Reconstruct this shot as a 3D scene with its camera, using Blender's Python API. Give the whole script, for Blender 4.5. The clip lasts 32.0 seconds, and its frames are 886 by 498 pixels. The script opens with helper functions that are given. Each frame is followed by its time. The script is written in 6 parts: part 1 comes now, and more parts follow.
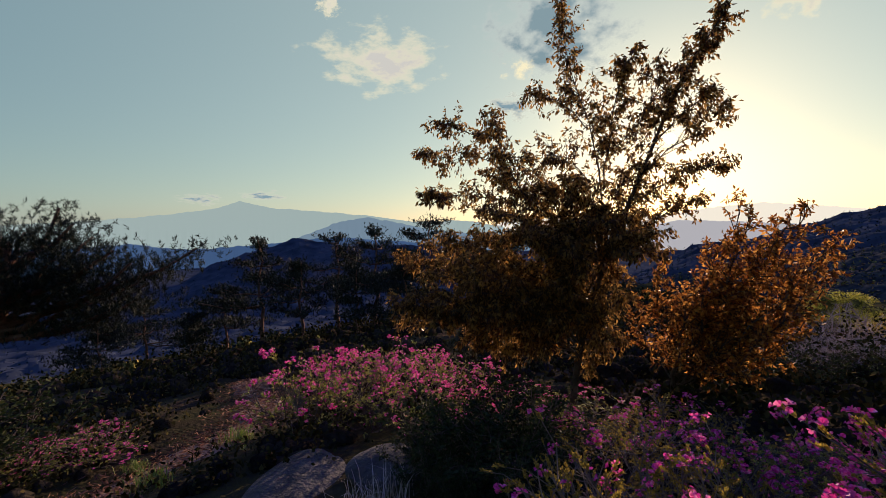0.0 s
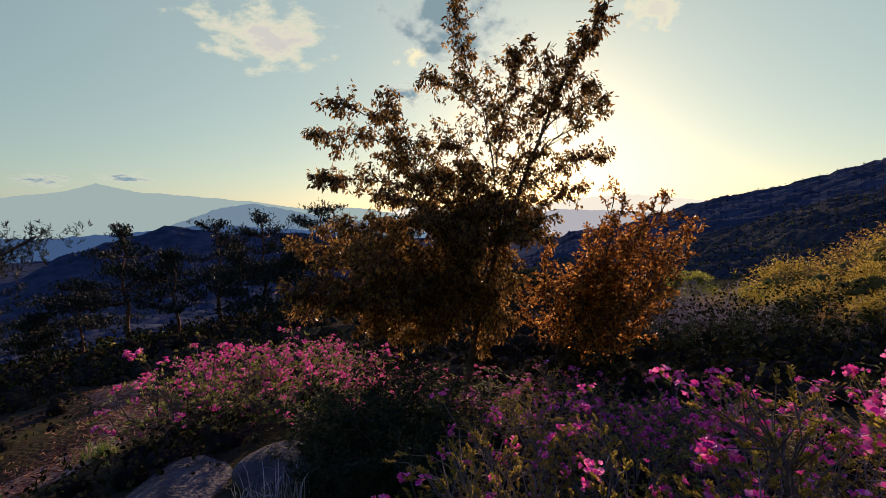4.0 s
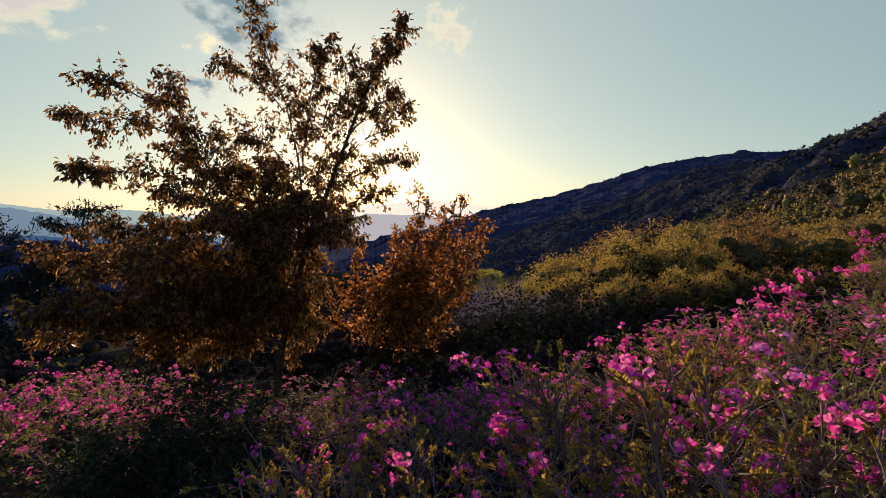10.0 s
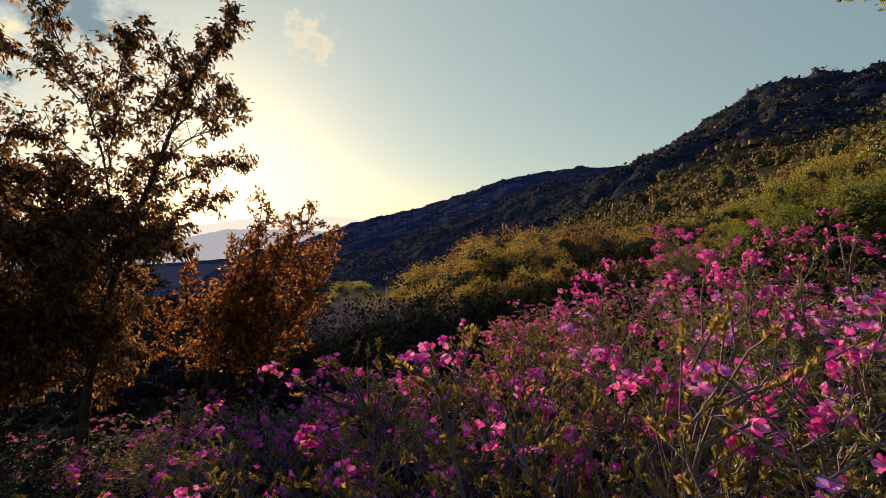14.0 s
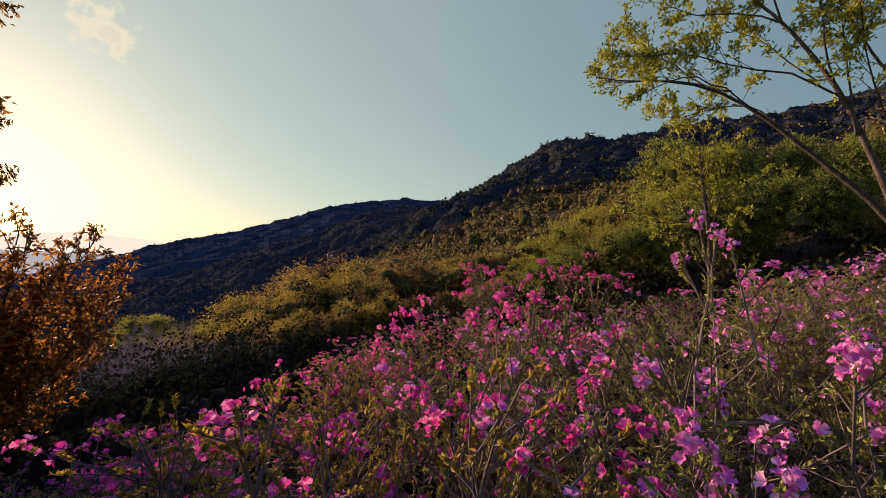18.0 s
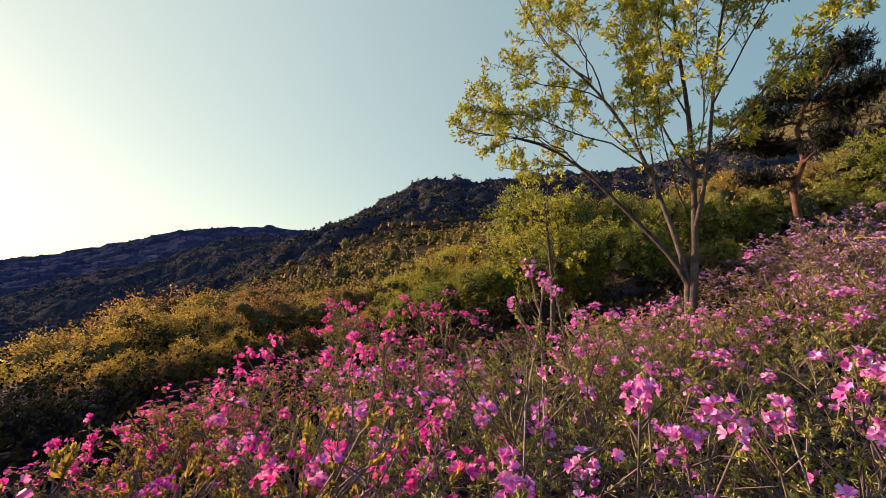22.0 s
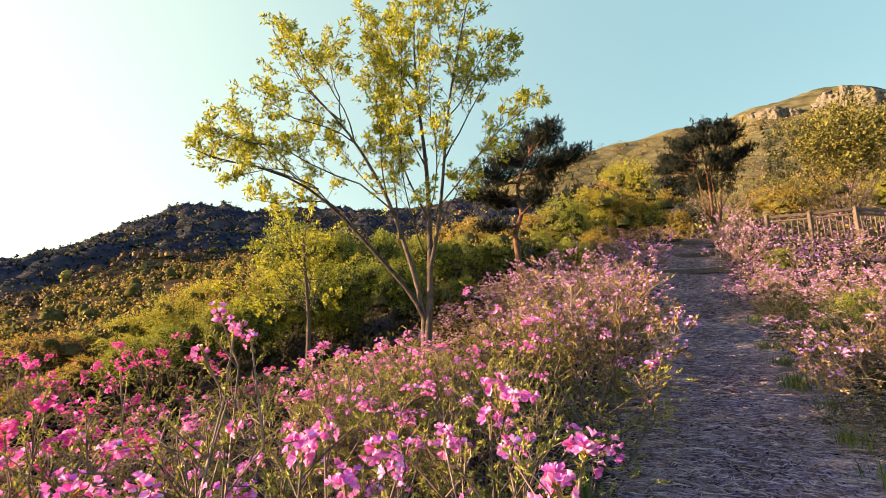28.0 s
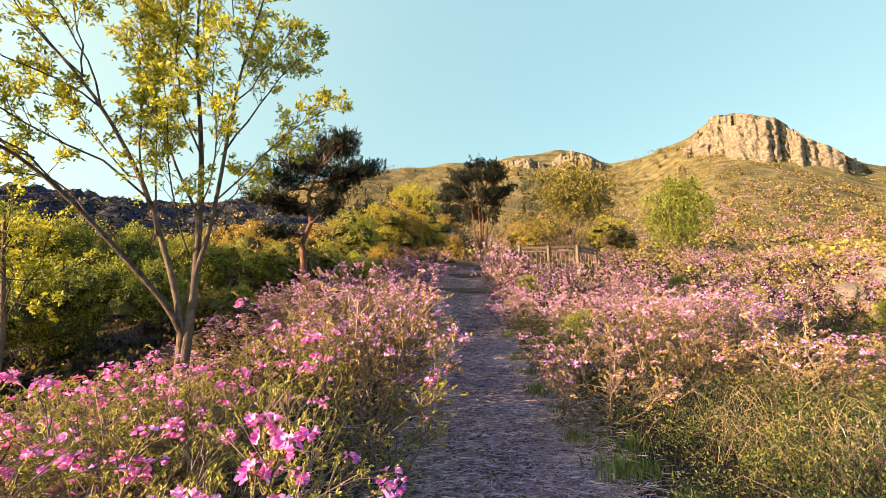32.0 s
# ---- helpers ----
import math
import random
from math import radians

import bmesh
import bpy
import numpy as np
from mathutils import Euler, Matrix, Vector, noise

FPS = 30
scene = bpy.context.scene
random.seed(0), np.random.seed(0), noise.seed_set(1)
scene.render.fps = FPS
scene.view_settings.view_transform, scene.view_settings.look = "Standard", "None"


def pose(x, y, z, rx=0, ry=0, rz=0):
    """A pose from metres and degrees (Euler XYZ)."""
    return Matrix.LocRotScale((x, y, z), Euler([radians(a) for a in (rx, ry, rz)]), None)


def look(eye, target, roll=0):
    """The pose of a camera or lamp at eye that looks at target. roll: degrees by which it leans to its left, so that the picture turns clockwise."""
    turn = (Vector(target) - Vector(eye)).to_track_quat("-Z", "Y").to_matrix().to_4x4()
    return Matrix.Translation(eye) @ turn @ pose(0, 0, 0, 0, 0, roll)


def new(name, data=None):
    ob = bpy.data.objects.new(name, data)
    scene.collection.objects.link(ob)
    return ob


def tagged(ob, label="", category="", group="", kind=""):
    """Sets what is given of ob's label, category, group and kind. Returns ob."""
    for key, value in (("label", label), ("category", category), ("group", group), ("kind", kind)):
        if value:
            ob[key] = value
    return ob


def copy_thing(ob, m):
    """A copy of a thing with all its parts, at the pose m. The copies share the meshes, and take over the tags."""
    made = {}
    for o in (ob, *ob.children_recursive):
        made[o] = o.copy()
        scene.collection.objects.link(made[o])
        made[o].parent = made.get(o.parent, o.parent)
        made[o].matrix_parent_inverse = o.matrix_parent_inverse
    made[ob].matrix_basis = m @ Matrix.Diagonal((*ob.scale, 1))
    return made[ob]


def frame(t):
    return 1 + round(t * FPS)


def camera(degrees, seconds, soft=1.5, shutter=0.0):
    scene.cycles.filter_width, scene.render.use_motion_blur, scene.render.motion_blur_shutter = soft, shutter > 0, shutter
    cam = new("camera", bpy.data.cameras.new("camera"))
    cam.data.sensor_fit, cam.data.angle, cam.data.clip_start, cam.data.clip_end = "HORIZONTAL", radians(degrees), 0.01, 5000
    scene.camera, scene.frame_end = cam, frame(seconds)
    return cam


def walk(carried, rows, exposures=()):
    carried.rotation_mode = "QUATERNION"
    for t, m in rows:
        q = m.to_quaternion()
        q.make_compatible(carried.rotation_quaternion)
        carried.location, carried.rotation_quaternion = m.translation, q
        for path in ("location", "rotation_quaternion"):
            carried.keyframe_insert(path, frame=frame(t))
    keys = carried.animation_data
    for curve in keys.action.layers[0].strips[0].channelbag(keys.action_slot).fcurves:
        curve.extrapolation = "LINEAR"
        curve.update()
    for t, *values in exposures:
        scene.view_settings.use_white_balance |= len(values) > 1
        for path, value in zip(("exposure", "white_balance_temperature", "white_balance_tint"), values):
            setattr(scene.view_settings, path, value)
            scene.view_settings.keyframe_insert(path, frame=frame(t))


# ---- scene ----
cam = camera(87.81, 32.0, soft=0.6)
PATH = [
    (0, (0.000, 0.000, 1.600), (-0.4425, 1.9476, 1.4944), -0.58),
    (0.5, (-0.021, 0.012, 1.597), (-0.4208, 1.9679, 1.4739), -0.04),
    (1, (-0.022, 0.017, 1.600), (-0.3781, 1.9815, 1.4783), -0.29),
    (1.5, (-0.023, 0.028, 1.601), (-0.3287, 2.0001, 1.4728), -0.41),
    (2, (-0.017, 0.039, 1.604), (-0.2468, 2.0211, 1.4740), -0.57),
    (2.5, (-0.019, 0.049, 1.601), (-0.1811, 2.0379, 1.4673), -0.28),
    (4.5, (-0.036, 0.097, 1.560), (0.0600, 2.0863, 1.3777), -0.64),
    (5, (-0.027, 0.117, 1.549), (0.1651, 2.0976, 1.3497), -1.08),
    (5.5, (-0.021, 0.121, 1.547), (0.2184, 2.0968, 1.3540), -1.06),
    (6, (-0.021, 0.110, 1.542), (0.2888, 2.0769, 1.3565), -0.70),
    (6.5, (-0.008, 0.106, 1.541), (0.4381, 2.0467, 1.3588), -0.31),
    (7, (-0.013, 0.111, 1.543), (0.5249, 2.0289, 1.3598), -0.11),
    (7.5, (-0.007, 0.113, 1.541), (0.5920, 2.0139, 1.3749), -0.12),
    (8, (0.005, 0.114, 1.541), (0.6446, 2.0021, 1.3735), -0.16),
    (8.5, (0.010, 0.118, 1.543), (0.6856, 1.9935, 1.3810), 0.11),
    (9, (0.014, 0.119, 1.547), (0.7176, 1.9860, 1.4044), -0.36),
    (9.5, (0.007, 0.120, 1.550), (0.7539, 1.9696, 1.4018), -0.54),
    (10, (0.003, 0.116, 1.544), (0.7941, 1.9477, 1.4009), 0.21),
    (10.5, (0.038, 0.094, 1.548), (0.8765, 1.9043, 1.4082), 0.72),
    (11, (0.081, 0.079, 1.544), (0.9872, 1.8568, 1.4022), 0.67),
    (11.5, (0.120, 0.078, 1.537), (1.0603, 1.8368, 1.3910), 0.40),
    (12, (0.161, 0.066, 1.532), (1.1210, 1.8135, 1.3783), 0.49),
    (12.5, (0.192, 0.041, 1.518), (1.2017, 1.7619, 1.3720), 0.13),
    (13, (0.235, 0.043, 1.505), (1.3112, 1.7208, 1.3374), 0.40),
    (13.5, (0.239, 0.059, 1.490), (1.4244, 1.6647, 1.3583), -0.33),
    (14, (0.226, 0.091, 1.474), (1.4926, 1.6358, 1.3785), -1.16),
    (14.5, (0.217, 0.099, 1.467), (1.5531, 1.5845, 1.3828), -1.40),
    (16.5, (0.227, 0.044, 1.520), (1.8057, 1.2701, 1.4580), -0.33),
    (17, (0.208, 0.032, 1.526), (1.8463, 1.1795, 1.4906), -0.21),
    (17.5, (0.208, 0.028, 1.529), (1.9078, 1.0820, 1.5072), 0.08),
    (18, (0.198, 0.023, 1.539), (1.9428, 1.0015, 1.5579), 0.24),
    (18.5, (0.211, 0.016, 1.542), (2.0069, 0.8940, 1.5957), -0.10),
    (19, (0.215, 0.010, 1.546), (2.0673, 0.7628, 1.6107), 0.48),
    (19.5, (0.212, 0.010, 1.549), (2.0935, 0.6842, 1.6323), 0.90),
    (20, (0.206, 0.015, 1.552), (2.1150, 0.6030, 1.6569), 1.20),
    (20.5, (0.199, 0.023, 1.555), (2.1211, 0.5667, 1.6596), 1.26),
    (21, (0.198, 0.019, 1.557), (2.1233, 0.5458, 1.6748), 1.97),
    (21.5, (0.204, -0.006, 1.565), (2.1352, 0.4946, 1.7025), 1.38),
    (22, (0.213, -0.039, 1.570), (2.1530, 0.4157, 1.7403), 1.27),
    (22.5, (0.215, -0.068, 1.577), (2.1661, 0.3284, 1.7675), 1.17),
    (23, (0.209, -0.096, 1.583), (2.1714, 0.2413, 1.7731), 1.96),
    (23.5, (0.219, -0.137, 1.582), (2.1959, 0.0966, 1.7740), 0.64),
    (24, (0.203, -0.175, 1.581), (2.1874, -0.0600, 1.8055), 0.10),
    (24.5, (0.206, -0.214, 1.573), (2.1928, -0.2273, 1.7979), -0.13),
    (25, (0.204, -0.241, 1.578), (2.1876, -0.3334, 1.8160), -0.48),
    (25.5, (0.211, -0.245, 1.575), (2.1926, -0.3706, 1.8136), -0.43),
    (27.5, (0.249, -0.291, 1.592), (2.1836, -0.6967, 1.8997), -0.81),
    (28, (0.263, -0.292, 1.596), (2.1781, -0.7735, 1.9162), -1.04),
    (28.5, (0.281, -0.298, 1.600), (2.1678, -0.8750, 1.9256), -1.34),
    (29, (0.297, -0.304, 1.601), (2.1551, -0.9699, 1.9243), -1.63),
    (29.5, (0.317, -0.311, 1.603), (2.1271, -1.0967, 1.9301), -1.15),
    (30, (0.336, -0.318, 1.604), (2.0792, -1.2396, 1.9397), -1.04),
    (30.5, (0.354, -0.328, 1.605), (2.0478, -1.3358, 1.9451), -1.00),
    (31, (0.357, -0.337, 1.607), (1.9843, -1.4466, 1.9547), -1.12),
    (31.5, (0.442, -0.357, 1.631), (1.9977, -1.5632, 1.9858), -1.23),
    (32, (0.458, -0.364, 1.627), (1.9523, -1.6437, 1.9836), -0.95),
]
walk(cam, [(t, look(eye, target, roll)) for t, eye, target, roll in PATH],
     [(0, 0.4, 5750, 22), (9, 0.5, 5800, 24), (13, 0.47, 5900, 25), (17, 0.4, 5950, 26), (19.5, 0.66, 6050, 27), (23, 1.28, 6400, 28), (25.5, 1.66, 6800, 27), (28, 1.96, 6950, 21), (32, 2.15, 7000, 21)])

# ---- light: a low evening sun over the valley ----
EYE = 1.55
SUN_BEARING, SUN_HEIGHT = 13.3, 10.2
world = bpy.data.worlds.new("sky")
scene.world = world
world.use_nodes = True
wn = world.node_tree
sky = wn.nodes.new("ShaderNodeTexSky")
sky.sky_type = "NISHITA"
sky.sun_disc = False
sky.sun_elevation = radians(SUN_HEIGHT)
sky.sun_rotation = radians(SUN_BEARING)
sky.altitude = 700
sky.air_density, sky.dust_density, sky.ozone_density = 1.0, 0.9, 1.0
veil = wn.nodes.new("ShaderNodeVectorMath")
veil.operation = "MULTIPLY_ADD"
veil.inputs[1].default_value = (0.80, 0.74, 0.48)
veil.inputs[2].default_value = (1.0, 2.42, 2.95)
wn.links.new(sky.outputs[0], veil.inputs[0])
# the evening haze brightens the whole sky towards the sun
where_sky = wn.nodes.new("ShaderNodeTexCoord")
toward = wn.nodes.new("ShaderNodeVectorMath")
toward.operation = "DOT_PRODUCT"
toward.inputs[1].default_value = (math.sin(radians(SUN_BEARING)), math.cos(radians(SUN_BEARING)), 0.12)
wn.links.new(where_sky.outputs["Generated"], toward.inputs[0])
half = wn.nodes.new("ShaderNodeMapRange")
half.inputs[1].default_value, half.inputs[2].default_value = -1, 1
wn.links.new(toward.outputs["Value"], half.inputs[0])
cube = wn.nodes.new("ShaderNodeMath")
cube.operation = "POWER"
cube.inputs[1].default_value = 2.45
wn.links.new(half.outputs[0], cube.inputs[0])
haze = wn.nodes.new("ShaderNodeVectorMath")
haze.operation = "MULTIPLY_ADD"
haze.inputs[1].default_value = (4.2, 3.85, 1.9)
wn.links.new(cube.outputs[0], haze.inputs[0])
wn.links.new(veil.outputs[0], haze.inputs[2])
# overhead the haze thins out and the sky turns deep blue
high = wn.nodes.new("ShaderNodeSeparateXYZ")
wn.links.new(where_sky.outputs["Generated"], high.inputs[0])
rise = wn.nodes.new("ShaderNodeMapRange")
rise.interpolation_type = "SMOOTHSTEP"
rise.inputs[1].default_value, rise.inputs[2].default_value = 0.6, 0.95
wn.links.new(high.outputs[2], rise.inputs[0])
deep = wn.nodes.new("ShaderNodeVectorMath")
deep.operation = "MULTIPLY_ADD"
deep.inputs[1].default_value, deep.inputs[2].default_value = (0.15, 0.3, 1.3), (0.05, 0.3, 8.0)
wn.links.new(sky.outputs[0], deep.inputs[0])
dome = wn.nodes.new("ShaderNodeMix")
dome.data_type = "RGBA"
wn.links.new(rise.outputs[0], dome.inputs[0])
wn.links.new(haze.outputs[0], dome.inputs[6])
wn.links.new(deep.outputs[0], dome.inputs[7])
wn.links.new(dome.outputs[2], wn.nodes["Background"].inputs[0])
wn.nodes["Background"].inputs[1].default_value = 0.048


def bearing(b, e=0.0):
    b, e = radians(b), radians(e)
    return Vector((math.sin(b) * math.cos(e), math.cos(b) * math.cos(e), math.sin(e)))


lamp = bpy.data.lights.new("sun", "SUN")
lamp.energy, lamp.angle, lamp.color = 5.0, radians(0.6), (1.0, 0.72, 0.44)
sun = new("sun", lamp)
sun.matrix_world = look(bearing(SUN_BEARING, SUN_HEIGHT) * 100, (0, 0, 0))

# ---- materials ----
def material(name, colours, rough=0.8, scale=6.0, spread=0.5, bump=0.0, metal=0.0, through_light=0.0, per="object", detail=6.0, fine=None, spec=0.2):
    """colours: ramp from dark to light over noise and the piece's own random value."""
    m = bpy.data.materials.new(name)
    m.use_nodes = True
    n, l = m.node_tree.nodes, m.node_tree.links
    b = n["Principled BSDF"]
    b.inputs["Roughness"].default_value, b.inputs["Metallic"].default_value = rough, metal
    b.inputs["Specular IOR Level"].default_value = spec
    where = n.new("ShaderNodeTexCoord")
    tex = n.new("ShaderNodeTexNoise")
    tex.inputs["Scale"].default_value, tex.inputs["Detail"].default_value = scale, detail
    l.new(where.outputs["Object"], tex.inputs["Vector"])
    value = tex.outputs["Fac"]
    if per in ("island", "object"):
        if per == "island":
            own = n.new("ShaderNodeNewGeometry").outputs["Random Per Island"]
        else:
            own = n.new("ShaderNodeObjectInfo").outputs["Random"]
        mix = n.new("ShaderNodeMix")
        mix.inputs[0].default_value = spread
        l.new(value, mix.inputs[2]), l.new(own, mix.inputs[3])
        value = mix.outputs[0]
    ramp = n.new("ShaderNodeValToRGB")
    e = ramp.color_ramp.elements
    lo, hi = (0.12, 0.88) if spread > 0.5 else (0.3, 0.7)
    for k, c in enumerate(colours):
        at = lo + (hi - lo) * k / max(1, len(colours) - 1)
        el = e[k] if k < 2 else e.new(at)
        el.position, el.color = at, (*c, 1)
    l.new(value, ramp.inputs[0])
    l.new(ramp.outputs[0], b.inputs["Base Color"])
    if bump:
        f = n.new("ShaderNodeTexNoise")
        f.inputs["Scale"].default_value, f.inputs["Detail"].default_value = fine or scale * 6, 8
        l.new(where.outputs["Object"], f.inputs["Vector"])
        bp = n.new("ShaderNodeBump")
        bp.inputs["Strength"].default_value, bp.inputs["Distance"].default_value = bump, 0.05
        l.new(f.outputs["Fac"], bp.inputs["Height"])
        l.new(bp.outputs[0], b.inputs["Normal"])
    if through_light:
        tr = n.new("ShaderNodeBsdfTranslucent")
        l.new(ramp.outputs[0], tr.inputs[0])
        add = n.new("ShaderNodeMixShader")
        add.inputs[0].default_value = through_light
        l.new(b.outputs[0], add.inputs[1]), l.new(tr.outputs[0], add.inputs[2])
        l.new(add.outputs[0], n["Material Output"].inputs[0])
    return m


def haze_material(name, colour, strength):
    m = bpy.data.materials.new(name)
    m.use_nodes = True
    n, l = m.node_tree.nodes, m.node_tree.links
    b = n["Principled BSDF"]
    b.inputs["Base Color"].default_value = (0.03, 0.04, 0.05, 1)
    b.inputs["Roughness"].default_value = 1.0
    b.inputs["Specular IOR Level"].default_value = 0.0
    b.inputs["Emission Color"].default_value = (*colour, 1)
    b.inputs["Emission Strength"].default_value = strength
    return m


PINK = material("azalea_petal", [(0.46, 0.010, 0.21), (0.85, 0.085, 0.385), (0.97, 0.38, 0.62)], 0.55, 42, 0.55, through_light=0.43, per="island", detail=2)
LIGHT_PINK = material("light_azalea_petal", [(0.60, 0.06, 0.37), (0.87, 0.24, 0.58), (0.98, 0.72, 0.86)], 0.55, 42, 0.55, through_light=0.29, per="island", detail=2)
PALE = material("faded_azalea_petal", [(0.44, 0.14, 0.42), (0.64, 0.30, 0.60), (0.84, 0.55, 0.76)], 0.7, 30, 0.6, through_light=0.26, per="island", detail=2)
AZ_LEAF = material("azalea_leaf", [(0.10, 0.105, 0.022), (0.33, 0.33, 0.055), (0.60, 0.54, 0.14)], 0.5, 3, 0.6, through_light=0.27, per="island")
RUSSET_LEAF = material("russet_azalea_leaf", [(0.12, 0.085, 0.03), (0.31, 0.22, 0.075), (0.52, 0.37, 0.17)], 0.6, 3, 0.6, through_light=0.2, per="island")
TAN_TWIG = material("tan_twig", [(0.11, 0.08, 0.055), (0.30, 0.22, 0.15)], 0.9, 20, 0.4, per="object")
TWIG = material("grey_twig", [(0.075, 0.055, 0.042), (0.24, 0.185, 0.145)], 0.9, 20, 0.4, per="object")
SHADE_CORE = material("dense_inner_twigs", [(0.012, 0.010, 0.008), (0.035, 0.027, 0.019), (0.075, 0.055, 0.036)], 0.95, 30, 0.2, bump=1.0, fine=90, spec=0.0)
BARK = material("brown_bark", [(0.05, 0.035, 0.025), (0.16, 0.12, 0.09)], 0.95, 14, 0.3, bump=0.6)
PALE_BARK = material("grey_brown_bark", [(0.045, 0.033, 0.025), (0.16, 0.12, 0.09)], 0.9, 18, 0.2, bump=0.5)
RED_BARK = material("red_pine_bark", [(0.08, 0.04, 0.026), (0.22, 0.12, 0.075)], 0.95, 10, 0.2, bump=0.7)
NEEDLE = material("pine_needle", [(0.008, 0.014, 0.010), (0.02, 0.027, 0.017), (0.048, 0.046, 0.026)], 0.6, 4, 0.6, through_light=0.08, per="island", spec=0.12)
CHERRY_LEAF = material("bronze_green_leaf", [(0.035, 0.020, 0.009), (0.19, 0.10, 0.027), (0.60, 0.33, 0.075)], 0.5, 3, 0.7, through_light=0.5, per="island")
ORANGE_LEAF = material("orange_brown_leaf", [(0.09, 0.03, 0.010), (0.37, 0.14, 0.024), (0.74, 0.37, 0.07)], 0.5, 3, 0.7, through_light=0.5, per="island")
ASH_LEAF = material("pale_yellow_green_leaf", [(0.16, 0.17, 0.014), (0.41, 0.42, 0.03), (0.66, 0.61, 0.065)], 0.5, 3, 0.6, through_light=0.34, per="island")
YELLOW_LEAF = material("yellow_green_leaf", [(0.12, 0.12, 0.016), (0.36, 0.345, 0.034), (0.58, 0.51, 0.065)], 0.55, 3, 0.6, through_light=0.4, per="island")
GOLD_LEAF = material("golden_olive_leaf", [(0.13, 0.095, 0.018), (0.35, 0.25, 0.036), (0.58, 0.40, 0.065)], 0.5, 3, 0.6, through_light=0.48, per="island")
OLIVE_LEAF = material("olive_spring_leaf", [(0.055, 0.055, 0.016), (0.165, 0.15, 0.03), (0.32, 0.27, 0.055)], 0.55, 3, 0.6, through_light=0.25, per="island")
GREEN_LEAF = material("fresh_green_leaf", [(0.07, 0.09, 0.016), (0.23, 0.265, 0.032), (0.46, 0.46, 0.06)], 0.55, 3, 0.6, through_light=0.42, per="island")
DARK_LEAF = material("dark_green_leaf", [(0.012, 0.022, 0.010), (0.032, 0.045, 0.016), (0.065, 0.07, 0.024)], 0.75, 3, 0.6, through_light=0.2, per="island", spec=0.08)
BLADE = material("grass_blade", [(0.07, 0.12, 0.018), (0.16, 0.215, 0.038), (0.29, 0.29, 0.075)], 0.6, 3, 0.6, through_light=0.35, per="island")
STRAW = material("dry_straw", [(0.19, 0.14, 0.12), (0.45, 0.35, 0.29), (0.80, 0.66, 0.53)], 0.8, 3, 0.6, through_light=0.15, per="island")
SOIL = material("bare_path_soil", [(0.07, 0.042, 0.03), (0.21, 0.132, 0.088), (0.38, 0.26, 0.175)], 0.95, 5, 0.0, bump=0.7, fine=34, per="none")
ROCK = material("pale_granite", [(0.07, 0.061, 0.045), (0.14, 0.121, 0.088), (0.22, 0.192, 0.14)], 0.9, 1.1, 0.0, bump=1.0, fine=0.9, per="none")
STONE = material("weathered_stone", [(0.04, 0.034, 0.032), (0.095, 0.082, 0.074)], 0.9, 4, 0.0, bump=0.8, fine=25, per="none")
TIMBER = material("weathered_timber", [(0.075, 0.055, 0.04), (0.16, 0.12, 0.086)], 0.85, 12, 0.3, bump=0.4)

# ---- ground ----
def lin(points, b):
    p = np.array(points, float)
    return np.interp(b, p[:, 0], p[:, 1])


# ridges round the place: bearing, height in degrees above the eye; distance; where the rise begins
FAR_RIDGE = dict(crest=[(10, -3), (21, -1.6), (28, 0.8), (38.6, 3), (47.3, 5.9), (56, 7), (60, 6.7), (70, 6), (80, 4), (95, 0)], far=880, foot=420, power=1.1, cover=5)
MID_RIDGE = dict(crest=[(14, -9), (26, -4.9), (37, 0), (42, 1.2), (46, 2.4), (51, 5.0), (58, 6.0), (64, 6.3), (74, 5), (88, 2)], far=470, foot=220, power=1.0, cover=4)
NEAR_HILL = dict(crest=[(36, -6), (42, -3), (47, -0.6), (56, 3.6), (60, 6.1), (64.5, 8.0), (69, 10.6), (73, 12.6), (75.6, 13.5), (80, 13.0), (85, 13.4), (90, 13.8), (97, 14.1), (107, 14.9), (122, 16), (135, 10)], far=260, foot=75, power=1.0, cover=3.8)
CRAG_HILL = dict(crest=[(84, 8), (97, 13), (107, 15.3), (114, 18), (120.2, 19.7), (127.1, 20.4), (129.7, 20.8), (132.3, 20.6), (134.9, 20.1), (137.1, 20.3), (139.7, 21.1), (146.4, 21.2), (148.4, 20.7), (150.3, 19.5), (153.5, 18.9), (156, 19.4), (158.2, 20.1), (161.3, 21.4), (163, 21.9), (164.9, 21.7), (166.4, 21.0), (168.3, 20.2), (169.5, 18.9), (170.7, 17.5), (172.3, 16.2), (174.1, 14.7), (176, 14), (185, 12), (205, 7), (230, 0)], far=340, foot=26, power=1.85, cover=-1.4)
LEFT_HILL = dict(crest=[(-62, -9), (-43, -6), (-38, -3.2), (-34, -1.7), (-30.1, -1.05), (-28.2, -1.6), (-25.5, -2.2), (-18, -2.2), (-10, -3), (0, -5), (10, -7)], far=1150, foot=650, power=1.2, cover=6)
RIDGES = [FAR_RIDGE, MID_RIDGE, NEAR_HILL, CRAG_HILL, LEFT_HILL]

# the trodden path: bearing and distance of its middle line
TRAIL = [(-36, 12.0), (-35, 8.6), (-38, 6.9), (-45, 6.6), (-53, 6.0), (-64, 4.8), (-85, 2.8), (180, 0.6), (139, 2.6), (135.5, 4.6), (134.2, 8.0), (133.4, 12.0), (132.7, 16.0), (132.2, 20.0), (135.0, 25.0), (141, 31.0)]
TRAIL_XY = np.array([(d * math.sin(radians(b)), d * math.cos(radians(b))) for b, d in TRAIL])


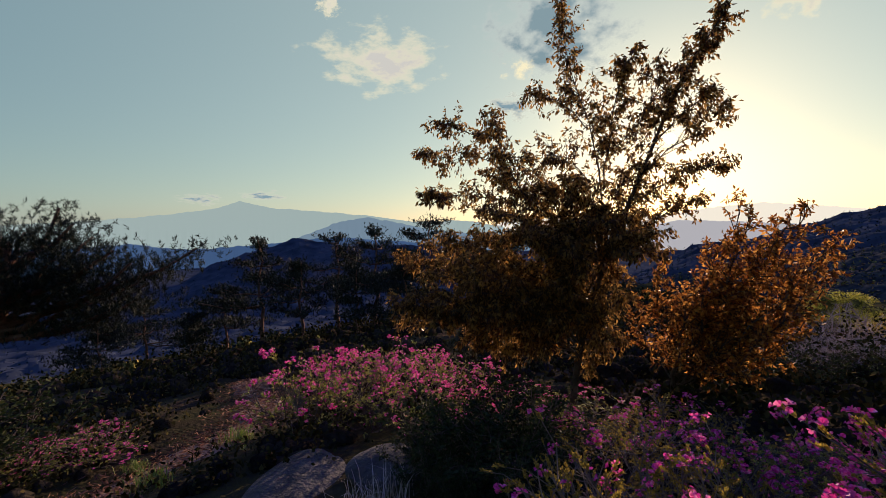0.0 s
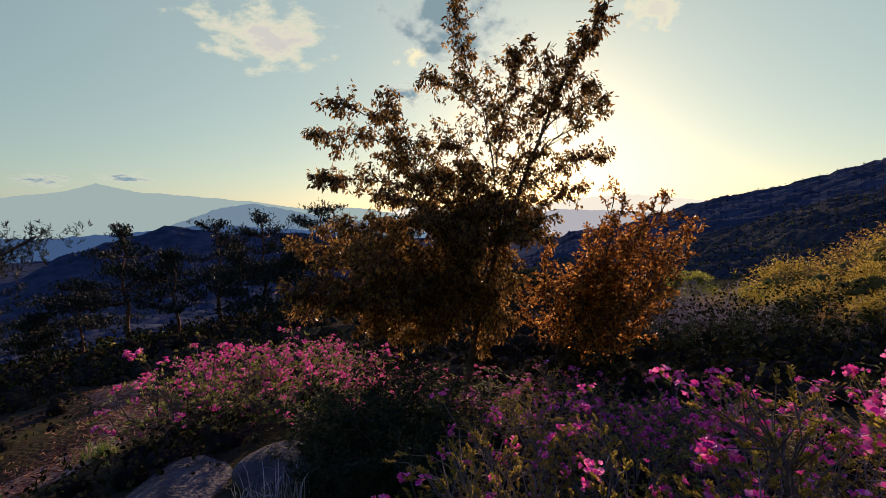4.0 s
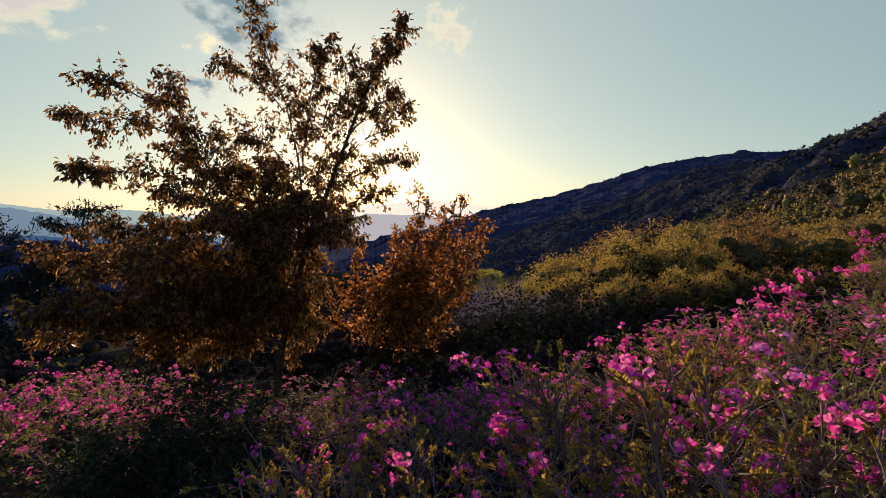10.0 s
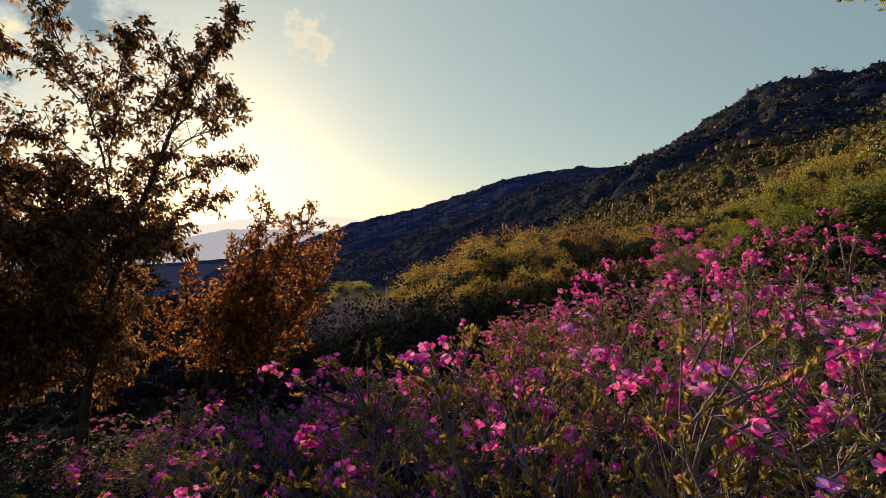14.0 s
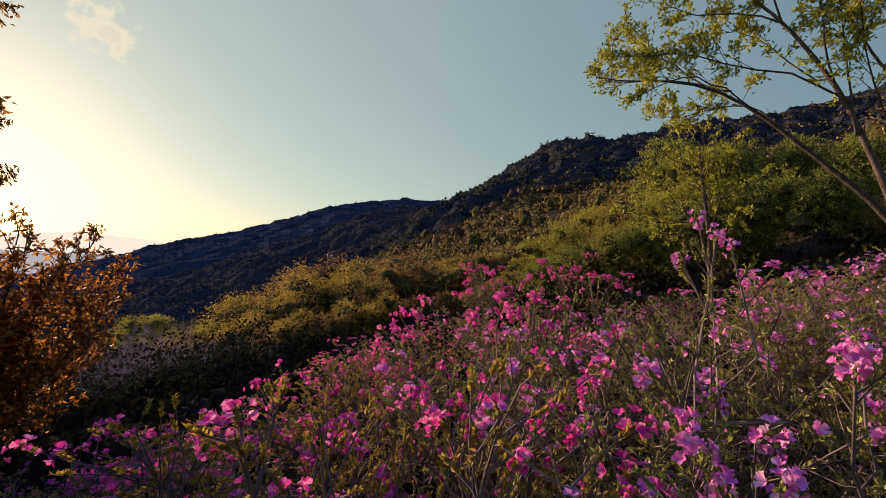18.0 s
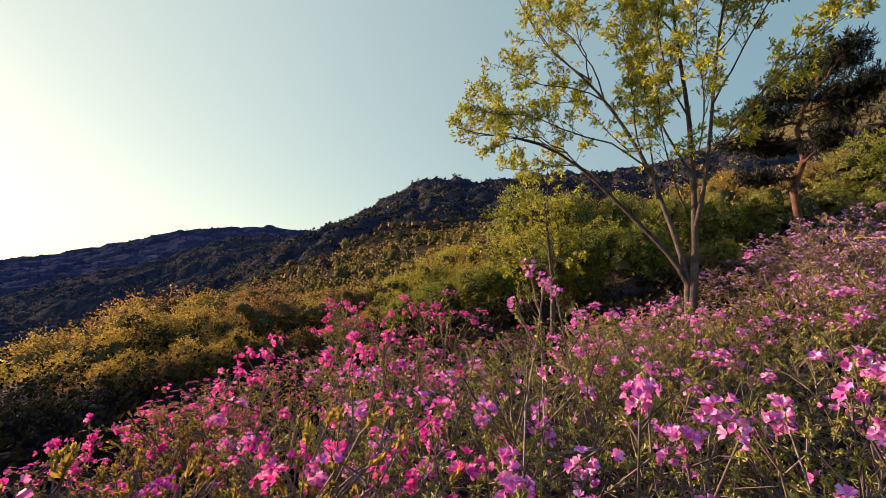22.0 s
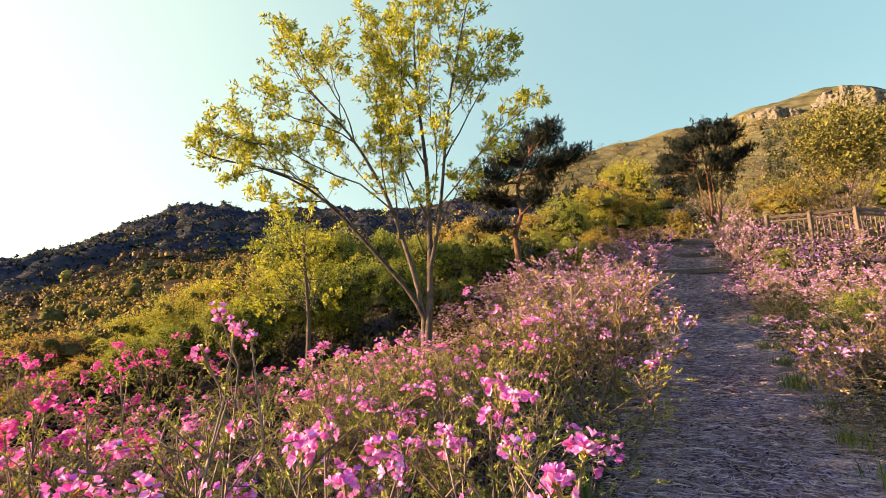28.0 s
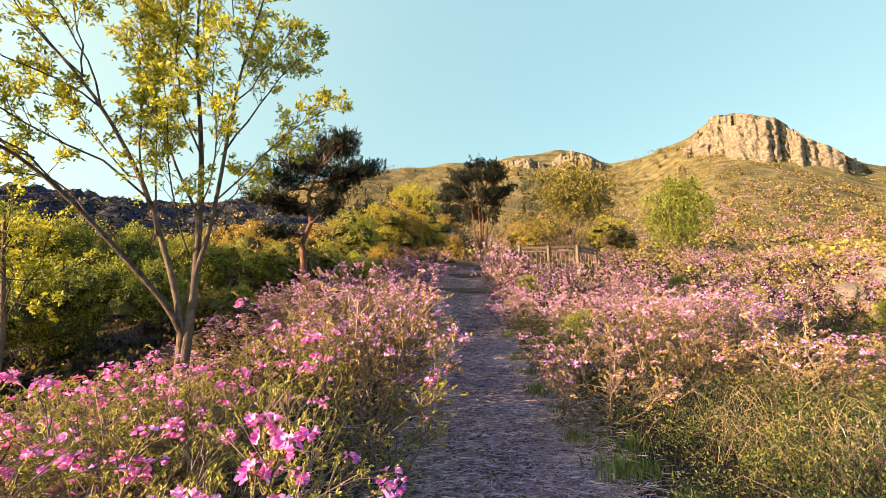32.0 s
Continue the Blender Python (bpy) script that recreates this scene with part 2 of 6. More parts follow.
def trail_distance(x, y):
    x, y = np.asarray(x, float), np.asarray(y, float)
    best = np.full(x.shape, 1e9)
    for (ax, ay), (bx, by) in zip(TRAIL_XY[:-1], TRAIL_XY[1:]):
        dx, dy = bx - ax, by - ay
        t = np.clip(((x - ax) * dx + (y - ay) * dy) / (dx * dx + dy * dy), 0, 1)
        best = np.minimum(best, np.hypot(x - ax - t * dx, y - ay - t * dy))
    return best


def waves(x, y, size, seed):
    rng = np.random.RandomState(seed)
    out = np.zeros(np.shape(x))
    for k in range(7):
        a, p, f = rng.uniform(0, 6.283), rng.uniform(0, 6.283), 2 ** rng.uniform(-0.7, 1.3) / size
        out = out + np.sin(6.283 * f * (x * math.cos(a) + y * math.sin(a)) + p) / 7 * 1.6
    return out


def height(x, y):
    x, y = np.asarray(x, float), np.asarray(y, float)
    r = np.hypot(x, y)
    b = np.degrees(np.arctan2(x, y))
    b = np.where(b < -150, b + 360, b)
    up = x * math.sin(radians(122)) + y * math.cos(radians(122))
    z = np.interp(up, [-1500, -700, -300, -80, -20, 0, 11, 15, 23, 60, 400, 2000], [-190, -150, -85, -20.5, -4.0, 0, 1.65, 2.75, 5.2, 9.5, 25, 40])
    # the hollow beside the trees
    z = z - 3.6 * np.exp(-((b - 38) / 26) ** 2) * np.clip((r - 5.5) / 14, 0, 1) ** 1.2 * np.exp(-r / 400)
    z = z - 24 * np.exp(-((b - 34) / 24) ** 2) * np.clip((r - 25) / 160, 0, 1)
    # the bank on the near side of the path
    z = z + 0.95 * np.clip((r - 2) / 8, 0, 1) * np.exp(-((b - 108) / 14) ** 2) * np.exp(-((r / 24) ** 2))
    base = z
    for ridge in RIDGES:
        d = ridge["far"] * (1 + 0.04 * np.sin(b / 7.0) + 0.03 * np.sin(b / 2.9 + 1))
        crest = EYE + d * np.tan(np.radians(lin(ridge["crest"], b))) - ridge.get("cover", 0.0)
        lo, hi = ridge["crest"][0][0], ridge["crest"][-1][0]
        inside = np.clip((b - lo) / 6, 0, 1) * np.clip((hi - b) / 6, 0, 1)
        t = np.clip((r - ridge["foot"]) / (d - ridge["foot"]), 0, 1) ** ridge["power"]
        side = base + (crest - base) * t
        side = np.where(r > d, crest - (r - d) * 0.32, side)
        side = base + (side - base) * inside
        z = np.where(inside > 0, np.maximum(z, side), z)
    rough = waves(x, y, 60, 3) * np.clip((r - 60) / 200, 0, 1) * 3.0 + waves(x, y, 5, 5) * 0.16 * np.clip((r - 2) / 8, 0, 1)
    z = z + rough + waves(x, y, 0.9, 8) * 0.003
    return z - 0.07 * np.exp(-(trail_distance(x, y) / 0.8) ** 2)


def ground_at(b, d):
    x, y = d * math.sin(radians(b)), d * math.cos(radians(b))
    return Vector((x, y, float(height(x, y))))


def link_mesh(name, verts, faces, mat, parent=None, label="", smooth=False):
    me = bpy.data.meshes.new(name)
    verts = np.asarray(verts, np.float32)
    if isinstance(faces, np.ndarray):
        k = faces.shape[1]
        me.vertices.add(len(verts))
        me.vertices.foreach_set("co", verts.ravel())
        me.loops.add(faces.size)
        me.loops.foreach_set("vertex_index", faces.astype(np.int32).ravel())
        me.polygons.add(len(faces))
        me.polygons.foreach_set("loop_start", np.arange(0, faces.size, k, dtype=np.int32))
        me.polygons.foreach_set("loop_total", np.full(len(faces), k, np.int32))
        me.update(calc_edges=True)
    else:
        me.from_pydata(verts.tolist(), [], faces)
    if smooth:
        me.polygons.foreach_set("use_smooth", np.ones(len(me.polygons), bool))
    me.materials.append(mat)
    ob = new(name, me)
    if parent:
        ob.parent = parent
    if label:
        tagged(ob, label)
    return ob


def part(name, bm, mat, parent, label=""):
    me = bpy.data.meshes.new(name)
    bm.to_mesh(me)
    bm.free()
    me.materials.append(mat)
    ob = new(name, me)
    ob.parent = parent
    if label:
        tagged(ob, label)
    return ob


def ground_material():
    m = bpy.data.materials.new("hillside_ground")
    m.use_nodes = True
    n, l = m.node_tree.nodes, m.node_tree.links
    b = n["Principled BSDF"]
    b.inputs["Roughness"].default_value = 0.95
    b.inputs["Specular IOR Level"].default_value = 0.0
    where = n.new("ShaderNodeTexCoord")

    def noise_at(scale, detail=8):
        t = n.new("ShaderNodeTexNoise")
        t.inputs["Scale"].default_value, t.inputs["Detail"].default_value = scale, detail
        l.new(where.outputs["Object"], t.inputs["Vector"])
        return t.outputs["Fac"]

    def ramp(value, stops):
        r = n.new("ShaderNodeValToRGB")
        e = r.color_ramp.elements
        for k, (at, c) in enumerate(stops):
            el = e[k] if k < 2 else e.new(at)
            el.position, el.color = at, (*c, 1)
        l.new(value, r.inputs[0])
        return r.outputs[0]

    scrub = ramp(noise_at(0.35), [(0.3, (0.03, 0.027, 0.012)), (0.5, (0.06, 0.052, 0.022)), (0.7, (0.11, 0.082, 0.04))])
    litter = ramp(noise_at(9), [(0.3, (0.024, 0.018, 0.012)), (0.5, (0.043, 0.031, 0.021)), (0.72, (0.075, 0.055, 0.037))])
    mix = n.new("ShaderNodeMix")
    mix.data_type = "RGBA"
    l.new(ramp(noise_at(0.9), [(0.4, (0, 0, 0)), (0.6, (1, 1, 1))]), mix.inputs[0])
    l.new(scrub, mix.inputs[6]), l.new(litter, mix.inputs[7])
    l.new(mix.outputs[2], b.inputs["Base Color"])
    bp = n.new("ShaderNodeBump")
    bp.inputs["Strength"].default_value, bp.inputs["Distance"].default_value = 0.6, 0.1
    l.new(noise_at(14), bp.inputs["Height"])
    l.new(bp.outputs[0], b.inputs["Normal"])
    return m


GROUND = ground_material()
rings = np.unique(np.r_[0, np.geomspace(0.5, 40, 70), np.geomspace(42, 4600, 70), np.arange(232, 380, 4.0), np.arange(440, 505, 8.0), np.arange(820, 940, 12.0)])
turns = np.radians(np.r_[np.arange(-62, 182, 0.9), np.arange(182, 298, 4)])
rr, tt = np.meshgrid(rings, turns, indexing="ij")
gx, gy = rr * np.sin(tt), rr * np.cos(tt)
nr, na = rr.shape
idx = np.arange(nr * na).reshape(nr, na)
nxt = np.roll(idx, -1, axis=1)
quads = np.stack([idx[:-1], idx[1:], nxt[1:], nxt[:-1]], -1).reshape(-1, 4)[:, ::-1]
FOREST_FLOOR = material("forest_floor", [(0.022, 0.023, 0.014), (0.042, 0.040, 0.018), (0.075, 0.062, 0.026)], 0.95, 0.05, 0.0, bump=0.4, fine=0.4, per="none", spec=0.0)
ground = link_mesh("ground", np.stack([gx, gy, height(gx, gy)], -1).reshape(-1, 3), quads, GROUND, smooth=True)
ground.data.materials.append(FOREST_FLOOR)
DRY_HILL = material("dry_grass_hillside", [(0.065, 0.06, 0.026), (0.125, 0.112, 0.046), (0.20, 0.17, 0.078)], 0.95, 0.16, 0.0, bump=0.5, fine=1.6, per="none", spec=0.0)
ground.data.materials.append(DRY_HILL)
face_r = ((rr[:-1] + rr[1:]) / 2).reshape(-1)
face_b = np.degrees((tt[:-1] + tt[1:]) / 2).reshape(-1)
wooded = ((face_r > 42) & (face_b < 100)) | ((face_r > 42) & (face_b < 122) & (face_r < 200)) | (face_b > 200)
# beyond 480 m the blue of aerial haze is put into the ground colour
HAZED_FLOOR = material("blue_green_far_woodland", [(0.026, 0.032, 0.045), (0.042, 0.05, 0.07), (0.062, 0.07, 0.092)], 0.95, 0.03, 0.0, bump=0.6, fine=0.2, per="none", spec=0.0)
ground.data.materials.append(HAZED_FLOOR)
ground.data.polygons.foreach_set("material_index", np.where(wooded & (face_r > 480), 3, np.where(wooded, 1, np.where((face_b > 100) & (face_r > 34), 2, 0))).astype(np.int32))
tagged(ground, "brown leaf-littered hillside sloping down to a valley", "ground", kind="structure")

# far ranges; the evening haze is put in as their own glow
def range_sheet(name, crest, far, colour, strength, seed, label):
    bs = np.arange(crest[0][0], crest[-1][0] + 0.01, 0.25)
    el = lin(crest, bs) + 0.10 * waves(bs, bs * 0, 2.0, seed)
    top = EYE + far * np.tan(np.radians(el))
    rows = []
    for k, (drop, near) in enumerate(((0, 0), (0.3, 90), (0.7, 260), (1.0, 500))):
        d = far - near
        z = top * (1 - drop) + drop * (-220) + waves(bs, bs * 0 + k, 0.8, seed + k) * 6 * (k > 0)
        rows.append(np.stack([d * np.sin(np.radians(bs)), d * np.cos(np.radians(bs)), z], -1))
    v = np.concatenate(rows)
    n = len(bs)
    f = [(k * n + i, k * n + i + 1, (k + 1) * n + i + 1, (k + 1) * n + i) for k in range(3) for i in range(n - 1)]
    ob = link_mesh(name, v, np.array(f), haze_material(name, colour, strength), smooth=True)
    return tagged(ob, label, "mountains", kind="structure")


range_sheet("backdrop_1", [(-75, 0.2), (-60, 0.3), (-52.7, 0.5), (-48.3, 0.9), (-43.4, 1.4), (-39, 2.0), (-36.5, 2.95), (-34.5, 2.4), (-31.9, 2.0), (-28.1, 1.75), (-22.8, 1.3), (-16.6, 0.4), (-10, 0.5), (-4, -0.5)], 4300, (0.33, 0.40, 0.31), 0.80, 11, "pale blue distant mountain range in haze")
range_sheet("backdrop_4", [(-9, -0.5), (-3, 0.7), (2, 0.6), (12, 0.8), (18, 1.6), (22, 2.0), (26, 1.5), (34, 0.6), (44, 0)], 4350, (0.74, 0.66, 0.44), 0.95, 14, "mountain range under the sun, glowing pale gold as haze")
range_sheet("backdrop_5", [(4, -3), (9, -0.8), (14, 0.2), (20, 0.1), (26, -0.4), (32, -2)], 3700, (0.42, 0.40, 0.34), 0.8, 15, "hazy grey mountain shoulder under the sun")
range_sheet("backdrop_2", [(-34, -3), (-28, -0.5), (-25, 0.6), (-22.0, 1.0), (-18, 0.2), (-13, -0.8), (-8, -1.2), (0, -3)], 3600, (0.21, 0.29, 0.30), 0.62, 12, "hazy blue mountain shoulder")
range_sheet("backdrop_3", [(-75, -2.2), (-52.8, -1.9), (-46.5, -1.7), (-42, -2.5), (-36, -2.2), (-26, -1.4), (-18, -2.0), (-8, -3)], 2700, (0.07, 0.13, 0.22), 0.5, 13, "foothills beyond the valley, glowing dusky blue as haze")

sun_disc = bmesh.new()
bmesh.ops.create_uvsphere(sun_disc, u_segments=24, v_segments=12, radius=44)
me = bpy.data.meshes.new("sun_disc")
sun_disc.to_mesh(me)
sun_disc.free()
me.materials.append(haze_material("sun_glare", (1.0, 0.86, 0.55), 60))
disc = tagged(new("backdrop_sun", me), "low evening sun shining over the valley", "sun", kind="structure")
disc.location = bearing(13.3, 9.2) * 4700

# ---- plants: generators ----
def unit(v):
    return v / np.maximum(np.linalg.norm(v, axis=-1, keepdims=True), 1e-9)


class Tubes:
    """Tapered round branches gathered into one mesh."""

    def __init__(self):
        self.v, self.f, self.n = [], [], 0

    def add(self, pts, r0, r1, sides=5):
        pts = np.asarray(pts, float)
        k = len(pts)
        t = unit(np.gradient(pts, axis=0))
        a = unit(np.cross(t, np.array([0.31, 0.17, 0.93]) + 1e-3))
        b = np.cross(t, a)
        r = np.linspace(r0, r1, k)[:, None, None]
        ang = np.arange(sides) * 2 * math.pi / sides
        ring = pts[:, None] + r * (np.cos(ang)[None, :, None] * a[:, None] + np.sin(ang)[None, :, None] * b[:, None])
        i = self.n + np.arange(k * sides).reshape(k, sides)
        j = np.roll(i, -1, axis=1)
        self.v.append(ring.reshape(-1, 3))
        self.f.append(np.stack([i[:-1], j[:-1], j[1:], i[1:]], -1).reshape(-1, 4))
        self.n += k * sides

    def link(self, name, mat, parent, label="", kind=""):
        return tagged(link_mesh(name, np.concatenate(self.v), np.concatenate(self.f), mat, parent, label, smooth=True), kind=kind)


def leaf_arrays(at, along, length, width, rng, fold=0.25, curl=0.15):
    """Folded leaves of two triangles: base, one edge, tip, other edge."""
    n = len(at)
    along = unit(along)
    side = unit(np.cross(along, rng.normal(size=(n, 3))))
    up = np.cross(side, along)
    L = np.asarray(length).reshape(-1, 1) * np.ones((n, 1))
    W = np.asarray(width).reshape(-1, 1) * np.ones((n, 1))
    mid = at + along * L * 0.5
    v = np.stack([at, mid + side * W * 0.5 + up * W * fold, at + along * L - up * L * curl, mid - side * W * 0.5 + up * W * fold], 1)
    i = np.arange(n)[:, None] * 4
    f = np.concatenate([i + [0, 1, 2], i + [0, 2, 3]], 1).reshape(-1, 3)
    return v.reshape(-1, 3), f


def flower_arrays(at, along, size, rng, petals=5, fine=True):
    """Open five-petalled funnels: each petal is broad, bent and ruffled."""
    n = len(at)
    along = unit(along)
    a = unit(np.cross(along, rng.normal(size=(n, 3))))
    b = np.cross(along, a)
    size = (np.asarray(size).reshape(-1, 1) * np.ones((n, 1)))
    vs = []
    for k in range(petals):
        g = 2 * math.pi * k / petals + rng.uniform(-0.15, 0.15, (n, 1))
        out = a * np.cos(g) + b * np.sin(g)
        tang = -a * np.sin(g) + b * np.cos(g)
        flare = rng.uniform(0.75, 1.15, (n, 1))
        ruffle = rng.uniform(-0.14, 0.14, (n, 1))
        mid = at + size * (0.24 * out * flare + 0.40 * along)
        rim = at + size * (0.55 * out * flare + (0.60 + ruffle) * along)
        tip = at + size * (0.72 * out * flare + (0.58 - ruffle) * along)
        if fine:
            crease = at + size * (0.46 * out * flare + 0.46 * along)
            vs.append(np.stack([crease, at, mid + tang * size * 0.20, rim + tang * size * 0.29, tip, rim - tang * size * 0.29, mid - tang * size * 0.20], 1))
        else:
            vs.append(np.stack([at, mid + (rim - mid) * 0.5 + tang * size * 0.28, tip, mid + (rim - mid) * 0.5 - tang * size * 0.28], 1))
    v = np.stack(vs, 1).reshape(-1, 3)
    if fine:
        i = np.arange(n * petals)[:, None] * 7
        return v, np.concatenate([i + [0, j, j % 6 + 1] for j in range(1, 7)], 1).reshape(-1, 3)
    i = np.arange(n * petals)[:, None] * 4
    return v, np.concatenate([i + [0, 1, 2], i + [0, 2, 3]], 1).reshape(-1, 3)


def merge(arrays):
    vs, fs, n = [], [], 0
    for v, f in arrays:
        vs.append(v), fs.append(f + n)
        n += len(v)
    return np.concatenate(vs), np.concatenate(fs)


def bend(a, b, sag, rng, k=6, wobble=0.06):
    """A branch's line from a to b, bowed by sag and slightly crooked."""
    a, b = np.asarray(a, float), np.asarray(b, float)
    t = np.linspace(0, 1, k)[:, None]
    d = np.linalg.norm(b - a)
    crook = rng.normal(size=(k, 3)) * wobble * d * (t * (1 - t)) * 2
    return a + (b - a) * t + np.array([0, 0, -sag * d]) * (4 * t * (1 - t)) + crook


def at_part(pts, s):
    x = np.clip(s, 0, 1) * (len(pts) - 1)
    i = min(int(x), len(pts) - 2)
    return pts[i] + (pts[i + 1] - pts[i]) * (x - i), unit(pts[i + 1] - pts[i])


def plant(name, base, trunks, limbs, rng, bark, leaf_mat, twig_len=0.5, twigs=14, leaves=14, leaf=(0.07, 0.035), droop=0.3, limb_r=0.02, lift=0.25,
          twig_from=0.25, crown="foliage", twig_r=0.006, flat=1.0, sub=2, clump=0.0, limb_name="limb", ends_only=0.0, gap=None):
    """A woody plant under an Empty at its base. trunks: lines of (points, radius, radius); limbs: lines in world places."""
    root = new(name)
    root.location = base
    base = np.array(base, float)
    stem = None
    for pts, r0, r1 in trunks:
        t = Tubes()
        t.add(np.asarray(pts) - base, r0, r1, 9)
        made = t.link("trunk", bark, root)
        stem = stem or made
    fine, tips = Tubes(), []
    for pts in limbs:
        pts = np.asarray(pts) - base
        length = np.linalg.norm(np.diff(pts, axis=0), axis=1).sum()
        t = Tubes()
        t.add(pts, limb_r * (0.6 + 0.25 * length), limb_r * 0.25, 6)
        t.link(limb_name, bark, stem or root)
        count = max(3, int(twigs * length))
        for s in twig_from + (1 - twig_from) * (np.arange(count) + rng.uniform(0, 1, count)) / count:
            p, d = at_part(pts, s)
            w = unit(d * 0.9 + rng.normal(size=3) * np.array([1, 1, flat]) * 0.75 + np.array([0, 0, lift]))
            L = twig_len * rng.uniform(0.5, 1.1) * (1.15 - 0.55 * s)
            q = bend(p, p + w * L, -0.06, rng, 3, 0.12)
            fine.add(q, twig_r, twig_r * 0.35, 3)
            tips.append((q, L))
            for _ in range(sub):
                p2, d2 = at_part(q, rng.uniform(0.3, 0.85))
                w2 = unit(d2 + rng.normal(size=3) * 0.7 + np.array([0, 0, lift * 0.5]))
                q2 = bend(p2, p2 + w2 * L * rng.uniform(0.35, 0.7), -0.05, rng, 3, 0.1)
                fine.add(q2, twig_r * 0.6, twig_r * 0.25, 3)
                tips.append((q2, L * 0.5))
    if fine.v:
        fine.link("twig_tangle", bark, root, kind="stuff")
    if leaves:
        at, way = [], []
        for q, L in tips:
            n = max(2, int(leaves * (0.4 + rng.uniform(0, 1))))
            for s in (1 - rng.uniform(0, 1, n) ** (1 + ends_only) * 0.9 if ends_only else rng.uniform(0.1, 1.0, n)):
                p, d = at_part(q, s)
                at.append(p + rng.normal(size=3) * clump)
                way.append(d * 0.6 + rng.normal(size=3) * 0.7 + np.array([0, 0, -droop]))
        at, way = np.array(at), np.array(way)
        if gap:
            kept = np.linalg.norm(at + base - gap[0], axis=1) > gap[1]
            at, way = at[kept], way[kept]
        size = rng.uniform(0.6, 1.15, (len(at), 1))
        v, f = leaf_arrays(at, way, leaf[0] * size, leaf[1] * size, rng)
        tagged(link_mesh(crown, v, f, leaf_mat, root), kind="stuff")
    return root


def limbs_for(base, height, width, n, rng, fork=0.15):
    """Limbs that rise from the fork and spread over a rounded, uneven crown."""
    base = np.array(base, float)
    out = []
    for k in range(n):
        a = 2 * math.pi * (k + rng.uniform(-0.3, 0.3)) / n * 2.4
        e = rng.uniform(0.15, 1.0) ** 0.8
        reach = width * 0.5 * math.sqrt(max(0.05, 1 - (e * 0.9) ** 2)) * rng.uniform(0.75, 1.15)
        end = base + np.array([math.cos(a) * reach, math.sin(a) * reach, height * (fork + (1 - fork) * (0.25 + 0.75 * e)) * rng.uniform(0.85, 1.03)])
        start = base + np.array([rng.normal() * 0.04, rng.normal() * 0.04, height * fork * rng.uniform(0.2, 1.0)])
        out.append(bend(start, end, 0.10, rng, 6, 0.07))
    return out


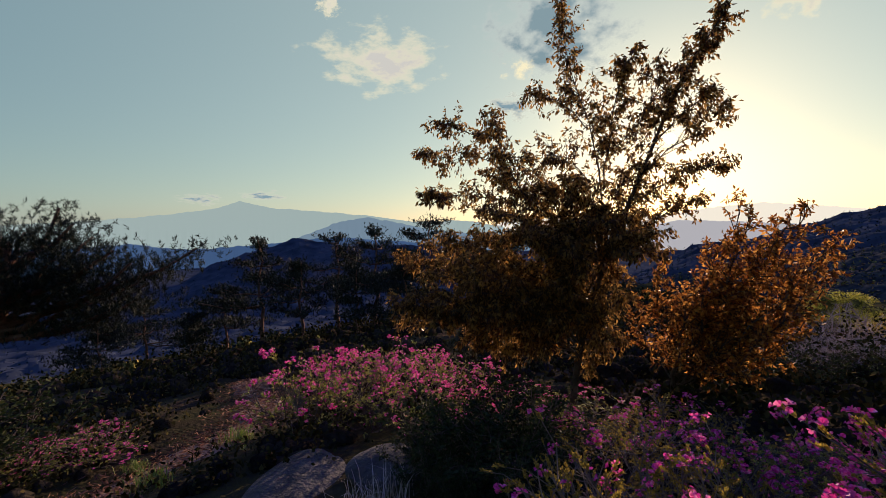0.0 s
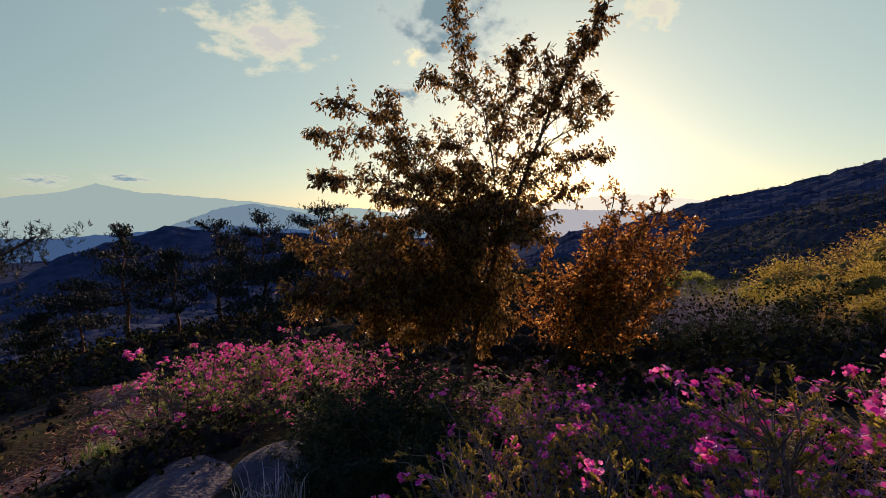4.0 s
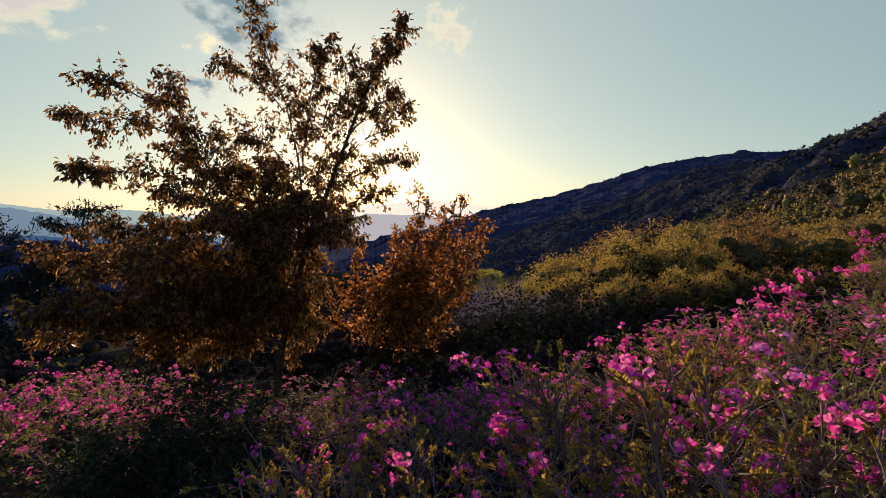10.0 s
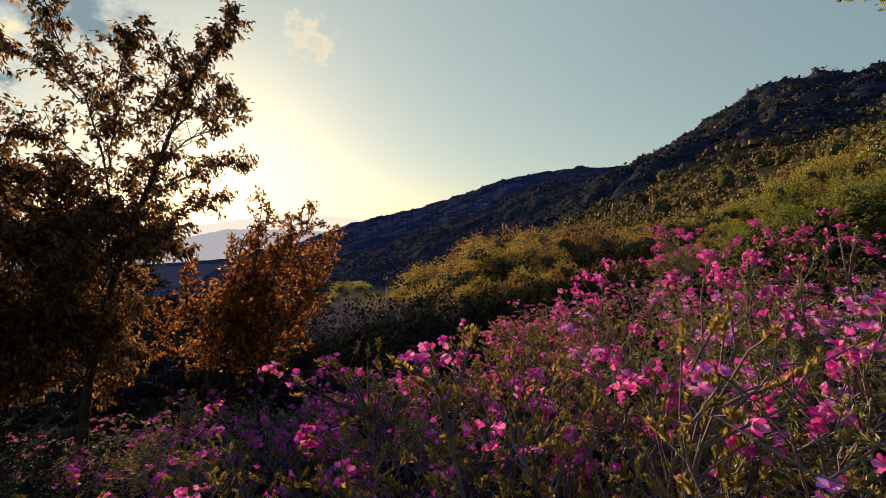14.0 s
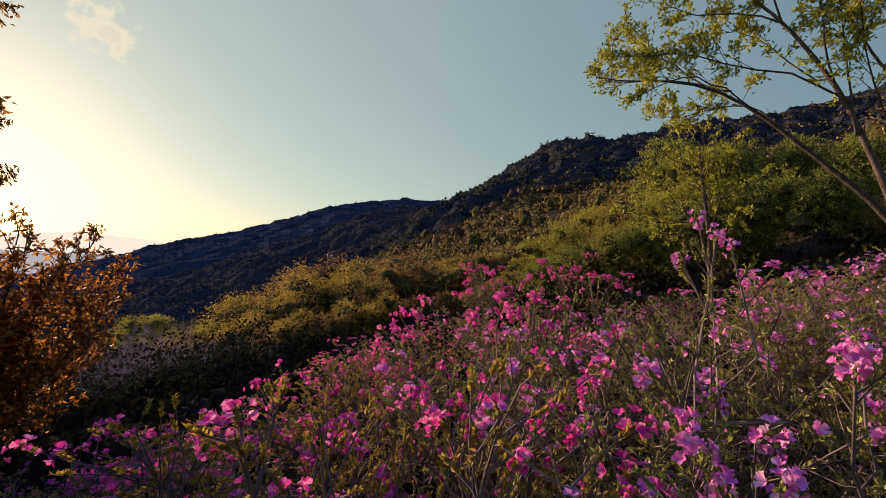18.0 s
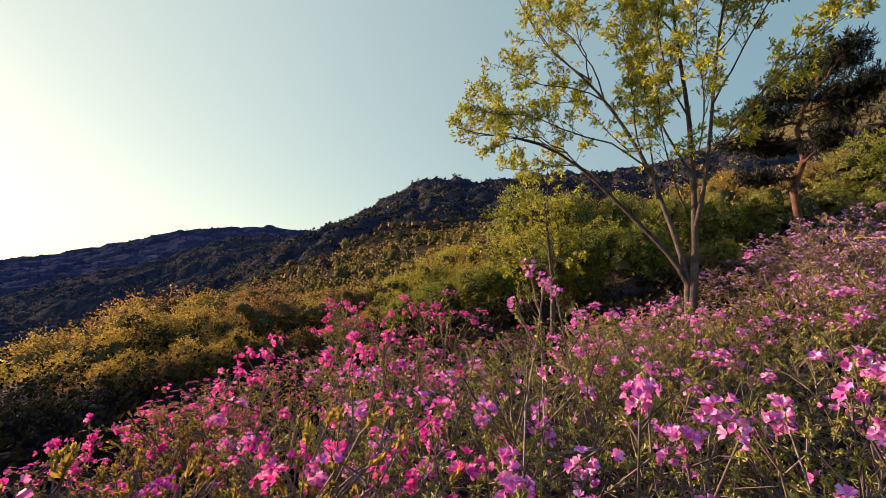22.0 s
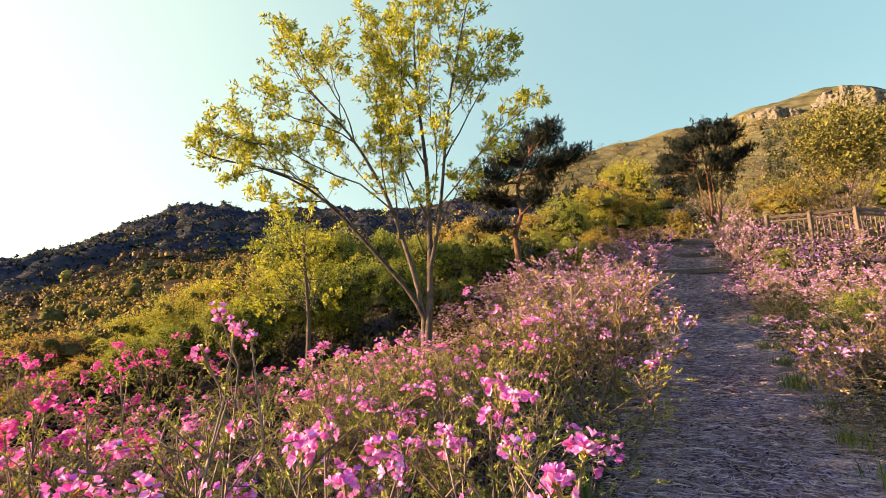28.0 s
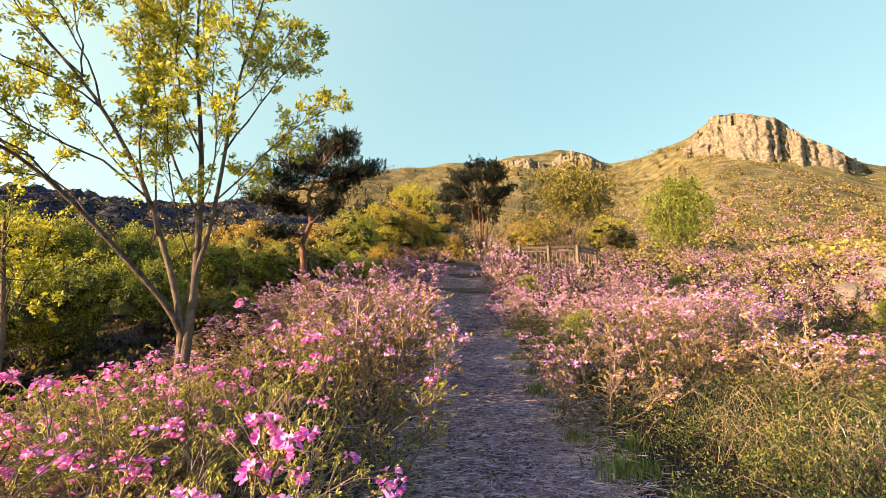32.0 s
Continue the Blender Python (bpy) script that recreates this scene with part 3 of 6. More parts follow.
def azalea(rng, h, w, tips, flowers, leaf_n, petal, name="azalea_shrub", leaders=2, twig_sides=3, flower=0.038, per=3.4, single=False, leaf=(0.032, 0.012), twig=None, leaf_mat=None):
    """A many-stemmed azalea: crooked stems, twigs with whorls of small leaves, clusters of open flowers."""
    root = new(name)
    stems = Tubes()
    ends = []
    n_main = 11
    mains = []
    for k in range(n_main):
        a = 2 * math.pi * (k + rng.uniform(-0.3, 0.3)) / n_main
        e = rng.uniform(0.2, 1.0)
        reach = w * 0.5 * math.sqrt(max(0.05, 1 - (e * 0.85) ** 2)) * rng.uniform(0.7, 1.1)
        end = np.array([math.cos(a) * reach, math.sin(a) * reach, h * (0.42 + 0.5 * e) * rng.uniform(0.85, 1.05)])
        pts = bend(rng.normal(size=3) * [0.05, 0.05, 0] + [0, 0, -0.05], end, 0.08, rng, 5, 0.16)
        if single:
            one = Tubes()
            one.add(pts, 0.0075, 0.0035, 5)
            one.link("stem", TWIG, root)
        else:
            stems.add(pts, 0.008, 0.004, 4)
        mains.append(pts)
    for k in range(leaders):
        a = rng.uniform(0, 6.28)
        end = np.array([math.cos(a) * w * 0.25, math.sin(a) * w * 0.25, h * rng.uniform(0.92, 1.05)])
        pts = bend([0, 0, 0], end, 0.03, rng, 5, 0.1)
        stems.add(pts, 0.008, 0.003, 4)
        mains.append(pts)
        ends.append((pts[-1], unit(pts[-1] - pts[-2])))
    for k in range(tips):
        pts = mains[rng.randint(len(mains))]
        p, d = at_part(pts, rng.uniform(0.12, 1.0) if k % 4 == 0 else rng.uniform(0.5, 1.0))
        out = unit(np.array([p[0], p[1], 0.0]) + 1e-4)
        wv = unit(d * 0.5 + out * 0.35 + rng.normal(size=3) * 0.6 + np.array([0, 0, 0.45]))
        L = rng.uniform(0.10, 0.32) * h
        q = bend(p, p + wv * L, -0.05, rng, 3, 0.2)
        stems.add(q, 0.0034, 0.0016, twig_sides)
        ends.append((q[-1], unit(q[-1] - q[-2])))
        if rng.uniform() < 0.5:
            p2, _ = at_part(q, 0.6)
            q2 = bend(p2, p2 + unit(wv + rng.normal(size=3) * 0.7) * L * 0.6, 0, rng, 3, 0.1)
            stems.add(q2, 0.003, 0.0015, 3)
            ends.append((q2[-1], unit(q2[-1] - q2[-2])))
    stems.link("twig_tangle", twig or TWIG, root, kind="stuff")
    # dark mounds added to stand for the shade between the twigs
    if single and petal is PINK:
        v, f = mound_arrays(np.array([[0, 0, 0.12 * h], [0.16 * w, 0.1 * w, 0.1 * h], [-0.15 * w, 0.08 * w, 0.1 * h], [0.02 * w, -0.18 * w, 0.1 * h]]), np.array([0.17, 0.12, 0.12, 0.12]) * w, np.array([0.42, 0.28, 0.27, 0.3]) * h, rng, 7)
        tagged(link_mesh("inner_tangle", v, f, SHADE_CORE, root), kind="stuff")
    P = np.array([e[0] for e in ends])
    D = np.array([e[1] for e in ends])
    # narrow upright leaves in whorls at the twig ends
    i = np.repeat(np.arange(len(P)), leaf_n)
    round_ = unit(np.cross(D[i], rng.normal(size=(len(i), 3))))
    v, f = leaf_arrays(P[i] - D[i] * rng.uniform(0, 0.05, (len(i), 1)), D[i] * 0.7 + np.array([0, 0, 0.5]) + round_ * rng.uniform(0.3, 1.0, (len(i), 1)), leaf[0] * rng.uniform(0.6, 1.3, (len(i), 1)), leaf[1] * rng.uniform(0.7, 1.2, (len(i), 1)), rng)
    tagged(link_mesh("foliage", v, f, leaf_mat or AZ_LEAF, root), kind="stuff")
    # full heads of flowers on the outer twigs, single ones between
    score = P[:, 2] / h + np.hypot(P[:, 0], P[:, 1]) / w + rng.uniform(0, 0.9, len(P))
    order = np.argsort(-score)
    pick = np.r_[order[:flowers], rng.permutation(order[flowers:])[: flowers]]
    n_each = np.r_[np.maximum(2, rng.poisson(per, len(order[:flowers]))), np.ones(len(pick) - len(order[:flowers]), int)]
    i = np.repeat(pick, n_each)
    spread = unit(rng.normal(size=(len(i), 3)) + [0, 0, 0.35])
    way = D[i] * 0.35 + spread
    v, f = flower_arrays(P[i] + spread * rng.uniform(0.004, 0.038, (len(i), 1)), way, rng.uniform(0.75, 1.2, (len(i), 1)) * flower, rng, fine=single)
    tagged(link_mesh("blossom", v, f, petal, root, smooth=single), kind="stuff")
    return root


def mound_arrays(at, radius, high, rng, sides=5):
    """Low lumpy domes: the closed body of a crown or thicket."""
    m = len(at)
    radius, high = np.asarray(radius).reshape(-1, 1) * np.ones((m, 1)), np.asarray(high).reshape(-1, 1) * np.ones((m, 1))
    turn = rng.uniform(0, 6.28, (m, 1))
    rows = []
    for e in (-0.25, 0.35, 0.85):
        a = turn + np.arange(sides)[None] * 2 * math.pi / sides + 0.4 * e
        k = rng.uniform(0.78, 1.12, (m, sides))
        rows.append(np.stack([at[:, :1] + np.cos(a) * math.cos(e) * radius * k, at[:, 1:2] + np.sin(a) * math.cos(e) * radius * k, at[:, 2:] + math.sin(e) * high * k], -1))
    top = (at + np.concatenate([0 * radius, 0 * radius, high * rng.uniform(0.85, 1.1, (m, 1))], 1))[:, None]
    v = np.concatenate(rows + [top], 1)
    tri = []
    for r in range(2):
        for i in range(sides):
            j = (i + 1) % sides
            a, b, c, d = r * sides + i, r * sides + j, (r + 1) * sides + j, (r + 1) * sides + i
            tri += [(a, b, c), (a, c, d)]
    tri += [(2 * sides + i, 2 * sides + (i + 1) % sides, 3 * sides) for i in range(sides)]
    f = (np.arange(m)[:, None, None] * (3 * sides + 1) + np.array(tri)[None]).reshape(-1, 3)
    return v.reshape(-1, 3), f


def tuft_arrays(at, radius, high, n_each, size, rng, lean=0.5):
    """Small leaves laid over lumpy mounds, facing outward, for plants too many to count."""
    m = len(at)
    radius, high = np.asarray(radius).reshape(-1, 1), np.asarray(high).reshape(-1, 1)
    i = np.repeat(np.arange(m), n_each)
    a, e = rng.uniform(0, 2 * math.pi, len(i)), rng.uniform(0.0, 1, len(i)) ** 0.8
    c = np.sqrt(np.maximum(0, 1 - e ** 2))
    out = np.stack([np.cos(a) * c, np.sin(a) * c, e], 1)
    lump = 0.86 + 0.16 * np.sin(a * 3 + i) * np.cos(e * 5 + i * 1.7) + rng.uniform(-0.08, 0.12, len(i))
    p = at[i] + out * lump[:, None] * np.concatenate([radius[i], radius[i], high[i]], 1)
    face = unit(out + rng.normal(size=out.shape) * 0.42)
    along = unit(np.cross(face, rng.normal(size=out.shape)) + np.array([0, 0, lean]) + out * lean * 0.6)
    side = unit(np.cross(face, along))
    L = np.asarray(size).reshape(-1, 1) * rng.uniform(0.6, 1.3, (len(i), 1))
    W = np.asarray(size).reshape(-1, 1) * rng.uniform(0.5, 0.9, (len(i), 1))
    v = np.stack([p - along * L * 0.4, p + side * W * 0.5, p + along * L * 0.6, p - side * W * 0.5], 1).reshape(-1, 3)
    j = np.arange(len(i))[:, None] * 4
    return v, np.concatenate([j + [0, 1, 2], j + [0, 2, 3]], 1).reshape(-1, 3)


def spots(rng, n, b, r, keep=None):
    """n random places between bearings b and distances r, as evenly spread to the eye."""
    bs, ds = rng.uniform(*b, n), np.exp(rng.uniform(math.log(r[0]), math.log(r[1]), n))
    x, y = ds * np.sin(np.radians(bs)), ds * np.cos(np.radians(bs))
    ok = np.ones(n, bool) if keep is None else keep(bs, ds, x, y)
    x, y = x[ok], y[ok]
    return np.stack([x, y, height(x, y)], 1), bs[ok], ds[ok]


def world_point(b, e, d):
    """The place at a bearing and an angle above the eye, d metres off along the ground."""
    v = bearing(b) * d
    return np.array([v.x, v.y, EYE + d * math.tan(radians(e))])

# ---- the cherry tree with bronze leaves, against the sun ----
rng = np.random.RandomState(21)
cherry_base = ground_at(2.7, 4.85)
cb = np.array(cherry_base)
CHERRY_STEM = [(3.0, -21.3), (3.3, -17.6), (3.8, -13.8), (5.1, -8.6), (7.0, -2.7), (8.8, 1.9), (10.3, 5.9), (11.8, 9.2), (13.2, 14.1), (15.6, 17.8), (18.1, 21.2)]
# limbs as bearings and angles above the eye; how far the end comes nearer or goes back
CHERRY_LEADERS = [([(7.0, -2.7), (6.3, 4.7), (5.9, 8.6), (4.3, 11.7), (3.9, 15.2), (2.4, 18.5), (1.9, 21.7), (1.6, 23.7)], 0.15), ([(6.3, 4.7), (7.3, 11.1), (7.4, 14.4), (8.9, 18.5)], -0.2), ([(4.3, 11.7), (2.5, 13.9), (0.1, 14.9), (-1.9, 15.6)], 0.2), ([(5.9, 8.6), (8.8, 9.9), (10.8, 12.5), (12.1, 16.2)], 0.3), ([(13.2, 14.1), (12.1, 16.2), (9.5, 17.2), (8.9, 18.1)], -0.15)]
CHERRY_LEFT = [([(5.1, -7.2), (0.9, 1.9), (-1.7, 2.9), (-4.1, 5.5), (-5.0, 8.5), (-6.1, 11.0), (-6.8, 12.9)], -0.3), ([(-1.7, 2.9), (-5.1, 7.0), (-7.8, 8.9), (-10.5, 9.6), (-13.1, 8.6), (-14.7, 9.2)], 0.2), ([(0.8, 0.8), (-4.2, 3.4), (-8.9, 4.3), (-12.4, 4.2), (-14.9, 4.3)], -0.3), ([(-5.0, 8.5), (-8.6, 11.7), (-10.8, 12.2), (-12.5, 12.4)], -0.1), ([(5.1, -7.2), (-0.5, -3.1), (-2.0, 4.5), (-1.9, 8.2)], 0.4)]
CHERRY_RIGHT = [([(8.8, 1.9), (12.0, 4.8), (15.4, 6.1), (18.4, 6.5)], 0.2), ([(10.3, 5.9), (13.4, 8.7), (16.1, 10.7), (18.5, 12.3)], -0.2), ([(11.8, 9.2), (14.1, 11.9), (15.8, 13.2), (17.5, 14.1)], 0.15), ([(7.2, -1.9), (10.6, 0.1), (13.3, 1.8), (15.7, 3.1)], 0.3), ([(6.3, 3.4), (3.6, 7.2), (1.7, 8.4), (-0.1, 8.9)], -0.35)]
CHERRY_SKIRT = [(-17.5, -4.3), (-17.2, -8.2), (-16.2, -10.5), (-13.8, -5.6), (-12.0, -9.9), (-10.6, -13.0), (-7.4, -14.6), (-9.1, -3.5), (-4.9, -9.3), (-2.7, -15.1), (7.2, -5.3), (9.1, -8.7), (8.4, -12.7), (6.3, -15.2), (-14.1, -2.2), (0.8, -3.8), (-5.1, -1.1), (-13.1, -12.1), (0.5, -12.2), (3.3, -1.9)]


def along_line(line, far, off, k=10):
    """A smooth line through bearings and angles; its end lies off metres nearer or farther."""
    n = len(line) - 1
    p = np.array([world_point(b, e, far + off * i / n) for i, (b, e) in enumerate(line)])
    t = np.linspace(0, n, k)
    q = np.stack([np.interp(t, np.arange(n + 1), p[:, c]) for c in range(3)], 1)
    for _ in range(2):
        q[1:-1] = (q[:-2] + 2 * q[1:-1] + q[2:]) / 4
    return q


limbs = []
for line, off in CHERRY_LEADERS + CHERRY_LEFT + CHERRY_RIGHT:
    limbs.append(along_line(line, 4.85, off) + rng.normal(size=(10, 3)) * 0.012)
for k in (4, 6):
    limbs.append(along_line(CHERRY_STEM[k:], 4.85, rng.uniform(-0.1, 0.1)))
# sprays that fill the heart of the crown
for _ in range(26):
    b, e = rng.uniform(-9, 13), rng.uniform(-4, 6.5)
    s0 = rng.uniform(0, 1)
    limbs.append(bend(world_point(4.5 + 4 * s0, -8 + 8.5 * s0, 4.85), world_point(b, e + rng.uniform(0, 1.5), 4.85 + rng.uniform(-0.7, 0.7)), -0.04, rng, 8, 0.05))
for b, e in CHERRY_SKIRT + CHERRY_SKIRT:
    off = rng.uniform(-0.75, 0.75)
    b, e = b + rng.normal() * 1.2, e + rng.normal() * 0.8
    s0 = rng.uniform(0.0, 1.0)
    limbs.append(bend(world_point(3.5 + 1.6 * s0, -15.5 + 7 * s0, 4.85), world_point(b, e, 4.85 + off), -0.05, rng, 8, 0.05))
trunk = np.concatenate([[cb - [0, 0, 0.1]], along_line(CHERRY_STEM, 4.85, 0.0, 14)])
cherry = plant("cherry_tree", cherry_base, [(trunk, 0.042, 0.004)], limbs, rng, BARK, CHERRY_LEAF, twig_len=0.30, twigs=24, leaves=12, leaf=(0.056, 0.023), droop=1.1, limb_r=0.008, twig_from=0.14, sub=2, lift=0.12, flat=0.6, twig_r=0.004, clump=0.018, gap=(world_point(13.1, 9.4, 4.85), 0.2))
tagged(cherry, "small cherry tree with drooping bronze green leaves on the slope", "tree")

orange_base = ground_at(13.6, 5.3)
ob_ = np.array(orange_base)
limbs = []
for b, e in ((24, 0.2), (21, 0.6), (27, -3), (26.5, -7), (25, -10.5), (22, -3), (18, -2), (17, -6), (21, -8), (15, -9), (19, -12), (23, -13), (28, -1), (27.3, -5), (12, -5), (10, -9), (12, -13), (17, -15), (25.5, 1.2), (20, 1.5), (23, -1.5), (25, -5), (19, -5), (22, -10.5), (16, -12), (13.5, -7), (25, -8), (20.5, -4)):
    limbs.append(bend(world_point(14.2 + rng.uniform(-0.5, 0.5), -16 + rng.uniform(-2, 2), 5.3), world_point(b, e, 5.2 + rng.uniform(-0.5, 0.4)), 0.06, rng, 7, 0.06))
maple = plant("sapling", orange_base, [(np.array([ob_ - [0, 0, 0.1], world_point(13.8, -20, 5.3), world_point(14.2, -14, 5.3)]), 0.035, 0.018)], limbs, rng, BARK, ORANGE_LEAF, twig_len=0.40, twigs=17, leaves=10, leaf=(0.052, 0.024), droop=0.45, limb_r=0.012)
tagged(maple, "young tree with translucent orange brown leaves beside the cherry", "tree")

# ---- the tall young tree by the path, yellow green leaves on open limbs ----
rng = np.random.RandomState(5)
D = 4.47
ash_base = ground_at(104.8, D)
ab = np.array(ash_base)


MAIN_STEM = [(105.1, 0.0), (105.3, 3.0), (105.4, 6.4), (105.4, 12.0), (105.3, 16.3), (104.9, 21.1), (103.8, 26.9), (103.6, 31.8), (103.8, 37.0)]
RIGHT_STEM = [(105.4, 7.0), (106.1, 9.5), (106.8, 13.9), (107.3, 19.1), (107.7, 23.9), (108.5, 28.6), (110.1, 33.4), (111.3, 38.1)]
MIDDLE_STEM = [(104.6, 1.5), (104.3, 4.6), (103.3, 7.3), (102.0, 10.0), (101.5, 13.5), (100.2, 15.4), (98.3, 19.1), (96.5, 21.3), (95.0, 23.5), (92.8, 24.9), (90.4, 26.7), (88.1, 29.5), (86.6, 32.1)]
LOW_STEM = [(104.8, 0.9), (104.0, 3.3), (102.8, 4.7), (100.7, 6.9), (98.6, 9.3), (96.6, 11.6), (94.6, 13.6), (92.3, 15.8), (90.0, 16.9), (87.5, 17.8), (84.0, 18.4), (81.7, 17.9), (79.3, 19.1)]
UPRIGHT_LIMBS = [([(105.4, 12.0), (103.4, 16.0), (101.4, 19.3), (100.6, 23.3), (98.8, 27.7), (97.6, 32.0), (96.9, 35.0)], 0.5), ([(104.9, 18.7), (103.1, 22.1), (102.3, 26.7), (102.4, 30.6), (101.9, 34.2)], -0.4), ([(107.3, 19.1), (109.4, 23.1), (111.4, 26.2), (114.1, 29.1), (116.5, 30.8)], 0.3), ([(106.9, 14.5), (108.9, 16.4), (111.4, 19.6), (114.1, 22.0), (116.1, 23.6), (118.5, 24.7)], -0.3),
                 ([(107.7, 23.9), (110.0, 26.7), (112.0, 29.1), (113.4, 31.4)], -0.3), ([(108.5, 28.6), (107.3, 31.1), (106.5, 33.7), (106.1, 36.3)], 0.3), ([(105.4, 13.8), (106.4, 16.9), (106.9, 21.2), (105.5, 25.3), (106.3, 29.3)], -0.6), ([(106.5, 12.0), (108.3, 15.1), (110.2, 17.7), (113.4, 19.9)], 0.4)]
SPREADING_LIMBS = [([(96.6, 11.6), (94.8, 14.2), (92.1, 14.7), (88.3, 13.9), (84.8, 14.5)], 0.3), ([(101.5, 13.5), (99.5, 15.9), (95.6, 17.3), (92.0, 18.5), (88.9, 20.2), (86.0, 21.0), (83.2, 20.0), (81.0, 21.0)], -0.3), ([(98.3, 19.1), (95.2, 23.0), (91.6, 23.0), (89.0, 23.4), (86.4, 24.9), (84.9, 26.2)], 0.3), ([(96.5, 21.3), (95.2, 25.8), (92.8, 27.5), (91.0, 29.7), (89.2, 31.3)], -0.3)]
INNER_LIMBS = [([(101.8, 10.5), (101.2, 16.0), (100.6, 22.0), (100.2, 28.5)], 0.2), ([(104.6, 8.5), (103.2, 13.0), (102.2, 18.0), (101.6, 24.5)], -0.3), ([(100.2, 15.4), (99.6, 20.0), (98.8, 25.0), (98.6, 29.5)], 0.35)]
OUTER_LIMBS = [([(92.3, 15.8), (89.5, 17.1), (86.3, 20.1), (83.9, 21.9), (82.0, 23.4)], 0.3), ([(94.6, 13.6), (91.5, 16.8), (88.4, 18.1), (85.7, 17.3), (83.5, 16.9)], -0.4), ([(95.0, 23.5), (93.9, 27.2), (93.1, 30.2), (94.1, 32.4)], 0.4), ([(103.8, 26.9), (100.9, 29.9), (99.5, 32.3), (98.7, 34.8)], 0.4), ([(100.2, 15.4), (98.0, 16.4), (95.5, 19.9), (92.7, 21.8), (90.6, 21.4)], 0.5)]
limbs = [along_line(line, D, off) + rng.normal(size=(10, 3)) * 0.010 for line, off in UPRIGHT_LIMBS + SPREADING_LIMBS + INNER_LIMBS + OUTER_LIMBS]
limbs += [along_line(line[-5:], D, 0.0, 8) for line in (MAIN_STEM, RIGHT_STEM, MIDDLE_STEM, LOW_STEM)]
stems = [(np.concatenate([[ab - [0, 0, 0.1]], along_line(MAIN_STEM, D, 0.05, 14)]), 0.040, 0.004), (along_line(RIGHT_STEM, D, -0.1, 12), 0.021, 0.003), (np.concatenate([[ab + [0.01, 0.02, -0.1]], along_line(MIDDLE_STEM, D, 0.1, 14)]), 0.028, 0.003), (along_line(LOW_STEM, D, -0.25, 14), 0.025, 0.003)]
ash = plant("young_tree", ash_base, stems, limbs, rng, PALE_BARK, ASH_LEAF, twig_len=0.33, twigs=12, leaves=20, leaf=(0.048, 0.017), droop=0.1, limb_r=0.0085, twig_from=0.3, sub=3, lift=0.3, ends_only=2.2, twig_r=0.0032, clump=0.014)
tagged(ash, "slender young tree with pale bark and yellow green leaves", "tree")

# ---- pines ----
def pine(base, trunk_pts, r, pads, rng, label, needle=0.13, twigs=9, thick=0.14, kept=11, leafy=0.35, flat=0.14):
    """A crooked red pine: bare trunk, spreading limbs and flat pads of upright needle brushes."""
    root = new("pine_tree")
    root.location = base
    b0 = np.array(base)
    t = Tubes()
    t.add(np.asarray(trunk_pts) - b0, r, r * 0.2, 9)
    stem = t.link("trunk", RED_BARK, root)
    at, way = [], []
    for start, end, width in pads:
        q = bend(start, end, 0.08, rng, 6, 0.08) - b0
        lt = Tubes()
        lt.add(q, r * 0.38, r * 0.12, 6)
        lt.link("limb", RED_BARK, stem)
        n = int(twigs * 14 * width)
        s = rng.uniform(leafy, 1.05, n)
        k = np.clip((s * 5).astype(int), 0, 4)
        p = q[k] + (q[k + 1] - q[k]) * (s * 5 - k)[:, None]
        p = p + rng.normal(size=(n, 3)) * np.array([0.36, 0.36, flat]) * width
        at.append(p)
    P = np.concatenate(at)
    # each brush: a short shoot with needles all round
    i = np.repeat(np.arange(len(P)), kept)
    up = np.array([0, 0, 0.75]) + rng.normal(size=(len(P), 3)) * 0.35
    v, f = leaf_arrays(P[i] + rng.uniform(-0.5, 1.1, (len(i), 1)) * needle * up[i], up[i] * 0.8 + rng.normal(size=(len(i), 3)) * 0.5, needle * rng.uniform(0.7, 1.3, (len(i), 1)), needle * thick * np.ones((len(i), 1)), rng, fold=0.1)
    tagged(link_mesh("needle_mass", v, f, NEEDLE, root), kind="stuff")
    return tagged(root, label, "tree")


def pine_auto(b, d, e_top, spread, rng, label, lean=0.0, levels=6, needle=0.16, clear=0.35, r=None):
    base = ground_at(b, d)
    b0 = np.array(base)
    h = EYE + d * math.tan(radians(e_top)) - b0[2]
    top = b0 + np.array([lean * h, lean * h * 0.5, h * 0.97])
    trunk = bend(b0 - [0, 0, 0.2], top, 0, rng, 8, 0.05)
    pads = []
    for k in range(levels):
        s = clear + (1 - clear) * (k + 0.5) / levels
        p, _ = at_part(trunk, s)
        for j in range(3 if s < 0.85 else 2):
            a = rng.uniform(0, 6.28)
            reach = spread * h * (1.08 - 0.75 * (s - clear) / (1 - clear)) * rng.uniform(0.6, 1.1)
            end = p + np.array([math.cos(a) * reach, math.sin(a) * reach, h * rng.uniform(0.02, 0.12)])
            pads.append((p, end, max(0.5, reach * 0.55)))
    pads.append((trunk[-2], top + [0, 0, h * 0.03], 0.5))
    return pine(base, trunk, r or h * 0.022, pads, rng, label, needle, twigs=8, thick=0.36, kept=5, flat=0.075)


rng = np.random.RandomState(11)
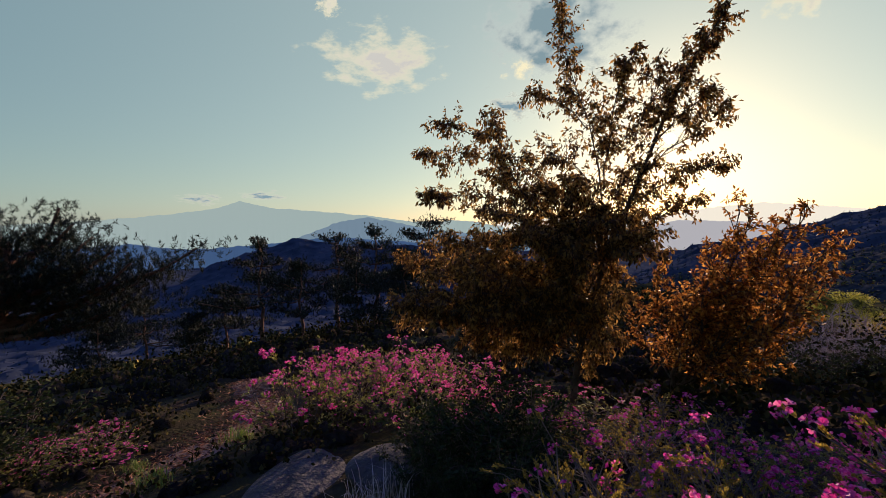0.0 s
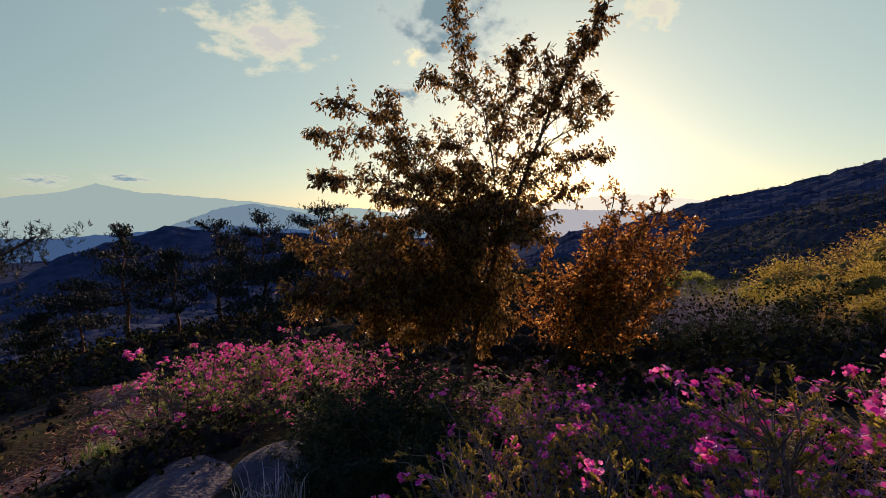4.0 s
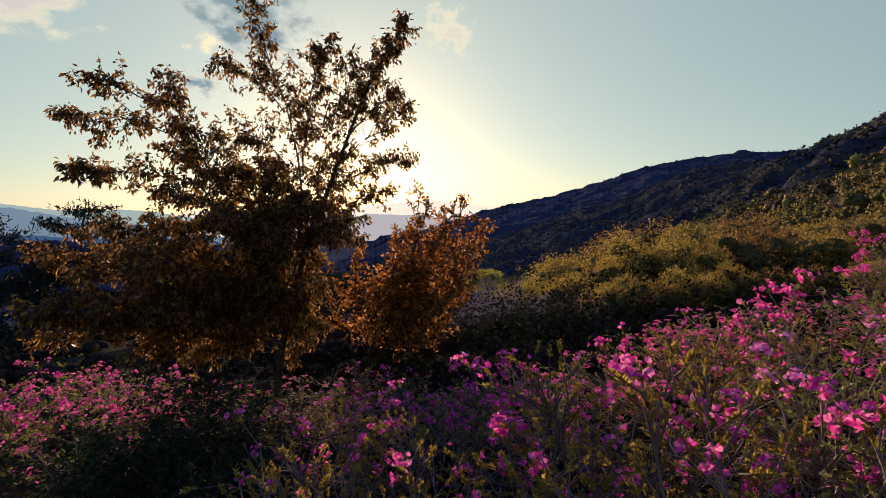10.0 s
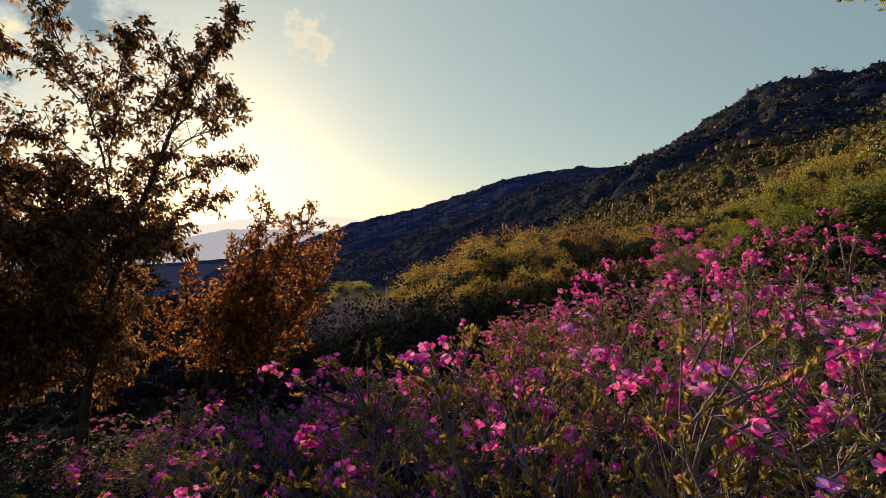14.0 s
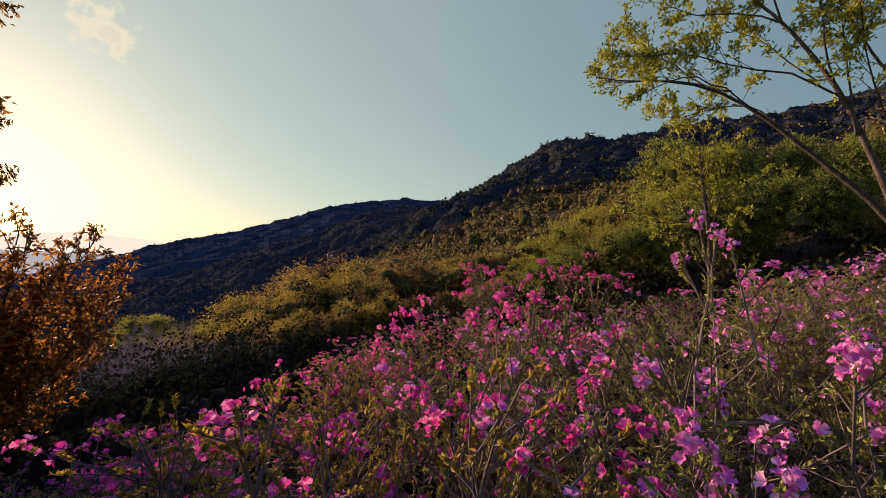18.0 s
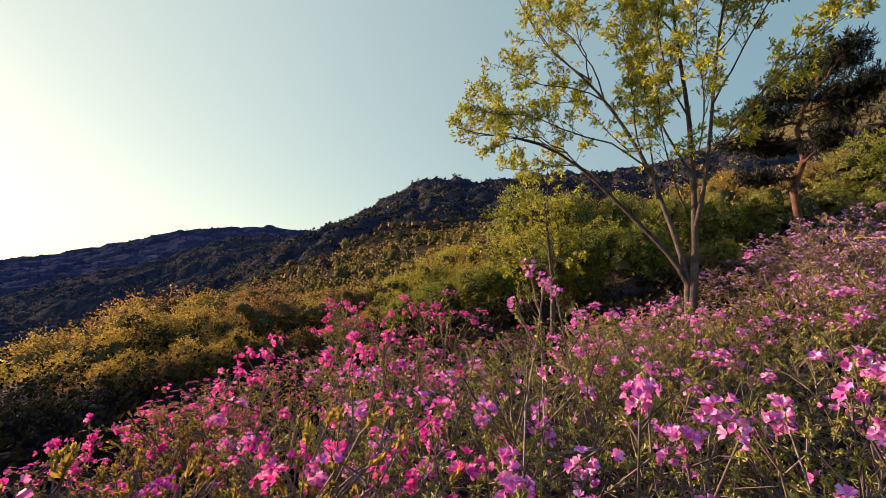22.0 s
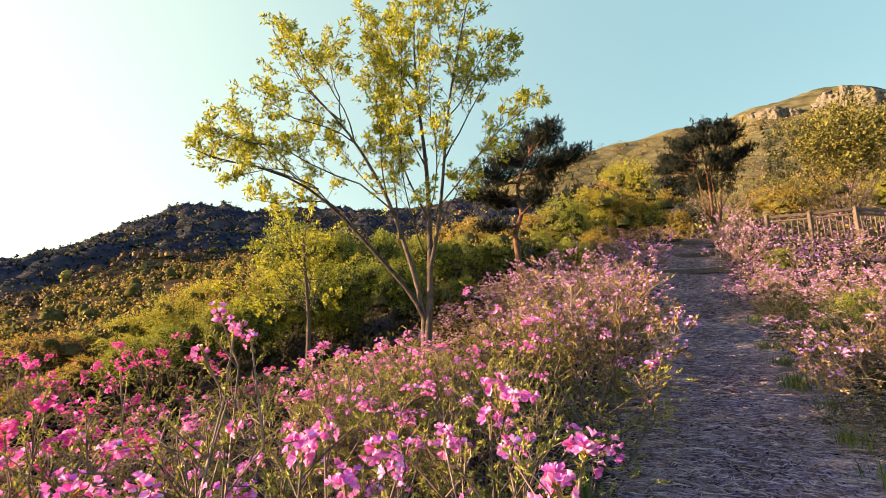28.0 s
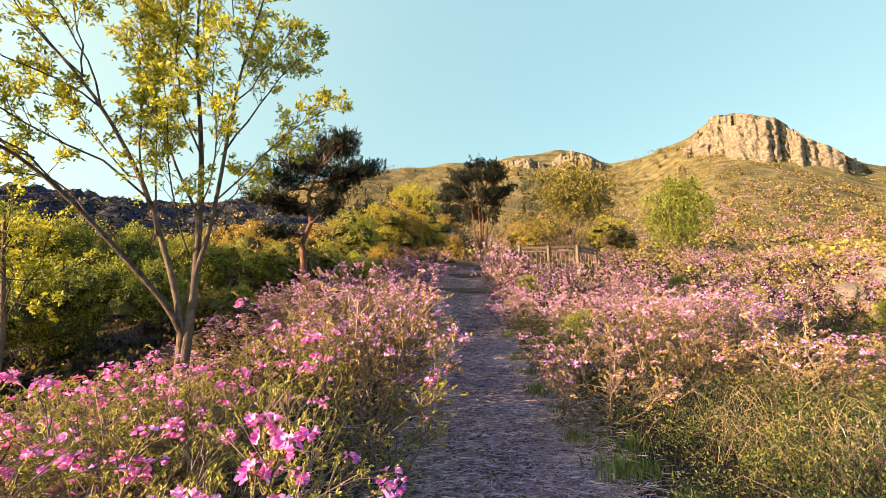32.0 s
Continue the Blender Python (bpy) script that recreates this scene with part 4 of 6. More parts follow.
# the wide old pine at the edge of the clearing
wp_base = ground_at(-60.5, 9.5)
wt = np.array([np.array(wp_base) - [0, 0, 0.2], world_point(-59.5, -12, 9.5), world_point(-57, -7.5, 9.4), world_point(-56.5, -2.5, 9.3), world_point(-56, -0.8, 9.3)])
wpads = []
for (b0_, e0_), (b1_, e1_), w_ in (((-58, -9), (-41, -2.0), 1.0), ((-57.5, -9), (-47, -3.2), 0.9), ((-57, -6), (-50, -0.5), 0.8), ((-57, -5), (-52.5, 2.3), 0.6), ((-56.5, -3), (-58, 2.2), 0.8),
                                   ((-58, -8), (-52, -5), 1.0), ((-58, -9.5), (-49, -8), 0.8), ((-58, -8), (-60, -2), 1.2), ((-57, -4), (-55, 0), 0.9), ((-58, -9), (-45.5, -5.5), 0.9), ((-58, -9), (-54, -9), 0.9), ((-58, -7), (-62, 1), 1.2), ((-58, -8), (-56, -5), 1.1), ((-57, -7), (-50.5, -3.0), 1.0), ((-57, -7), (-53, -2.5), 1.0), ((-58, -8), (-43.5, -3.6), 1.1), ((-57, -6), (-48.5, -2.0), 0.9), ((-58, -9), (-46.5, -7), 0.9), ((-57, -4), (-51.5, 0.8), 0.7), ((-58, -7), (-57, -4), 1.3)):
    wpads.append((world_point(b0_, e0_, 9.4), world_point(b1_, e1_, 9.2 + rng.uniform(-0.8, 0.8)), w_ * 0.8))
pine(wp_base, wt, 0.16, wpads, rng, "wide dark pine with long low limbs at the clearing", 0.065, twigs=22, thick=0.15, kept=13, leafy=0.45, flat=0.075)
# pines at 0.5, 6 and past -40 degrees are added to darken pale places
for b, d, e, sp, lb in ((-34.5, 24, -1.6, 0.36, "dark pine among others below the clearing"), (-26, 26, -0.9, 0.38, "dark pine with a broken flat crown below the slope"), (-21.2, 25, -0.2, 0.36, "tall dark pine at the slope edge"),
                        (-14.3, 24, 1.0, 0.34, "dark flat-topped pine behind the cherry tree"), (-17.5, 22, -3.0, 0.4, "low spreading dark pine on the slope"), (-30, 22, -4.0, 0.42, "low spreading dark pine beside taller ones"), (-10, 26, -2.2, 0.4, "dark pine half hidden behind the cherry tree"),
                        (-38.5, 30, -6.5, 0.4, "small dark pine standing lower on the slope"), (-5, 25, -1.0, 0.4, "dark pine behind the cherry tree trunk"), (0.5, 27, -2.6, 0.42, "broad dark pine added behind the cherry tree"), (6, 29, -3.6, 0.42, "low dark pine added beyond the saplings"), (-23.5, 20, -5.0, 0.45, "bushy dark pine on the slope"), (-46, 30, -7.5, 0.5, "low dark pine added beyond the clearing"), (-42, 24, -9.5, 0.5, "low dark pine added beyond the clearing"), (-50, 26, -9, 0.5, "low dark pine added beyond the clearing")):
    pine_auto(b, d, e, sp * 1.35, rng, lb, needle=0.13, levels=5, clear=0.4)

# the leaning red pine beyond the young tree
p1 = ground_at(114.6, 10.2)
p1t = np.array([np.array(p1) - [0, 0, 0.2], world_point(114.5, 7, 10.2), world_point(114.1, 10.5, 10.2), world_point(115.0, 13, 10.2), world_point(114.6, 16, 10.2), world_point(115.6, 19, 10.2), world_point(117.2, 21.5, 10.2)])
pads = []
for s_, (b1_, e1_), w_ in ((0.62, (109.8, 15.5), 0.8), (0.7, (111, 17.8), 0.7), (0.8, (113, 19.0), 0.7), (0.85, (119, 22.6), 0.6), (0.75, (119.5, 19.3), 0.8), (0.65, (118.5, 17.4), 0.7), (0.9, (116.5, 22.0), 0.6), (0.95, (118.6, 21.2), 0.6), (0.8, (115, 20.2), 0.7), (0.6, (112, 14.2), 0.6), (0.75, (122.5, 19.6), 0.55), (0.5, (117.5, 15.2), 0.5), (0.42, (110.5, 11.5), 0.4)):
    p_, _ = at_part(p1t, s_)
    pads.append((p_, world_point(b1_, e1_, 10.2 + rng.uniform(-0.8, 0.8)), w_ * 0.75))
pine(p1, p1t, 0.08, pads, rng, "slender leaning red pine with dark layered needles", 0.11, twigs=17, thick=0.14, kept=15, leafy=0.55, flat=0.09)

# the low pine with many red stems above the path
p2 = ground_at(135.3, 24.0)
b2 = np.array(p2)
h2 = EYE + 24 * math.tan(radians(20.3)) - b2[2]
pads = []
for k in range(8):
    a = 2 * math.pi * k / 8 + rng.uniform(-0.2, 0.2)
    pads.append((b2 + [0, 0, h2 * 0.05], b2 + np.array([math.cos(a) * 1.1, math.sin(a) * 1.1, h2 * rng.uniform(0.66, 0.85)]), 0.55))
for k in range(30):
    a, up_ = 2.4 * k, rng.uniform(0, 1)
    reach = 2.15 * math.sqrt(1 - (up_ * 0.93) ** 2) * rng.uniform(0.75, 1.05)
    pads.append((b2 + np.array([math.cos(a) * 0.45 * reach, math.sin(a) * 0.45 * reach, h2 * (0.5 + 0.3 * up_)]), b2 + np.array([math.cos(a) * reach, math.sin(a) * reach, h2 * (0.56 + 0.42 * up_)]), 0.5))
pine(p2, np.array([b2 - [0, 0, 0.2], b2 + [0.05, 0, h2 * 0.3], b2 + [0.1, 0.1, h2 * 0.8]]), 0.10, pads, rng, "many-stemmed pine with a flat dark crown above the path", 0.12, twigs=13, thick=0.18, kept=14, leafy=0.6, flat=0.08)
for b, d, e in ((131, 34, 17.2), (124, 45, 17.6), (127.5, 30, 15.0), (121.5, 20, 15.2)):
    pine_auto(b, d, e, 0.45, rng, "small dark pine on the upper slope", needle=0.2, levels=4, clear=0.15)

# ---- bushes: a few built, then copied ----
rng = np.random.RandomState(31)


def bush(h, w, n, leaf_mat, bark, name, leaf=(0.05, 0.03), twigs=9, leaves=9, droop=0.1, lift=0.3, twig_len=0.4, clump=0.03, sprays=0, twig_r=0.005, raised=0.0):
    """Stems from the ground; the leaves hang in sprays over a lumpy round crown."""
    limbs = limbs_for((0, 0, 0), h, w, n, rng, fork=0.06)
    root = plant(name, (0, 0, 0), [], limbs, rng, bark, leaf_mat, twig_len=twig_len, twigs=twigs, leaves=0 if sprays else leaves, leaf=leaf, droop=droop, limb_r=0.008 * max(1, h / 2), lift=lift, clump=clump, limb_name="stem", sub=1, twig_r=twig_r)
    if sprays:
        k = 15
        lobes = unit(rng.normal(size=(k, 3)) * [1, 1, 0.8] + [0, 0, 0.35]) * [w * 0.31, w * 0.31, h * 0.30] * rng.uniform(0.75, 1.1, (k, 1)) + [0, 0, h * (0.5 + 0.5 * raised) - h * 0.02]
        size = rng.uniform(0.14, 0.23, k) * w * (1.35 if raised else 1.0)
        pick = rng.randint(0, k, sprays)
        out = unit(rng.normal(size=(sprays, 3)) + [0, 0, 0.35])
        c = lobes[pick] + out * size[pick][:, None] * rng.uniform(0.7, 1.15, (sprays, 1))
        c[:, 2] = np.maximum(c[:, 2], h * (0.05 + raised * 0.6))
        i = np.repeat(np.arange(sprays), leaves)
        p = c[i] + rng.normal(size=(len(i), 3)) * 0.016 * h
        big = rng.uniform(0.6, 1.2, (len(i), 1))
        v, f = leaf_arrays(p, out[i] * 0.5 + rng.normal(size=(len(i), 3)) * 0.55 + [0, 0, 0.45 - droop], leaf[0] * big, leaf[1] * big, rng)
        tagged(link_mesh("foliage", v, f, leaf_mat, root), kind="stuff")
        # darker mounds inside the lobes stand for the shade in the crown
        if not raised:
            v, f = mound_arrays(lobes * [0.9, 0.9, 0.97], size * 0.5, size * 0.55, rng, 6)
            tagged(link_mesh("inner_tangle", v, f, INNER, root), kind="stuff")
    return root


BARE_TWIG = material("pale_grey_twig", [(0.22, 0.17, 0.18), (0.42, 0.35, 0.36)], 0.9, 20, 0.4, per="object")
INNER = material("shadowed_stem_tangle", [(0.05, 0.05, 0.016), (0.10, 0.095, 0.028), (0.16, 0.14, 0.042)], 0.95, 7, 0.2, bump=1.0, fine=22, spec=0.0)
PROTOS = {
    "gold": [tagged(bush(2.4, 2.4, 13, GOLD_LEAF, BARK, "bush", (0.052, 0.029), 3, 11, sprays=720), "bush with golden olive spring leaves on the slope", "bush") for _ in range(2)],
    "orange": [tagged(bush(2.4, 2.4, 14, material("russet_leaf", [(0.09, 0.048, 0.015), (0.25, 0.14, 0.034), (0.44, 0.255, 0.058)], 0.55, 3, 0.6, through_light=0.4, per="island"), BARK, "bush", (0.058, 0.032), 6, 8, sprays=420), "bush with sparse russet spring leaves", "bush")],
    "yellow": [tagged(bush(2.6, 2.2, 13, YELLOW_LEAF, BARK, "bush", (0.052, 0.029), 3, 11, sprays=720), "bush with bright yellow green leaves", "bush") for _ in range(2)],
    "green": [tagged(bush(2.4, 2.4, 14, GREEN_LEAF, BARK, "bush", (0.056, 0.030), 3, 11, sprays=720), "dense bush with fresh green leaves", "bush") for _ in range(2)],
    "dark": [tagged(bush(1.0, 1.2, 16, DARK_LEAF, BARK, "bush", (0.04, 0.022), 16, 9, twig_len=0.22), "low dense bush with dark green leaves", "bush")],
    "bare": [tagged(bush(2.2, 2.6, 18, material("grey_bud", [(0.20, 0.13, 0.14), (0.42, 0.29, 0.28)], 0.95, 3, 0.6, through_light=0.1, per="island", spec=0.03), BARE_TWIG, "bare_bush", (0.03, 0.016), 18, 4, twig_r=0.0045, twig_len=0.5), "grey leafless bush of fine tangled twigs in the hollow", "bush")],
}
FIRST = set()


def place_bush(kind, b, d, h, wide=1.0, sink=0.05):
    protos = PROTOS[kind]
    p = protos[rng.randint(len(protos))]
    base_h = {"dark": 1.0, "bare": 2.2}.get(kind, 2.4)
    s = h / base_h
    wide = min(1.5, wide * 1.3)
    m = Matrix.LocRotScale(ground_at(b, d) - Vector((0, 0, sink)), Euler((rng.uniform(-0.06, 0.06), rng.uniform(-0.06, 0.06), rng.uniform(0, 6.28))), Vector((s * wide, s * wide, s)))
    if p.name not in FIRST:
        FIRST.add(p.name)
        p.matrix_world = m
        return p
    q = copy_thing(p, Matrix.LocRotScale(m.translation, m.to_quaternion(), None))
    q.scale = (s * wide, s * wide, s)
    return q


def bush_to(kind, b, d, e_top, wide=1.0, least=0.6):
    """A bush whose top stands at that angle above the eye."""
    h = EYE + d * math.tan(radians(e_top)) - ground_at(b, d).z
    return place_bush(kind, b, d, max(least, h), wide)


HOLLOW = [("bare", 29.5, 9.5, -8.0, 1.1), ("bare", 33.5, 9.0, -9.5, 1.1), ("bare", 26, 10.5, -7.5, 1.0), ("bare", 37.5, 9.5, -9.0, 1.0), ("bare", 22, 9, -10, 1.0), ("bare", 31, 12.5, -7, 1.2), ("bare", 18, 8.5, -13, 1.1), ("bare", 24.5, 7.6, -12.5, 1.0), ("bare", 28, 7.2, -13.0, 0.9), ("bare", 35.5, 7.4, -12.5, 0.9), ("bare", 40.5, 8.0, -10.5, 0.9), ("bare", 12, 9.5, -12, 1.1), ("dark", 31.5, 7.0, -14.5, 1.3), ("dark", 39, 6.8, -14.0, 1.3), ("dark", 20.5, 7.0, -15.5, 1.3), ("bare", 43, 7.0, -11.5, 0.9), ("dark", 26, 6.6, -16, 1.2), ("dark", 35, 6.4, -15.5, 1.2)]
LOWER_BELT = [("gold", 45, 7.2, -5.8, 0.9), ("orange", 41.5, 7.6, -7.8, 0.9), ("orange", 48, 6.9, -6.5, 0.85), ("gold", 51.5, 7.2, -4.4, 0.85), ("gold", 55, 7.4, -3.8, 0.85), ("orange", 58.5, 7.2, -4.4, 0.85), ("yellow", 28.5, 24, -6.2, 1.3), ("yellow", 35.8, 20, -7.2, 1.3), ("gold", 33, 17, -7.6, 1.2), ("gold", 39, 15, -5.5, 1.2), ("orange", 25, 26, -7.5, 1.4), ("gold", 47, 9.5, -0.6, 0.95), ("gold", 43.5, 9.0, -3.5, 0.9), ("gold", 50.5, 9.8, -0.8, 0.9), ("orange", 54, 10.5, -0.4, 0.9), ("orange", 57, 11.5, -0.2, 0.95), ("gold", 52, 13, 0.4, 1.1), ("orange", 48.5, 14, 0.3, 1.1), ("orange", 44, 16, -1.2, 1.2), ("orange", 57, 19, 0.8, 1.3), ("gold", 41, 20, -2.6, 1.2)]
UPPER_BELT = [("orange", 60, 14, -0.4, 1.0), ("gold", 62, 11, -0.3, 1.0), ("orange", 65.5, 12, 0.6, 1.0), ("yellow", 68, 13, 0.4, 1.0), ("gold", 63, 20, 0.4, 1.3), ("orange", 70, 20, 0.6, 1.3), ("gold", 69.5, 8.5, -1.2, 0.9), ("gold", 66, 8.2, -2.6, 0.85), ("green", 73, 8.0, 0.0, 0.9), ("orange", 62, 8.0, -4.0, 0.8), ("yellow", 72, 11, 2.2, 0.8)]
GREEN_BELT = [("yellow", 75.5, 10.5, 4.6, 0.7), ("yellow", 79, 10, 6.0, 0.75), ("gold", 82.5, 9.5, 7.0, 0.75), ("yellow", 86, 9.5, 8.0, 0.7), ("gold", 78, 12, 6.0, 0.9), ("green", 76, 8.0, 1.8, 0.8), ("green", 80, 7.6, 3.4, 0.8), ("green", 84, 7.8, 4.2, 0.8), ("green", 88, 8.0, 6.5, 0.75), ("green", 92, 8.2, 8.4, 0.75), ("yellow", 90, 11, 12.0, 0.7), ("green", 88.5, 13, 13.0, 0.75)]
BEHIND_YOUNG_TREE = [("green", 96, 8.0, 9.0, 0.75), ("green", 100, 8.2, 8.2, 0.75), ("green", 94, 11, 12.2, 0.7), ("green", 98.5, 11, 12.4, 0.7), ("green", 103, 10.5, 11.6, 0.75), ("green", 107, 10.5, 11.0, 0.75), ("green", 110.5, 10.5, 11.0, 0.7), ("gold", 104.5, 8.0, 6.2, 0.7), ("green", 108, 8.2, 6.6, 0.7), ("gold", 112, 14, 13.2, 0.8), ("gold", 108, 15, 14.0, 0.8)]
ABOVE_PATH = [("green", 116, 13, 11.2, 0.8), ("green", 119.5, 16, 14.8, 0.8), ("gold", 117, 17, 14.5, 0.8), ("yellow", 122, 18, 15.8, 0.8), ("gold", 124.5, 19, 16.4, 0.8), ("yellow", 126.8, 20, 18.3, 0.65), ("gold", 129, 22, 15.2, 0.8), ("green", 120.5, 12.5, 10.5, 0.7), ("gold", 123, 14, 11.5, 0.7), ("gold", 131.5, 27, 12.5, 0.8), ("gold", 141, 34, 13.6, 0.9), ("gold", 143.5, 40, 14.5, 0.9), ("orange", 152, 30, 12.0, 0.9), ("yellow", 150, 42, 13.5, 0.9)]
for zone in (HOLLOW, LOWER_BELT, UPPER_BELT, GREEN_BELT, BEHIND_YOUNG_TREE, ABOVE_PATH):
    for kind, b, d, e, w in zone:
        bush_to(kind, b, d, e, w)
for b, d, e, w in ((1.5, 3.7, -21, 1.0), (-0.5, 3.0, -26, 1.0), (4.0, 3.1, -27, 0.9), (-15, 3.6, -22, 0.8), (-5, 3.9, -16.8, 1.1), (-9.5, 3.9, -16.2, 1.1), (-2, 4.0, -20, 0.8), (-13, 3.8, -21, 0.8), (-7, 3.4, -20, 0.8), (-3.5, 3.2, -26, 0.8), (-11, 3.2, -27, 0.8)):
    bush_to("dark", b, d, e, w, 0.4)
bush_to("dark", -60, 7.5, -11.0, 1.1, 0.4)

# the round oak and the single bushy tree above the fence
rng = np.random.RandomState(41)
for name_, b, d, e0, e1, mat_, lb, w in (("small_tree", 146.0, 25, 9.6, 18.3, OLIVE_LEAF, "small spreading tree with olive spring leaves above the fence", 0.95), ("round_tree", 157.6, 40, 8.3, 16.1, material("round_tree_leaf", [(0.045, 0.065, 0.012), (0.14, 0.175, 0.026), (0.30, 0.31, 0.045)], 0.55, 3, 0.6, through_light=0.25, per="island"), "round leafy green tree alone on the hillside", 0.95)):
    base = ground_at(b, d)
    h = EYE + d * math.tan(radians(e1)) - base.z
    t_ = bush(h, h * w * (1.0 if name_ == "small_tree" else 0.85), 22, mat_, BARK, name_, (0.026 * h, 0.016 * h), 2, 10, sprays=1500, raised=0.32 if name_ == "small_tree" else 0.12, twig_len=0.2 * h)
    t_.location = base - Vector((0, 0, 0.1))
    tagged(t_, lb, "tree")
# the maple sapling among the bushes
base = ground_at(90.6, 6.4)
b0 = np.array(base)
limbs = []
for b, e in ((82, 5), (84, 9.5), (87, 13.5), (90, 14.5), (93, 12), (96, 8), (85, 2.5), (94, 4), (88, 7), (91, 9)):
    limbs.append(bend(world_point(90.4, rng.uniform(1, 6), 6.4), world_point(b, e, 6.4 + rng.uniform(-0.5, 0.5)), 0.08, rng, 6, 0.06))
t_ = plant("sapling", base, [(np.array([b0 - [0, 0, 0.2], world_point(90.6, 1, 6.4), world_point(90.2, 5, 6.4), world_point(89.6, 11, 6.4)]), 0.035, 0.012)], limbs, rng, PALE_BARK, ASH_LEAF, twig_len=0.32, twigs=12, leaves=13, leaf=(0.045, 0.024), droop=0.1, limb_r=0.008, flat=0.3, lift=0.05, ends_only=1.0)
tagged(t_, "thin sapling with layered bright yellow green leaves", "tree")

# ---- azaleas: built in a few forms, then copied ----
rng = np.random.RandomState(51)
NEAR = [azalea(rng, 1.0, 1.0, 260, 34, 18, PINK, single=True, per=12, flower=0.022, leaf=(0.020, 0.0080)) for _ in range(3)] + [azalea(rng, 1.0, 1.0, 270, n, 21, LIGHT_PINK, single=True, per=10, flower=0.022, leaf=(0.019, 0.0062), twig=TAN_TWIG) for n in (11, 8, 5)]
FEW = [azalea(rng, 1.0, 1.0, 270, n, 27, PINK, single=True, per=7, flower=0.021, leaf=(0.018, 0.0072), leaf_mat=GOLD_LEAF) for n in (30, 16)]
MID = [azalea(rng, 1.0, 1.1, 160, 40, 11, PINK, per=6, flower=0.027) for _ in range(2)] + [azalea(rng, 1.0, 1.1, 230, 58, 11, PALE, per=5, flower=0.019, twig=TAN_TWIG, leaf_mat=RUSSET_LEAF) for _ in range(3)]
FAR = [azalea(rng, 1.0, 1.1, 120, 60, 9, PALE, per=5, flower=0.022, twig=TAN_TWIG, leaf_mat=RUSSET_LEAF) for _ in range(2)]
TALL = {p.name: max(v.co.z for c in p.children for v in c.data.vertices) for p in NEAR + FEW + MID + FAR}
USED = set()
TOPS = [(-62, -19), (-46, -19), (-38, -20), (-35, -16), (-30, -12.6), (-20, -12.4), (-10, -15), (-6, -18), (3, -19), (12, -19), (22, -18.5), (35, -17.5), (43, -15), (50, -10.5), (58, -7.5), (66, -6.5), (72, -5.5), (80, -4), (88, -2.4), (96, -1.6), (104, -0.5), (107, 1.5), (110, 4), (114, 6.3), (119, 8.8), (123, 10.4), (127, 12), (131, 13), (137.5, 6.0), (143, 5.6), (147, 7.0), (148, 9.2), (153, 8.6), (159, 6.3), (164, 3.2), (169, 0.5), (173, -1.7), (180, -5)]
BARE = [(-38, 4.3, 1.1), (-29.5, 4.4, 1.15), (-30, 3.2, 0.8), (2.7, 4.85, 0.25)]


def place_azalea(kind, b, d, h, wide):
    protos = (FEW if b < -36 or -16 < b < 22 else NEAR[:3] + FEW + FEW if b < 64 else NEAR[1:] if b < 76 else NEAR[2:] if b < 84 else NEAR[3:]) if kind == "near" else MID[:2] if kind == "mid" else MID[2:] if kind == "pale" else FAR
    p = protos[rng.randint(len(protos))]
    h = h / TALL[p.name]
    where = ground_at(b, d) - Vector((0, 0, 0.03))
    turn = Euler((rng.uniform(-0.1, 0.1), rng.uniform(-0.1, 0.1), rng.uniform(0, 6.28))).to_quaternion()
    if p.name in USED:
        p = copy_thing(p, Matrix.LocRotScale(where, turn, None))
    USED.add(p.name)
    p.location, p.scale = where, (wide, wide, h)
    p.rotation_mode = "QUATERNION"
    p.rotation_quaternion = turn
    label = {"near": "azalea shrub with open pink flowers and crooked grey twigs" if b < 70 else "leafy olive azalea shrub with a few pink flowers", "mid": "azalea shrub full of magenta pink flowers", "pale": "azalea shrub with fading lilac pink flowers", "far": "lilac azalea shrub farther up the slope"}[kind]
    tagged(p, label, "shrub", group="azaleas on the slope")


